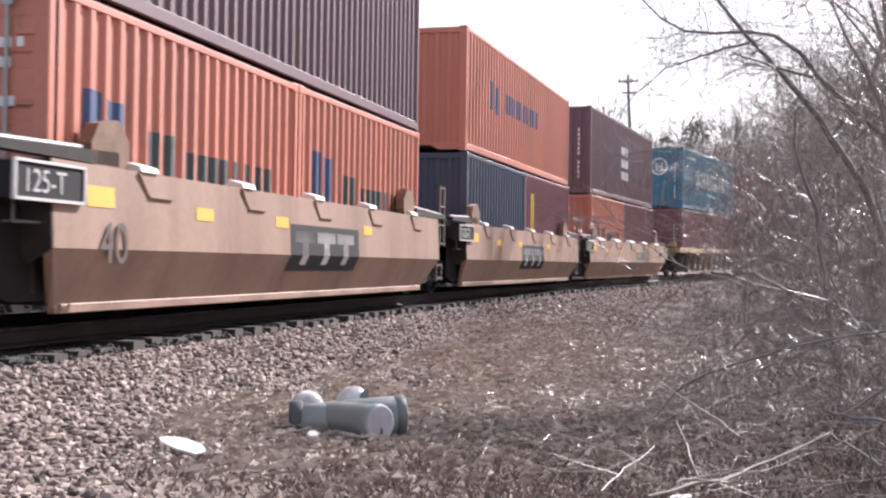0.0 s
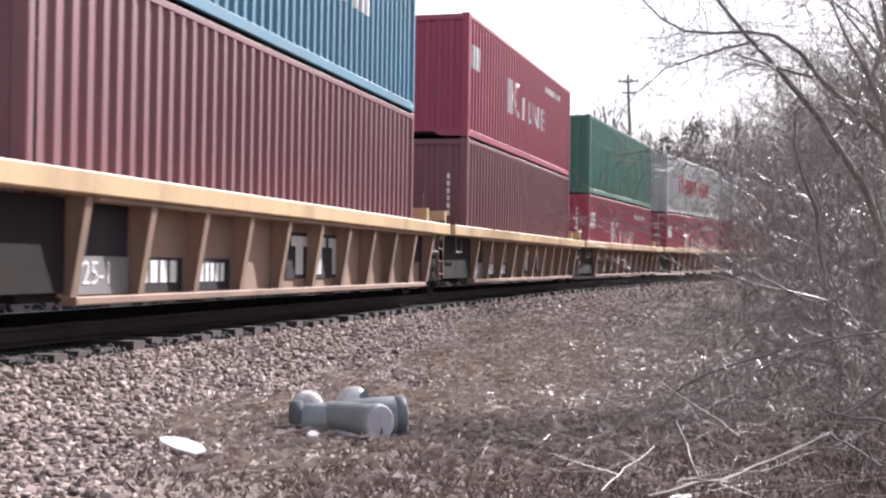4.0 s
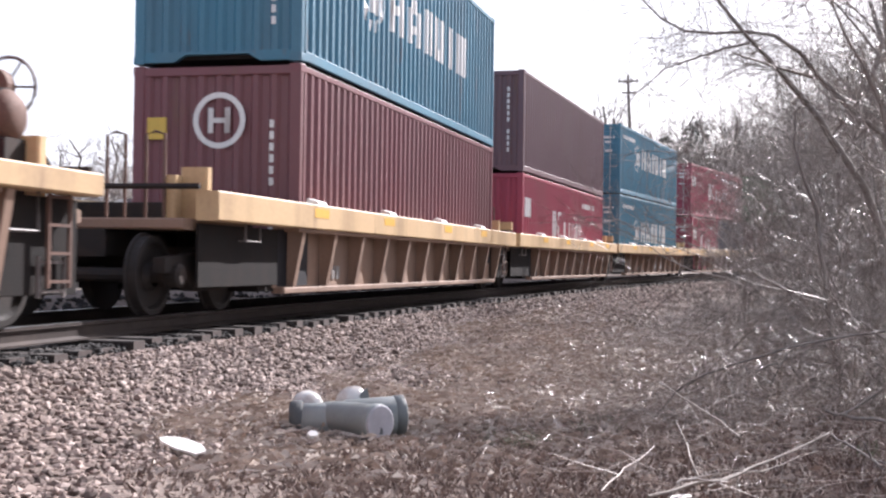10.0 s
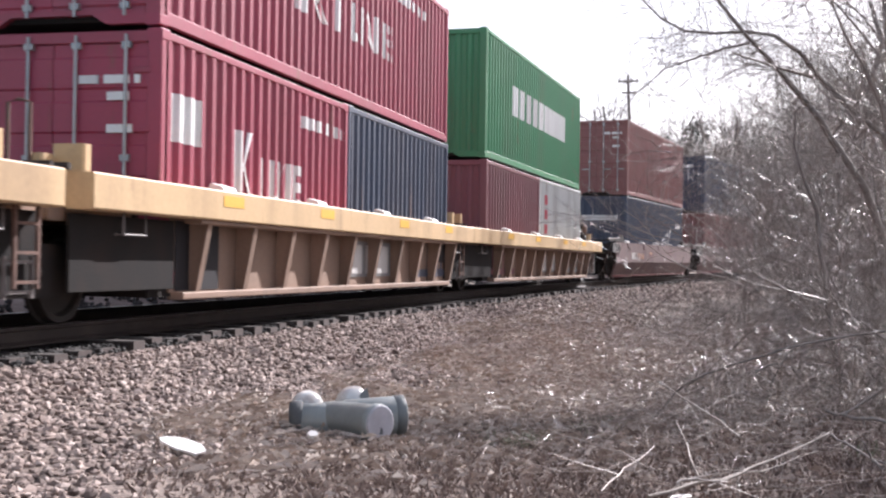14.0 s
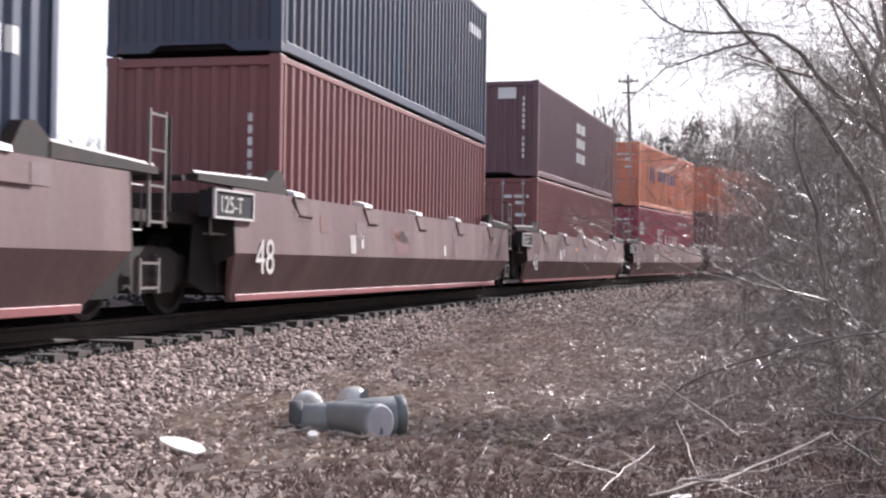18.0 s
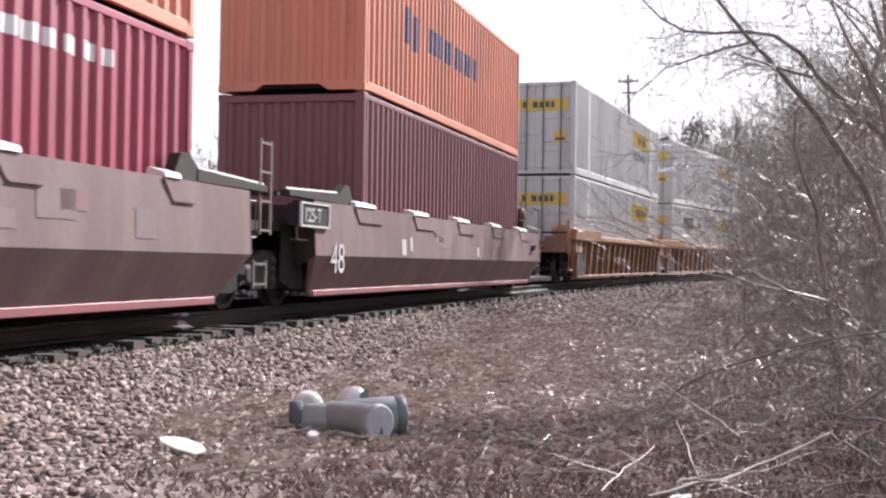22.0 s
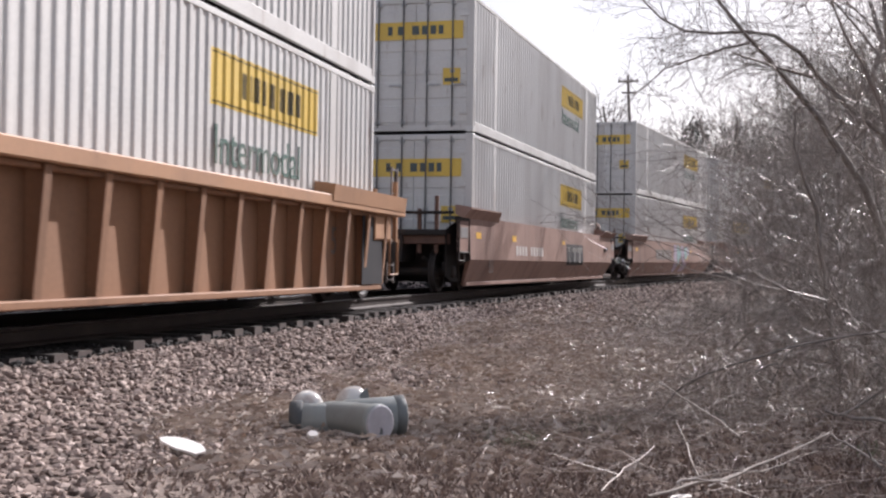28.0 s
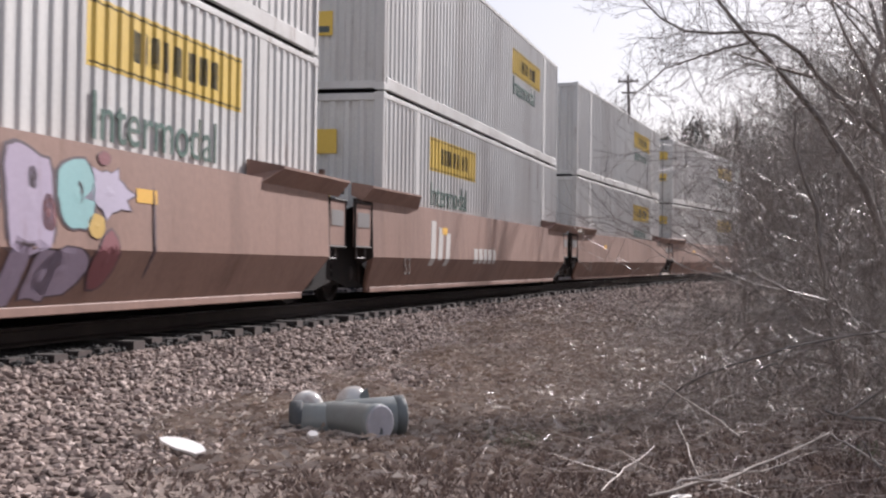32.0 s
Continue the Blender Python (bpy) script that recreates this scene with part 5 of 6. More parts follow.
    TRUCKS.append(s - 7.88 if k < 3 else -23.47)
TRUCKS += [-8.1, -2.6]
for k, (s, hp, pl) in enumerate([(4.45, 8.0, 6.75), (20.4, 8.0, 6.75), (36.4, 8.0, 6.75), (52.2, 7.9, 6.75), (68.1, 8.5, 6.9)]):
    mk = (flat_bar(6.6, 9.0, 0.38, 0.98, M_BLKPAN, label="black logo panel", name="painted_mark"),)
    for j in range(3):
        mk += (flat_bar(6.75 + 0.74 * j, 7.36 + 0.74 * j, 0.80, 0.93, M_STEN, 1.256), flat_bar(6.92 + 0.74 * j, 7.20 + 0.74 * j, 0.43, 0.80, M_STEN, 1.256))
    mk += (flat_bar(1.34, 2.42, 0.28, 0.62, M_PLATE, 1.250, "grey stencil plate", "stencil_plate"), car_word("125-1", 1.40, 0.37, 0.30, M_LETTER, 1.258))
    mk += (flat_bar(2.58, 3.60, 0.28, 0.62, M_BLKPAN, 1.240, "black stencil panel", "painted_mark"), flat_bar(3.80, 4.82, 0.28, 0.62, M_BLKPAN, 1.240, "black stencil panel", "painted_mark"))
    mk += car_bars(2.66, 0.37, 0.22, [0.15] * 4, 0.06, M_LETTER, True)
    mk += car_bars(3.88, 0.37, 0.20, [0.09] * 6, 0.045, M_LETTER, True)
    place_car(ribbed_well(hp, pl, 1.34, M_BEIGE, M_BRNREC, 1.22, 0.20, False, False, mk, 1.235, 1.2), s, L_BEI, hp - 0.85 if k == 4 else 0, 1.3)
    if k:
        TRUCKS.append(s - 8.0)
TRUCKS += [75.0, 79.6]
for k, (s, hp, pl) in enumerate([(87.3, 8.7, 6.95), (103.8, 7.8, 6.35), (119.4, 7.8, 6.35), (135.0, 7.85, 6.35), (151.2, 8.95, 6.75)]):
    mk = car_bars(2.62, 0.36, 0.18, [0.14] * 4, 0.06, M_PLATE, True) if k == 0 else ()
    if k >= 2:
        mk += (flat_bar(6.6, 8.9, 0.38, 0.92, M_PLATE, label="black logo panel", name="painted_mark"), flat_bar(6.8, 7.3, 0.43, 0.86, M_STEN, 1.256), flat_bar(7.5, 7.9, 0.43, 0.86, M_STEN, 1.256), flat_bar(8.1, 8.7, 0.43, 0.86, M_STEN, 1.256))
    mk += tuple(chord_mark(y, y + 0.55, M_YPATCH) for y in (1.5, 4.6, 8.4, 11.5))
    place_car(ribbed_well(hp, pl, 1.34, M_BEIGE, M_BRNREC, 1.28, 0.32, True, False, mk, 1.235, 0.85), s, L_BEI, hp - 0.85 if k == 4 else 0, 1.3)
    if k:
        TRUCKS.append(s - 7.8)
TRUCKS += [158.6, 164.2]
for k, (s, hp, pl) in enumerate([(171.0, 9.3, 8.15), (189.4, 8.92, 7.75), (207.3, 8.92, 7.75), (225.1, 8.92, 7.75), (243.5, 9.4, 8.30)]):
    mk = (car_word("48", 0.55 if k else 1.25, 0.45, 0.58, M_STEN, 1.545), car_patch(4.5, 4.62, 0.8, 1.02, M_STEN, "worn white mark"), car_patch(9.4, 9.55, 0.74, 0.92, M_STEN, "worn white mark"), car_patch(6.2, 6.7, 0.98, 1.08, M_FADE, "faded orange mark"),
          car_patch(4.0, 4.25, 0.72, 0.98, M_STEN, "worn white letter block"))
    if k == 0:
        mk += car_bars(2.75, 0.80, 0.24, [0.20] * 4, 0.06, M_STEN) + car_bars(3.95, 0.80, 0.22, [0.13] * 6, 0.05, M_FADE)
    for q in range(9):
        ya, za = PATCHES.uniform(1.5, 2 * pl - 1.5), PATCHES.uniform(0.72, 1.2)
        mk += (car_patch(ya, ya + PATCHES.uniform(0.2, 0.9), za, min(za + PATCHES.uniform(0.1, 0.3), 1.37), M_TOUCH[q % 3], "patch of faded touch-up paint"),)
    if k == 4:
        mk += (lug(2 * pl - 1.0, 1.02),)
    place_car(smooth_well(hp, pl, 1.40, M_MARCAR, 0.35 if k < 4 else 0.95, False, mk, "125-T"), s, L_MAR, pl + 0.3 if k == 4 else 0)
    if k:
        TRUCKS.append(s - 8.92)
TRUCKS += [250.6, 258.4]
for k, (s, hp, pl) in enumerate([(266.2, 9.3, 8.3), (285.2, 9.95, 8.9), (305.3, 10.1, 9.0)]):
    mk = (flat_bar(3.2, 4.4, 0.95, 1.17, M_BLKPAN, 1.345, "black number panel", "painted_mark"), flat_bar(4.9, 6.0, 0.95, 1.17, M_BLKPAN, 1.345, "black number panel", "painted_mark"))
    mk += tuple(flat_bar(3.3 + 0.24 * j, 3.45 + 0.24 * j, 0.99, 1.13, M_STEN, 1.351) for j in range(4)) + tuple(flat_bar(5.0 + 0.17 * j, 5.1 + 0.17 * j, 0.99, 1.13, M_STEN, 1.351) for j in range(6))
    mk += (car_word("125T", 0.25, 0.62, 0.30, M_LETTER, 1.354), car_word("53", 2 * pl - 2.3, 0.72, 0.55, M_DKSTEN, 1.342))
    mk += tuple(flat_bar(0.25, 1.1, 0.34 + 0.08 * j, 0.38 + 0.08 * j, M_STEN, 1.352) for j in range(3))
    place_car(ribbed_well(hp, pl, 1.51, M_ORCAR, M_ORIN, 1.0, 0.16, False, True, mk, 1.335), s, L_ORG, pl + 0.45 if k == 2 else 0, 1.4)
    if k:
        TRUCKS.append(275.25 if k == 1 else 295.2)
TRUCKS += [314.2, 321.0]
place_car(smooth_well(10.45, 9.55, 1.57, M_PINKCAR, 0.35, True, tuple(car_patch(4.2 + 0.32 * j, 4.4 + 0.32 * j, 0.80, 1.02, M_STEN, "stencilled block", name="stencil") for j in range(10) if j != 4) + (car_patch(10.0, 10.4, 1.15, 1.25, M_YPATCH, "faded yellow mark"),) + logo_panel(10.6, 0.58, 2.75, 0.60) + yellow_marks(0.5, 3.8, z=1.12) + (car_word("53", 1.55, 0.40, 0.42, M_DKSTEN, 1.53), lug(17.6, 1.1))), 329.95, L_PNK, 9.7, 1.4)
TRUCKS += [338.2, 344.3]
for k, (s, hp, pl) in enumerate([(352.85, 9.9, 8.81), (372.6, 9.85, 8.74), (392.6, 9.85, 8.74), (412.0, 9.75, 8.7)]):
    mk = (yellow_marks(0.5, 10.1, 12.0, z=1.12) if k == 0 else yellow_marks(4.0, z=1.12)) + (car_word("53", 1.6, 0.40, 0.42, M_DKSTEN, 1.53),)
    if k == 0:
        mk += (car_patch(4.3, 7.6, 0.80, 1.22, M_DKSTEN, "dark number panel"),) + tuple(car_patch(4.5 + 0.29 * j, 4.71 + 0.29 * j, 0.90, 1.12, M_STEN, "stencilled block", name="stencil", x=1.53) for j in range(10) if j != 4) + graffiti(8.2)
    elif k == 1:
        mk += tuple(car_patch(3.2 + 0.5 * j, 3.5 + 0.5 * j, 0.55 + 0.1 * (j % 2), 1.35 - 0.1 * (j % 3), M_STEN, "pale spray-painted mark", lean=0.15) for j in range(3)) + car_bars(6.5, 0.6, 0.3, [0.3] * 5, 0.12, M_STEN)
    place_car(smooth_well(hp, pl, 1.57, M_PINKCAR, 0.35, True, mk), s, L_PNK)
    if k:
        TRUCKS.append((362.77, 382.5, 402.0)[k - 1])
TRUCKS += [420.4]
_b = bogie()
rides(_b, TRUCKS[0])
for s in TRUCKS[1:]:
    rides(copy_thing(_b, Matrix()), s)


# ---- discarded canisters, litter ----
M_CAN = mat("grey_green_plastic", (0.25, 0.275, 0.27), 0.5, 0, 0.1, 4.0, (0.09, 0.08, 0.07), 0.4, 0.08, 40)
M_CANEND = mat("pale_grey_plastic_lid", (0.42, 0.41, 0.44), 0.6, 0, 0.1, 6.0, (0.2, 0.19, 0.18), 0.35, 0.08, 40)
M_DOME = mat("pale_domed_cap", (0.68, 0.67, 0.64), 0.22, 0, 0.1, 9.0, (0.25, 0.14, 0.09), 0.75, 0.08, 40)
M_CANDK = mat("shaded_grey_plastic", (0.15, 0.165, 0.165), 0.5, 0, 0.1, 4.0, (0.07, 0.06, 0.055), 0.5, 0.08, 40)
M_DKRUB = mat("dark_grey_rubber", (0.075, 0.08, 0.082), 0.7)


def lay(x, y, dz, yaw, tilt=0):
    return pose(x, y, ground_z(x, y) + dz, tilt, 0, yaw)


def canister_pile():
    t = new("discarded_canister")
    x, y = -0.63, 9.42
    t.matrix_basis = pose(x, y, ground_z(x, y), 0, 0, 0) @ Matrix.Scale(1.22, 4)
    tagged(t, "grey plastic canisters dumped on the gravel beside the track", "canister")
    r = 0.118
    def round_part(name, prof, material, parent, label, m, k=28, axis="y"):
        ob = put(name, Geo().lathe(prof, k, axis), material, parent, label, m)
        ob.data.polygons.foreach_set("use_smooth", [len(p.vertices) == 4 for p in ob.data.polygons])
        return ob
    front = round_part("canister_body", [(0, r * 0.96), (0.012, r), (0.05, r), (0.055, r * 0.96), (0.36, r * 0.90), (0.47, r * 0.82), (0.49, r * 0.6)], M_CAN, t, "", pose(0.105, -0.15, r, 2, 0, 48))
    round_part("canister_lid", [(-0.014, r * 0.86), (-0.010, r * 0.95), (0.004, r * 0.95)], M_CANEND, front, "pale grey round lid", Matrix())
    put("lid_mark", Geo().prism([(-0.012, -0.065), (0.014, -0.06), (0.006, -0.03), (-0.004, -0.026)], -0.019, -0.014), M_DKRUB, front, "small dark mark")
    back = round_part("canister_body", [(-0.20, r * 0.80), (-0.185, r * 0.98), (-0.17, r * 1.04), (0.18, r * 0.98), (0.22, r * 0.8)], M_CAN, t, "", pose(0.055, 0.20, r * 1.05, 0, 0, 105))
    # No separate band there: its darker grey is shade on the rounded end.
    round_part("band", [(-0.19, r * 1.02), (-0.185, r * 1.07), (-0.13, r * 1.07), (-0.125, r * 1.02)], M_CANDK, back, "dark grey band painted for shade at the end", Matrix())
    left = round_part("canister_body", [(-0.17, r * 0.85), (-0.16, r * 0.92), (0.15, r * 0.92), (0.17, r * 0.8)], M_CAN, t, "", pose(-0.23, 0.12, r * 0.98, 0, 3, 84))
    round_part("wheel", [(-0.05, 0.07), (-0.045, 0.10), (-0.03, 0.118), (0.03, 0.118), (0.045, 0.10), (0.05, 0.07)], M_DKRUB, left, "black rubber wheel", pose(0, 0.20, 0.01, 0, 0, 12), 24)
    for px, py, pz, sc, tip in ((-0.37, 0.24, 0.205, 1.12, 10), (-0.10, 0.33, 0.215, 1.2, -28)):
        cap = round_part("domed_cap", [(0, 0.060 * sc), (0, 0.088 * sc), (0.03, 0.086 * sc), (0.055, 0.072 * sc), (0.078, 0.045 * sc), (0.088, 0.01)], M_DOME, t, "pale domed cap with rusty streaks", pose(px, py, pz, 14, tip, 0), 22, "z")
    put("shard", Geo().prism([(-0.05, 0.0), (0.05, 0.01), (0.03, 0.10), (-0.01, 0.07)], -0.004, 0.004), M_CANDK, t, "broken dark shard", pose(-0.02, 0.26, 0.20, 0, 0, 20))


canister_pile()


def litter(name, label, x, y, w, l, yaw, material, thick=0.015, tilt=6):
    n = 14
    rnd = random.Random(int(x * 100 + y * 10))
    g = Geo()
    prof = []
    for i in range(n):
        t = 2 * math.pi * i / n
        k = rnd.uniform(0.85, 1.1)
        prof.append((w / 2 * math.cos(t) * k, l / 2 * math.sin(t) * k))
    g.prism(prof, 0, thick, "z")
    tagged(put(name, g, material, None, "", lay(x, y, 0.075, yaw, tilt)), label, name.replace("_", " "))


M_PALE = mat("bleached_scrap", (0.84, 0.81, 0.77), 0.5, 0, 0.05, 5.0, (0.5, 0.46, 0.42), 0.2)
litter("plastic_scrap", "bleached white scrap lying on the ballast", -1.72, 8.17, 0.33, 0.15, -26, M_PALE, 0.015, 22)
bpy.data.objects["plastic_scrap"].matrix_basis = pose(-1.72, 8.17, ground_z(-1.72, 8.17) + 0.085, 20, 17, -8)
litter("paper_scrap", "small white scrap on the gravel", -0.965, 8.94, 0.08, 0.07, 10, M_PALE, 0.03, 30)
litter("paper_scrap", "small white scrap among dry stems", 3.04, 26.5, 0.1, 0.07, 10, M_PALE)


# ---- ballast stones ----
def rock_shapes(k, rnd):
    shapes = []
    bm = bmesh.new()
    bmesh.ops.create_icosphere(bm, subdivisions=1, radius=1.0)
    base = np.array([v.co[:] for v in bm.verts])
    faces = np.array([[v.index for v in f.verts] for f in bm.faces])
    bm.free()
    for _ in range(k):
        v = base * rnd.uniform(0.6, 1.25, (len(base), 1)) * rnd.uniform(0.6, 1.2, (1, 3))
        shapes.append(v)
    return shapes, faces


def scatter_stones(bands, seed, o0, o1, spill, material, name, label):
    rnd = np.random.default_rng(seed)
    shapes, faces = rock_shapes(12, rnd)
    vs, fs, n = [], [], 0
    spots = []
    for s0, s1, count, size in bands:
        s = rnd.uniform(s0, s1, count)
        o = np.where(rnd.random(count) < spill, rnd.uniform(o0, o1, count), o1 - 0.3 + rnd.gamma(1.4, 0.4, count))
        spots += [(a, b, size * c) for a, b, c in zip(s, o, rnd.uniform(0.55, 1.5, count))]
    for s, o, r in spots:
        a = float(heading(s))
        x = float(np.interp(s, _S, _X)) + o * math.cos(a)
        y = float(np.interp(s, _S, _Y)) - o * math.sin(a)
        if y < 4.5:
            continue
        v = shapes[int(rnd.integers(12))] * r
        t = rnd.uniform(0, 6.28)
        c, d = math.cos(t), math.sin(t)
        w = np.stack([v[:, 0] * c - v[:, 1] * d + x, v[:, 0] * d + v[:, 1] * c + y, v[:, 2] * 0.8 + float(bank_z(o)) + 0.012], 1)
        vs.append(w)
        fs.append(faces + n)
        n += len(w)
    me = bpy.data.meshes.new(name)
    me.from_pydata(np.concatenate(vs).tolist(), [], np.concatenate(fs).tolist())
    tagged(put(name, me, material), label, "ballast", kind="stuff")


def island_mat(name, cols, rough=0.9, spec=0.5):
    m = bpy.data.materials.new(name)
    m.use_nodes = True
    nt = m.node_tree
    b = nt.nodes["Principled BSDF"]
    b.inputs["Roughness"].default_value = rough
    b.inputs["Specular IOR Level"].default_value = spec
    geo = nt.nodes.new("ShaderNodeNewGeometry")
    ramp = nt.nodes.new("ShaderNodeValToRGB")
    els = ramp.color_ramp.elements
    while len(els) < len(cols):
        els.new(0.5)
    for i, c in enumerate(cols):
        els[i].position = i / (len(cols) - 1)
        els[i].color = (*c, 1)
    nt.links.new(geo.outputs["Random Per Island"], ramp.inputs[0])
    tc = nt.nodes.new("ShaderNodeTexCoord")
    n = nt.nodes.new("ShaderNodeTexNoise")
    n.inputs["Scale"].default_value = 60
    nt.links.new(tc.outputs["Object"], n.inputs["Vector"])
    mr = nt.nodes.new("ShaderNodeMapRange")
    mr.inputs[3].default_value, mr.inputs[4].default_value = 0.7, 1.3
    nt.links.new(n.outputs[0], mr.inputs[0])
    sc = nt.nodes.new("ShaderNodeVectorMath")
    sc.operation = "SCALE"
    nt.links.new(ramp.outputs[0], sc.inputs[0])
    nt.links.new(mr.outputs[0], sc.inputs["Scale"])
    nt.links.new(sc.outputs[0], b.inputs["Base Color"])
    return m


M_ROCK = island_mat("crushed_stone", [(0.080, 0.058, 0.049), (0.182, 0.136, 0.116), (0.278, 0.214, 0.183), (0.43, 0.352, 0.31)])
# Near-black stone tones that carry the train's shade in their colour.
M_SHADESTONE = island_mat("train_shade_stone", [(0.01, 0.009, 0.008), (0.018, 0.015, 0.014), (0.035, 0.03, 0.027)], 0.85)
M_LEAF = island_mat("dead_leaves", [(0.09, 0.062, 0.050), (0.155, 0.110, 0.090), (0.235, 0.176, 0.146), (0.38, 0.305, 0.26)], 0.8)
M_STEM = island_mat("dry_stems", [(0.13, 0.10, 0.08), (0.22, 0.17, 0.14), (0.33, 0.265, 0.22), (0.52, 0.45, 0.39)], 0.30, 0.8)
# Branch tones raised; the veiling glare is put into their colour.
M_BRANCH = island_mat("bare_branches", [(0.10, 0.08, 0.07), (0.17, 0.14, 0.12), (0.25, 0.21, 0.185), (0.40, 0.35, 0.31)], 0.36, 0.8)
scatter_stones(((-57, -48, 9000, 0.031), (-48, -36, 7500, 0.034), (-36, -15, 5000, 0.045), (-15, 25, 3500, 0.06)), 3, 1.30, 3.35, 0.86, M_ROCK, "ballast", "loose grey-brown crushed stone ballast")
# Shade under the cars, laid as dark stones along the rails.
scatter_stones(((-58, -46, 4200, 0.028), (-46, -20, 4200, 0.04), (-20, 30, 2400, 0.065)), 4, 0.4, 1.29, 1.1, M_SHADESTONE, "oily_ballast", "ballast coloured near black for the shade under the train")


# More dark stones put shade on the ground beneath and behind the cars.
scatter_stones(((-60, -46, 3200, 0.04), (-46, -20, 2200, 0.06)), 6, -2.6, 0.5, 1.1, M_SHADESTONE, "oily_ballast", "ballast coloured near black for the shade under the train")


# ---- bare brush and trees ----
class Twigs:
    """Collects many tapered three- or four-sided sticks as arrays."""

    def __init__(self):
        self.v, self.f, self.n = [], [], 0

    def stick(self, pts, r0, r1, k=3):
        p = np.array(pts, float)
        m = len(p)
        d = np.gradient(p, axis=0)
        d /= np.linalg.norm(d, axis=1, keepdims=True) + 1e-9
        ref = np.array([0.31, 0.17, 0.93]) if abs(d[0][2]) < 0.8 else np.array([1.0, 0.2, 0.0])
        a = np.cross(d, ref)
        a /= np.linalg.norm(a, axis=1, keepdims=True) + 1e-9
        b = np.cross(d, a)
        rr = np.linspace(r0, r1, m)[:, None]
        ring = [p + rr * (a * math.cos(6.2832 * j / k) + b * math.sin(6.2832 * j / k)) for j in range(k)]
        v = np.stack(ring, 1).reshape(-1, 3)
        self.v.append(v)
        for i in range(m - 1):
            q = self.n + i * k
            for j in range(k):
                self.f.append((q + j, q + (j + 1) % k, q + k + (j + 1) % k, q + k + j))
        self.n += len(v)

    def mesh(self, name):
        me = bpy.data.meshes.new(name)
        me.from_pydata(np.concatenate(self.v).tolist(), [], self.f)
        me.polygons.foreach_set("use_smooth", [True] * len(me.polygons))
        return me


def grow(tw, rnd, start, direc, length, r, depth, droop=0.0, wob=0.18, kids=(3, 5), k=3, least=0.0):
    """A bare branch that wanders, tapers and forks."""
    n = 6 if depth > 1 else (4 if depth else 3)
    p, d = np.array(start, float), np.array(direc, float)
    d /= np.linalg.norm(d)
    pts = [p.copy()]
    for i in range(n):
        d = d + rnd.normal(0, wob, 3) + np.array([0, 0, -droop])
        d /= np.linalg.norm(d)
        p = p + d * length / n
        pts.append(p.copy())
    r = max(r, least)
    tw.stick(pts, r, max(r * 0.45, least * 0.7), 4 if depth > 2 else k)
    if depth <= 0:
        return
    for _ in range(int(rnd.integers(kids[0], kids[1] + 1))):
        t = rnd.uniform(0.25, 1.0)
        i = min(int(t * n), n - 1)
        q = pts[i] + (pts[i + 1] - pts[i]) * (t * n - i)
        side = rnd.normal(0, 1, 3)
        base = pts[i + 1] - pts[i]
        base /= np.linalg.norm(base)
        nd = base * 0.75 + side * 0.5 + np.array([0, 0, 0.12])
        grow(tw, rnd, q, nd, length * rnd.uniform(0.4, 0.68), r * (0.62 - 0.2 * t), depth - 1, droop, wob, kids, k, least)


def shrub(seed, height, stems, spread, thin=0.012, depth=3):
    rnd = np.random.default_rng(seed)
    e = new("bare_shrub")
    for i in range(stems):
        tw = Twigs()
        a = rnd.uniform(0, 6.28)
        b = (rnd.normal(0, spread * 0.25), rnd.normal(0, spread * 0.25), -0.05)
        grow(tw, rnd, b, (math.cos(a) * spread * 0.45, math.sin(a) * spread * 0.45, 1.0), height * rnd.uniform(0.6, 1.05), thin * rnd.uniform(0.7, 1.3), depth, 0.05, 0.21, (3, 5), 3, 0.0016)
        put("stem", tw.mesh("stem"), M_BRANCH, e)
    tagged(e, "leafless tangled shrub of thin grey-brown stems", "shrub", "bare shrubs beside the track")
    return e


def bare_tree(seed, height, r, depth=4, lean=(0, 0), name="bare_tree"):
    rnd = np.random.default_rng(seed)
    e = new(name)
    tw = Twigs()
    pts = [(0, 0, -0.2)]
    for i in range(1, 9):
        t = i / 8
        pts.append((lean[0] * t * height + rnd.normal(0, 0.02 * height), lean[1] * t * height + rnd.normal(0, 0.02 * height), t * height * 0.9))
    tw.stick(pts, r, r * 0.25, 6)
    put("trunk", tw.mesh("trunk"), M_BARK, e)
    cr = Twigs()
    for i in range(14):
        t = rnd.uniform(0.25, 1.0)
        j = min(int(t * 8), 7)
        q = np.array(pts[j]) + (np.array(pts[j + 1]) - np.array(pts[j])) * (t * 8 - j)
        a = rnd.uniform(0, 6.28)
        grow(cr, rnd, q, (math.cos(a), math.sin(a), rnd.uniform(0.3, 1.2)), height * rnd.uniform(0.18, 0.38) * (1.25 - 0.6 * t), r * 0.4 * (1.2 - 0.8 * t), depth - 1, -0.02, 0.16, (3, 5))
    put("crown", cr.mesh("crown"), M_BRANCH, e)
    tagged(e, "leafless grey tree with a fine twiggy crown", "tree", "bare trees")
    return e


SHRUBS = [shrub(10 + i, h, n, sp, th, d) for i, (h, n, sp, th, d) in enumerate([(1.9, 7, 1.3, 0.010, 3), (1.2, 8, 1.6, 0.007, 3), (2.6, 6, 1.0, 0.014, 3), (2.2, 6, 1.5, 0.011, 3)])]
_rs = np.random.default_rng(8)


def spot(y0, y1, u0, u1):
    y = float(_rs.uniform(y0, y1))
    return y * float(_rs.uniform(u0, u1)), y


_spots = [spot(15, 24, 0.31, 0.43) + (1.0,) for _ in range(36)]
_spots += [spot(9.5, 15, 0.33, 0.44) + (0.85,) for _ in range(18)] + [spot(13, 30, 0.16, 0.30) + (0.34,) for _ in range(26)]
_n = 0
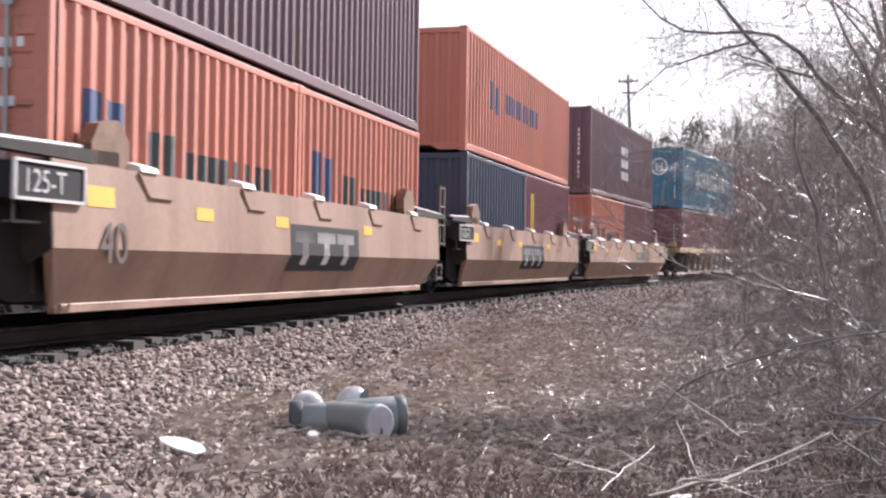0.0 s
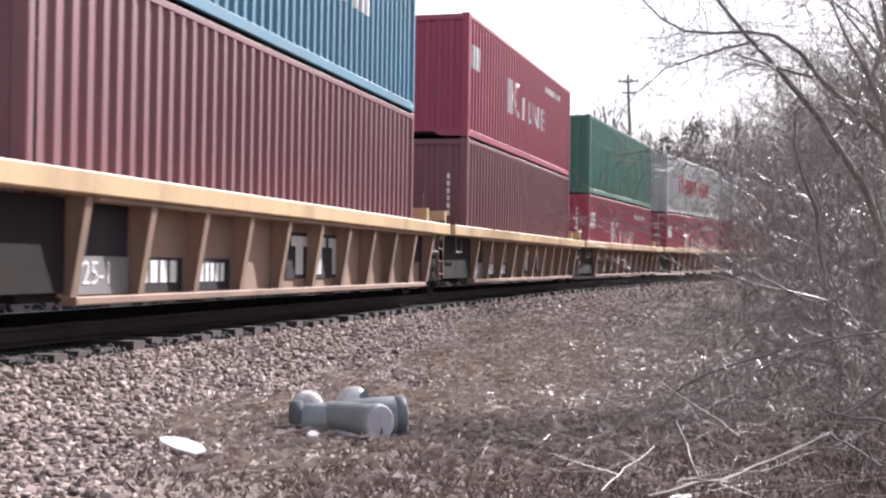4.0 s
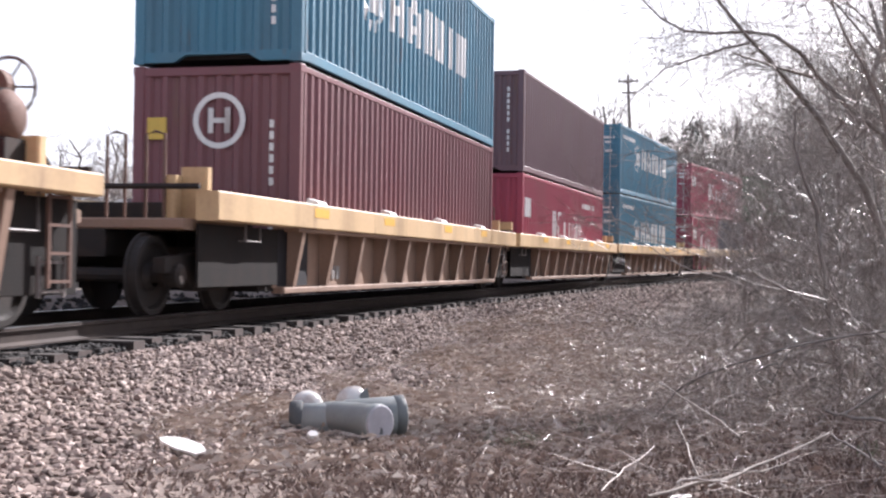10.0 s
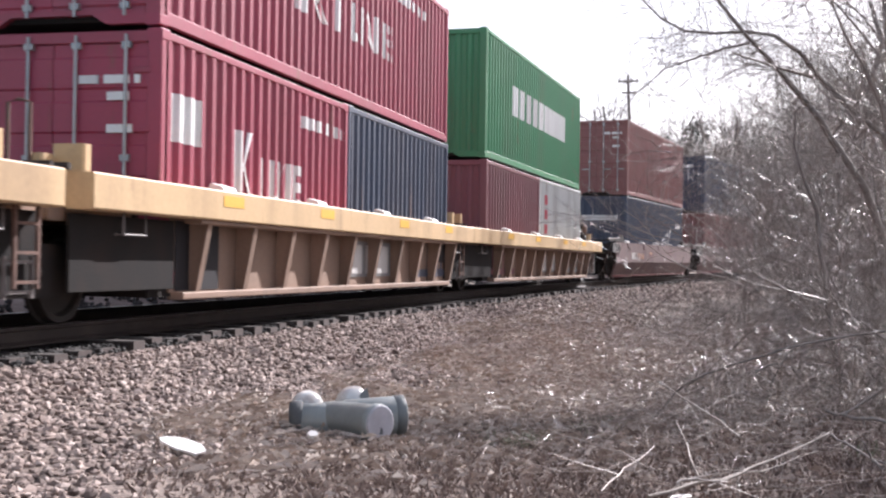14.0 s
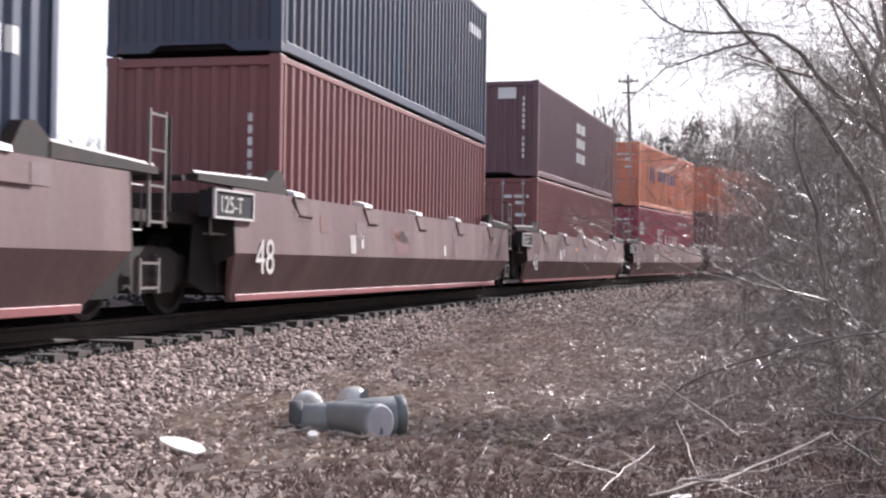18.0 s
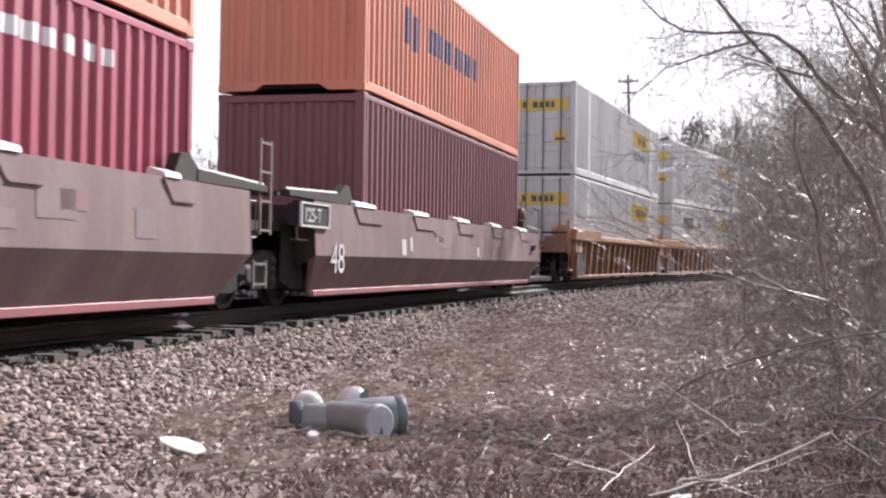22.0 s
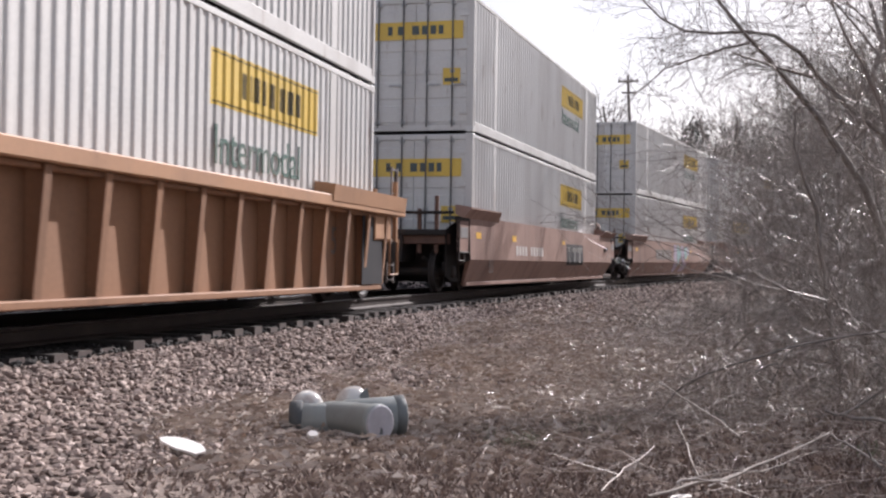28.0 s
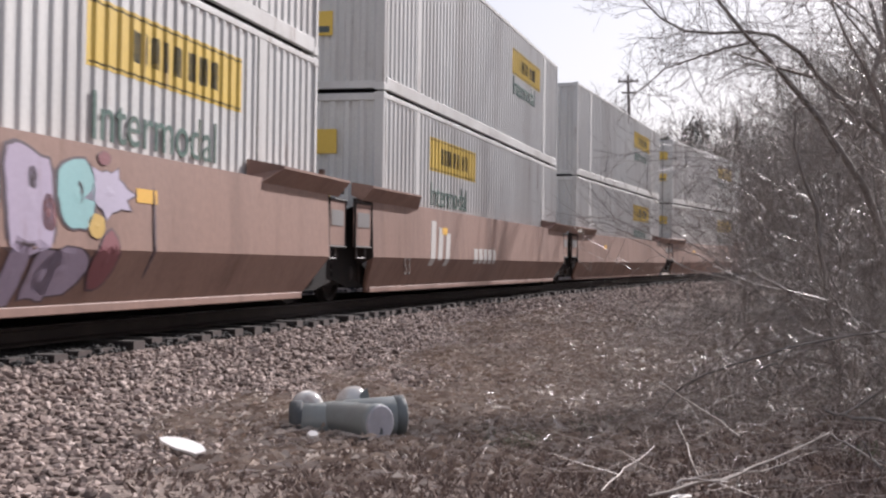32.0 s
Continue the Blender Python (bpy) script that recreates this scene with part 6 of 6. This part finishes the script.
for x, y, k in _spots:
    if across(x, y) < 3.4:
        continue
    m = pose(x, y, ground_z(x, y), 0, 0, float(_rs.uniform(0, 360))) @ Matrix.Scale(float(_rs.uniform(0.75, 1.2)) * k, 4)
    if _n < 4:
        SHRUBS[_n].matrix_basis = m
    else:
        copy_thing(SHRUBS[_n % 4], m)
    _n += 1


def plant(kinds, x, y, tall):
    """Sets a copy of a one-metre-high plant at a height; the first copies take the originals."""
    m = pose(x, y, ground_z(x, y), 0, 0, float(_rs.uniform(0, 360))) @ Matrix.Scale(float(tall), 4)
    kinds[0] += 1
    if kinds[0] < len(kinds):
        kinds[kinds[0]].matrix_basis = m
        kinds[kinds[0]]["tall"] = float(tall)
    else:
        src = kinds[1 + kinds[0] % (len(kinds) - 1)]
        copy_thing(src, m @ Matrix.Scale(1 / src["tall"], 4))


def sapling(seed):
    """A one-metre-high clump of three thin leafless saplings."""
    rnd = np.random.default_rng(seed)
    e = new("bare_sapling")
    for i in range(3):
        tw = Twigs()
        a = rnd.uniform(0, 6.28)
        grow(tw, rnd, (rnd.normal(0, 0.08), rnd.normal(0, 0.08), -0.03), (math.cos(a) * 0.22, math.sin(a) * 0.22, 1.0), rnd.uniform(0.7, 1.0), 0.0052, 3, 0.0, 0.15, (3, 5), 3, 0.0008)
        put("stem", tw.mesh("stem"), M_BRANCH, e)
    tagged(e, "clump of thin leafless saplings in the brush", "sapling", "saplings in the brush")
    return e


# the thicket that hides the far part of the line
SAPLINGS = [0] + [sapling(210 + i) for i in range(5)]
_k = 0
while _k < 84:
    x, y = spot(22, 60, 0.226, 0.40)
    if across(x, y) < 3.6:
        continue
    tall = float(np.interp(x / y, [0.222, 0.235, 0.255, 0.28, 0.31, 0.36], [0.8, 1.9, 3.0, 4.0, 5.0, 5.8])) * y / 36.0 + 0.6
    plant(SAPLINGS, x, y, tall * float(_rs.uniform(0.65, 1.1)))
    _k += 1

# tall woods behind the brush and far behind the train
TREES = [0] + [bare_tree(40 + i, 1.0, r, 4) for i, r in enumerate([0.0105, 0.011, 0.0105])]
# The last six, rooted right of the view, are added to shade the foreground.
for x, y, tall in ((12.7, 36.5, 14.0), (17.5, 45.0, 24.0), (15.0, 34.0, 7.7), (22.0, 50.0, 22.0), (5.7, 10.2, 5.5), (6.6, 11.8, 6.5), (7.6, 13.4, 7.0), (7.2, 10.4, 7.0), (8.6, 12.0, 8.0), (6.0, 13.0, 5.5)):
    plant(TREES, x, y, tall)
for i in range(9):
    x, y = spot(18, 36, 0.325, 0.43)
    plant(TREES, x, y, _rs.uniform(5, 10))
for i in range(8):
    x, y = spot(48, 75, 0.335, 0.45)
    if across(x, y) > 6:
        plant(TREES, x, y, _rs.uniform(9, 17))
FAR = [0] + [bare_tree(50 + i, 1.0, 0.019, 3) for i in range(4)]
for i in range(150):
    y = float(_rs.uniform(130, 190))
    u = float(_rs.uniform(0.108, 0.34))
    top = float(np.interp(u, [0.108, 0.125, 0.145, 0.165, 0.20, 0.25, 0.34], [0.128, 0.145, 0.132, 0.122, 0.132, 0.138, 0.15]))
    plant(FAR, u * y, y, (top * y + 1.3) * float(_rs.uniform(0.55, 1.0)))
for i in range(34):
    x, y = spot(120, 180, -0.42, 0.10)
    plant(FAR, x, y, _rs.uniform(9, 16))
for i in range(44):
    x, y = spot(105, 150, -0.37, -0.12)
    plant(FAR, x, y, _rs.uniform(0.07, 0.125) * y + 1.0)
plant(FAR, -38.0, 95.0, 20.0)

# Needles greyed and lightened; distance haze is put into the colour.
M_NEEDLE = island_mat("haze_lightened_needles", [(0.07, 0.08, 0.066), (0.10, 0.115, 0.095), (0.15, 0.165, 0.135)], 0.6)


def evergreen(seed, height):
    rnd = np.random.default_rng(seed)
    e = new("evergreen_tree")
    tw = Twigs()
    tw.stick([(0, 0, -0.3), (0, 0, height * 0.5), (0, 0, height)], 0.2, 0.03, 6)
    put("trunk", tw.mesh("trunk"), M_BARK, e)
    vs, fs = [], []
    for k in range(1500):
        t = rnd.uniform(0.12, 1.0)
        rad = (1.02 - t) ** 0.6 * height * 0.36 * rnd.uniform(0.3, 1.0) * (0.75 + 0.35 * math.sin(t * 17 + seed) + 0.2 * math.sin(3 * rnd.uniform(0, 6.28)))
        a = rnd.uniform(0, 6.28)
        c = np.array([rad * math.cos(a), rad * math.sin(a), t * height - rad * 0.2])
        n = len(vs)
        for q in range(4):
            vs.append(tuple(c + rnd.normal(0, 0.20, 3) * np.array([1, 1, 0.55])))
        fs += [(n, n + 1, n + 2), (n, n + 2, n + 3), (n + 1, n + 2, n + 3)]
    me = bpy.data.meshes.new("crown")
    me.from_pydata(vs, [], fs)
    put("crown", me, M_NEEDLE, e)
    tagged(e, "dark evergreen tree in the distant woods", "tree", "distant evergreens")
    return e


EV = [evergreen(3, 19.5), evergreen(4, 20.0)]
for i, (x, y, k) in enumerate([(28.0, 155.0, 0.86), (32.6, 158.0, 0.95), (34.6, 162.0, 0.9), (30.2, 168.0, 0.78), (36.8, 165.0, 0.86), (39.0, 165.0, 0.9), (41.2, 168.0, 0.84), (43.6, 170.0, 0.8), (26.2, 166.0, 0.66), (46.0, 170.0, 0.85), (29.2, 172.0, 0.72)]):
    m = pose(x, y, ground_z(x, y), 0, 0, 57 * i) @ Matrix.Scale(k, 4)
    if i < 2:
        EV[i].matrix_basis = m
    else:
        copy_thing(EV[i % 2], m)


# the large leaning tree at the edge of the brush
def limb(tw, pts, r0, r1, rnd, kids, size, depth=2):
    tw.stick(pts, r0, r1, 7)
    p = np.array(pts, float)
    for _ in range(kids):
        t = rnd.uniform(0.10, 1.0) * (len(p) - 1)
        i = min(int(t), len(p) - 2)
        q = p[i] + (p[i + 1] - p[i]) * (t - i)
        d = (p[i + 1] - p[i]) / np.linalg.norm(p[i + 1] - p[i]) * 0.6 + rnd.normal(0, 0.75, 3)
        grow(tw, rnd, q, d, size * rnd.uniform(0.7, 1.7), max(0.005, 0.2 * (r0 + (r1 - r0) * t / (len(p) - 1))), depth, 0.0, 0.16, (2, 4), 3, 0.0021)


def leaning_tree():
    e = new("leaning_tree")
    rnd = np.random.default_rng(77)
    tw = Twigs()
    tw.stick([(5.55, 13.6, -1.1), (5.45, 13.8, 0.2), (5.15, 14, 1.2), (4.99, 14, 1.75)], 0.085, 0.05, 8)
    put("trunk", tw.mesh("trunk"), M_BARK, e)
    limbs = [
        ([(5.15, 14, 1.2), (4.99, 14, 1.75), (4.67, 14, 2.01), (4.32, 14, 2.36), (4.08, 14, 2.7), (3.79, 14, 2.91), (3.47, 14, 2.96), (3.11, 14, 2.95), (2.78, 14, 2.99), (2.53, 14, 3.13), (2.32, 14, 3.35)], 0.036, 0.009, 74, 0.5),
        ([(5.0, 14.2, 0.6), (4.78, 14.1, 1.18), (4.41, 14, 1.7), (4.27, 14, 1.95), (4.10, 14, 2.17), (3.89, 14, 2.43), (3.68, 14, 2.69), (3.47, 14, 2.92), (3.33, 14, 3.11), (3.16, 14, 3.33), (2.9, 14, 3.7)], 0.046, 0.014, 58, 0.6),
        ([(4.2, 14, 2.43), (3.82, 13.9, 2.52), (3.25, 13.7, 2.67)], 0.022, 0.008, 26, 0.5),
        ([(3.50, 14, 2.83), (3.17, 13.8, 2.74), (2.88, 13.7, 2.64), (2.47, 13.6, 2.50), (2.14, 13.5, 2.22)], 0.017, 0.005, 34, 0.32),
        ([(5.15, 14, 1.2), (4.96, 14, 2.1), (4.76, 14, 2.57), (4.58, 14, 2.9), (4.4, 14, 3.4)], 0.03, 0.01, 44, 0.7),
        ([(5.15, 14, 1.2), (5.08, 14, 2.0), (5.05, 14, 3.0), (5.0, 14, 4.2)], 0.036, 0.02, 44, 0.8),
        ([(4.20, 13.2, -1.0), (4.01, 13.0, -0.43), (3.92, 13.0, 0.52), (3.90, 13.0, 0.89), (3.78, 13.0, 1.2), (3.69, 13.0, 1.57), (3.72, 13.0, 1.91)], 0.035, 0.012, 26, 0.6),
    ]
    for pts, r0, r1, kids, size in limbs:
        tw = Twigs()
        limb(tw, pts, r0, r1, rnd, kids, size)
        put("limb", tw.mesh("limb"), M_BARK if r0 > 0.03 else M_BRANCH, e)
    tagged(e, "leafless tree with long limbs leaning over the brush", "tree")


leaning_tree()


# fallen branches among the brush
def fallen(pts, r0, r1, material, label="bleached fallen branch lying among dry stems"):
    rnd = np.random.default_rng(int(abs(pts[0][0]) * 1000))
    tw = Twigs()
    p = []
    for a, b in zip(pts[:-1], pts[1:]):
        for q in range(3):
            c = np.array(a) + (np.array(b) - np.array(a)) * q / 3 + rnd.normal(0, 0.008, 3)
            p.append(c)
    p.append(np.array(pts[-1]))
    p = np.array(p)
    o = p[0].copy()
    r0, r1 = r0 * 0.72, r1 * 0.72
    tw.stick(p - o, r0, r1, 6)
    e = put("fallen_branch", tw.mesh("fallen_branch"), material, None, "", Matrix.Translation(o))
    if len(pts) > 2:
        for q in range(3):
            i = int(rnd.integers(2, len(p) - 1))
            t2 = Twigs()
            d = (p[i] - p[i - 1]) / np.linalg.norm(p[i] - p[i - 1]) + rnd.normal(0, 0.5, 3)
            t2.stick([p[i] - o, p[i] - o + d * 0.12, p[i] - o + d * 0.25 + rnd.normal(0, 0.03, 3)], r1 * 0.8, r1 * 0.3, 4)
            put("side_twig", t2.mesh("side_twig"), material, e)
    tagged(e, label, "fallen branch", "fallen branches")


DK = "dark bare branch arching over the dry brush"
fallen([(2.54, 8.30, -0.81), (1.89, 7.40, -0.83), (1.49, 6.90, -0.85), (1.01, 6.40, -0.85)], 0.0090, 0.0137, M_TWIG, "long bleached grey branch propped on the brush")
fallen([(2.53, 8.30, -0.81), (2.52, 7.80, -0.84), (2.48, 7.20, -0.86)], 0.009, 0.012, M_BARK, DK)
fallen([(2.29, 7.80, -0.85), (1.80, 7.20, -0.86), (1.38, 6.70, -0.86)], 0.0060, 0.0086, M_TWIG)
fallen([(1.21, 6.75, -0.84), (1.33, 6.77, -0.83), (1.46, 6.75, -0.84)], 0.0120, 0.0086, M_DRY, "short bleached piece of split wood")
fallen([(0.62, 9.00, -0.92), (0.73, 8.90, -0.83), (1.01, 8.10, -0.84), (1.21, 7.30, -0.86)], 0.0060, 0.0079, M_DRY)
fallen([(1.35, 8.20, -0.84), (1.05, 7.40, -0.86), (0.80, 6.60, -0.85)], 0.0060, 0.0065, M_DRY)
fallen([(1.63, 8.90, -0.78), (1.56, 8.20, -0.86), (1.45, 7.30, -0.90)], 0.0053, 0.0065, M_DRY)
fallen([(1.49, 10.40, -0.48), (1.76, 9.70, -0.64), (1.89, 9.00, -0.74), (1.96, 8.40, -0.83)], 0.0060, 0.0101, M_DRY)
fallen([(1.93, 12.20, -0.23), (2.31, 11.60, -0.38), (2.53, 11.10, -0.51), (2.75, 10.40, -0.70)], 0.0060, 0.0101, M_DRY)
fallen([(2.09, 11.80, -0.44), (2.20, 11.60, -0.47), (2.31, 11.50, -0.47)], 0.0060, 0.0050, M_DRY)
fallen([(2.18, 10.60, -0.67), (2.42, 10.20, -0.73), (2.71, 9.70, -0.80)], 0.0060, 0.0058, M_DRY)
fallen([(1.92, 9.40, -0.76), (2.12, 9.60, -0.71), (2.33, 9.90, -0.68)], 0.0060, 0.0050, M_DRY)
fallen([(1.95, 10.80, -0.58), (2.15, 10.60, -0.63), (2.46, 10.50, -0.64)], 0.0045, 0.0043, M_TWIG)
fallen([(2.93, 12.00, -0.43), (3.29, 12.00, -0.39), (3.56, 12.10, -0.38)], 0.0053, 0.0043, M_DRY)
fallen([(2.86, 10.20, -0.35), (2.69, 10.10, -0.46), (2.46, 10.00, -0.54)], 0.010, 0.012, M_BARK, DK)
fallen([(2.65, 8.80, -0.72), (2.82, 8.70, -0.75), (3.01, 8.60, -0.78)], 0.016, 0.020, M_BARK, DK)
fallen([(1.52, 6.70, -0.86), (1.82, 6.70, -0.88), (2.15, 6.60, -0.91)], 0.0045, 0.0050, M_TWIG)
fallen([(2.39, 10.60, -0.48), (3.02, 10.60, -0.42), (3.59, 10.60, -0.44)], 0.0037, 0.0036, M_DRY)
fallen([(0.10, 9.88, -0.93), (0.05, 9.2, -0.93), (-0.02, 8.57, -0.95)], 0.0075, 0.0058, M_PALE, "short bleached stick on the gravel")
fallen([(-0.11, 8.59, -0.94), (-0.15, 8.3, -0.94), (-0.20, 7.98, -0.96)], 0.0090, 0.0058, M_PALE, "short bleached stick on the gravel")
fallen([(-0.32, 12.74, -0.93), (0.04, 11.71, -0.93), (0.31, 11.75, -0.95)], 0.012, 0.008, M_BARK, "dark twig lying on leaf litter")
fallen([(3.53, 10.0, -0.24), (2.82, 10.0, -0.31), (2.38, 10.0, -0.45), (2.06, 10.0, -0.53), (1.80, 10.0, -0.69), (1.55, 10.0, -0.98)], 0.018, 0.009, M_BARK, DK)


def scatter_sticks():
    """Dry stems, twigs and briars over the verge: most lie low, some stand or arch."""
    rnd = np.random.default_rng(21)
    low, tall = Twigs(), Twigs()
    for i in range(7600):
        y = 6.0 + rnd.gamma(2.0, 4.2)
        u = rnd.beta(2.2, 1.5) * 0.44
        x = y * u
        o = float(across(x, y))
        if o < 3.3 or y > 34:
            continue
        if (o < 4.6 and rnd.random() < 0.75) or (y < 9.8 and rnd.random() < 0.82):
            continue
        z = ground_z(x, y)
        a = rnd.uniform(0, 6.28)
        ln = rnd.uniform(0.12, 0.75)
        up = rnd.uniform(-0.05, 0.35)
        d = np.array([math.cos(a), math.sin(a), up])
        p = np.array([x, y, z + 0.02 + rnd.exponential(0.10) * min(1.0, u / 0.2)])
        q = p + d * ln * 0.5 + rnd.normal(0, 0.03, 3)
        low.stick([p, q, p + d * ln + np.array([0, 0, -0.1 * ln])], 0.0030 * rnd.uniform(0.5, 1.3) * min(1.0, y / 9.0), 0.0012)
    for i in range(2700):
        y = 8.0 + rnd.gamma(2.2, 5.0)
        u = 0.06 + rnd.beta(2.2, 1.3) * 0.38
        x = y * u
        if float(across(x, y)) < 4.0 or y > 40:
            continue
        z = ground_z(x, y)
        h = rnd.uniform(0.12, 0.7) * min(1.0, 0.3 + u * 2.4)
        a = rnd.uniform(0, 6.28)
        b = rnd.uniform(0.1, 0.8) * h
        p = np.array([x, y, z - 0.02])
        tip = p + np.array([math.cos(a) * b, math.sin(a) * b, h])
        mid = (p + tip) / 2 + np.array([0, 0, 0.12 * h])
        tall.stick([p, mid, tip, tip + np.array([math.cos(a) * b * 0.5, math.sin(a) * b * 0.5, -0.1 * h])], 0.005 * rnd.uniform(0.6, 1.3) * 0.7, 0.0015)
    tagged(put("dry_twigs", low.mesh("dry_twigs"), M_STEM), "brown and bleached twigs littering the verge", "dry twigs", kind="stuff")
    tagged(put("dry_weeds", tall.mesh("dry_weeds"), M_STEM), "thin standing and arching dead weed stems", "dry weeds", kind="stuff")


scatter_sticks()


def scatter_leaves():
    rnd = np.random.default_rng(31)
    vs, fs = [], []
    for i in range(60000):
        y = 6.0 + rnd.gamma(1.7, 3.6)
        x = y * rnd.uniform(-0.16 if y > 10 else -0.26, 0.42)
        o = float(across(x, y))
        if o < 3.0 or y > 26 or (o < 4.2 and rnd.random() < 0.6):
            continue
        z = ground_z(x, y) + 0.008
        a, s = rnd.uniform(0, 6.28), rnd.uniform(0.004, 0.011)
        c, d = math.cos(a) * s, math.sin(a) * s
        h = rnd.uniform(0, 0.025, 4)
        n = len(vs)
        wide = 0.5
        if rnd.random() < 0.78:
            wide, c, d = 0.05, c * 2.6, d * 2.6
            h[2] += rnd.uniform(0, 0.06)
        vs += [(x - c, y - d, z + h[0]), (x + d * wide, y - c * wide, z + h[1]), (x + c, y + d, z + h[2]), (x - d * wide, y + c * wide, z + h[3])]
        fs += [(n, n + 1, n + 2), (n, n + 2, n + 3)]
    me = bpy.data.meshes.new("leaf_litter")
    me.from_pydata(vs, [], fs)
    tagged(put("leaf_litter", me, M_LEAF), "dead brown leaves scattered over the soil", "leaf litter", kind="stuff")


scatter_leaves()
M_STRAW = island_mat("pale_straw", [(0.23, 0.175, 0.14), (0.375, 0.30, 0.25), (0.48, 0.415, 0.36), (0.62, 0.55, 0.49)], 0.45)


def scatter_straw():
    """Flattened dead grass between the ballast's foot and the brush."""
    rnd = np.random.default_rng(91)
    vs, fs = [], []
    for i in range(70000):
        y = 7.0 + rnd.gamma(2.2, 5.0)
        x = y * rnd.uniform(-0.10 if y > 11 else -0.24, 0.30)
        o = float(across(x, y))
        if o < (2.7 if y < 20 else 2.1) or o > 7.5 or y > 55 or rnd.random() > 1.3 - 0.14 * o:
            continue
        z = ground_z(x, y) + 0.012 + rnd.exponential(0.012)
        a, ln = rnd.uniform(0, 6.28), rnd.uniform(0.05, 0.22)
        c, d = math.cos(a) * ln, math.sin(a) * ln
        wd = 0.0024 * (0.5 + y / 9.0)
        n = len(vs)
        h = rnd.uniform(0, 0.05)
        vs += [(x - d / ln * wd, y + c / ln * wd, z), (x + d / ln * wd, y - c / ln * wd, z), (x + c * 0.6, y + d * 0.6, z + h + 0.004), (x + c, y + d, z + h * 0.6)]
        fs += [(n, n + 1, n + 2), (n, n + 2, n + 3)]
    me = bpy.data.meshes.new("dry_straw")
    me.from_pydata(vs, [], fs)
    tagged(put("dry_straw", me, M_STRAW), "flattened pale dead grass beside the ballast", "dry grass", kind="stuff")


scatter_straw()


def scatter_briars():
    """Long pale arching canes that lean over the verge and into the brush."""
    rnd = np.random.default_rng(45)
    tw = Twigs()
    for i in range(620):
        y = 8.5 + rnd.gamma(2.0, 4.0)
        u = 0.10 + rnd.beta(2.0, 1.4) * 0.27
        x = y * u
        if float(across(x, y)) < 4.0 or y > 30:
            continue
        ln = rnd.uniform(0.5, 1.5) * min(1.0, 0.35 + u * 2.4)
        a = rnd.uniform(0, 6.28)
        up = rnd.uniform(0.2, 1.1)
        p, d = np.array([x, y, ground_z(x, y) - 0.02]), np.array([math.cos(a), math.sin(a), up])
        pts = [p]
        for k in range(6):
            d = d / np.linalg.norm(d) + np.array([0, 0, -0.24]) + rnd.normal(0, 0.07, 3)
            q = pts[-1] + d / np.linalg.norm(d) * ln / 6
            q[2] = max(q[2], ground_z(q[0], q[1]) + 0.015)
            pts.append(q)
        tw.stick(pts, 0.0032 * rnd.uniform(0.7, 1.3) * max(0.75, y / 14), 0.002, 4)
        for k in range(int(rnd.integers(0, 4))):
            j = int(rnd.integers(2, 6))
            e = rnd.normal(0, 1, 3) * np.array([1, 1, 0.5])
            tw.stick([pts[j], pts[j] + e * 0.08, pts[j] + e * 0.15 + np.array([0, 0, 0.02])], 0.0025 * max(0.75, y / 14), 0.001)
    tagged(put("briar_canes", tw.mesh("briar_canes"), M_STEM), "long bleached briar canes arching over the verge", "briars", kind="stuff")


scatter_briars()
M_GRASS = island_mat("fresh_grass", [(0.05, 0.09, 0.03), (0.09, 0.13, 0.05), (0.14, 0.16, 0.08)], 0.6)


def grass_tuft(x, y, seed, n, wide):
    """A small clump of new grass; each clump is one plant."""
    rnd = np.random.default_rng(seed)
    tw = Twigs()
    for i in range(n):
        p = np.array([rnd.normal(0, wide), rnd.normal(0, wide), -0.01])
        a, h = rnd.uniform(0, 6.28), rnd.uniform(0.04, 0.13)
        b = h * rnd.uniform(0.2, 0.9)
        tw.stick([p, p + np.array([math.cos(a) * b * 0.4, math.sin(a) * b * 0.4, h * 0.7]), p + np.array([math.cos(a) * b, math.sin(a) * b, h])], 0.003, 0.0008)
    tagged(put("grass_tuft", tw.mesh("grass_tuft"), M_GRASS, None, "", pose(x, y, ground_z(x, y))), "small tuft of fresh green grass in leaf litter", "grass", "grass tufts")


for i, (x, y, n, wide) in enumerate([(0.50, 9.1, 60, 0.10), (0.62, 9.4, 40, 0.09), (0.36, 9.6, 30, 0.08), (1.30, 10.4, 30, 0.10), (2.30, 10.6, 45, 0.10), (1.10, 9.9, 25, 0.09), (2.75, 8.3, 30, 0.08)]):
    grass_tuft(x, y, 60 + i, n, wide)
litter("plastic_scrap", "pale plastic scrap lying in the brush", 1.21, 6.60, 0.15, 0.08, 20, M_PALE, 0.01, 3)

# utility pole far behind the train
def utility_pole(x, y, top, lean=0.0):
    e = new("utility_pole")
    z = ground_z(x, y)
    e.matrix_basis = pose(x, y, z)
    h = top - z
    put("pole", Geo().tube([(0, 0, -0.5), (0, 0, h)], [0.15, 0.10], 10), M_BARK, e)
    put("crossarm", Geo().box(-0.75, 0.75, -0.06, 0.06, h - 0.55, h - 0.42), M_BARK, e)
    put("crossarm", Geo().box(-0.5, 0.5, -0.06, 0.06, h - 1.35, h - 1.23), M_BARK, e)
    for xx in (-0.65, -0.25, 0.25, 0.65):
        put("insulator", Geo().lathe([(0, 0.04), (0.08, 0.06), (0.16, 0.03)], 8, "z", (xx, 0, h - 0.42)), M_BARK, e)
    tagged(e, "dark wooden utility pole with two crossarms", "utility pole")


utility_pole(13.7, 90.0, 14.5)


# ---- motion of the train ----
def motions():
    for thing, s, o, z in MOVERS:
        walk(thing, [(t, on_track(s - gone(t), o, z)) for t in [1.0 * k for k in range(33)]])


motions()
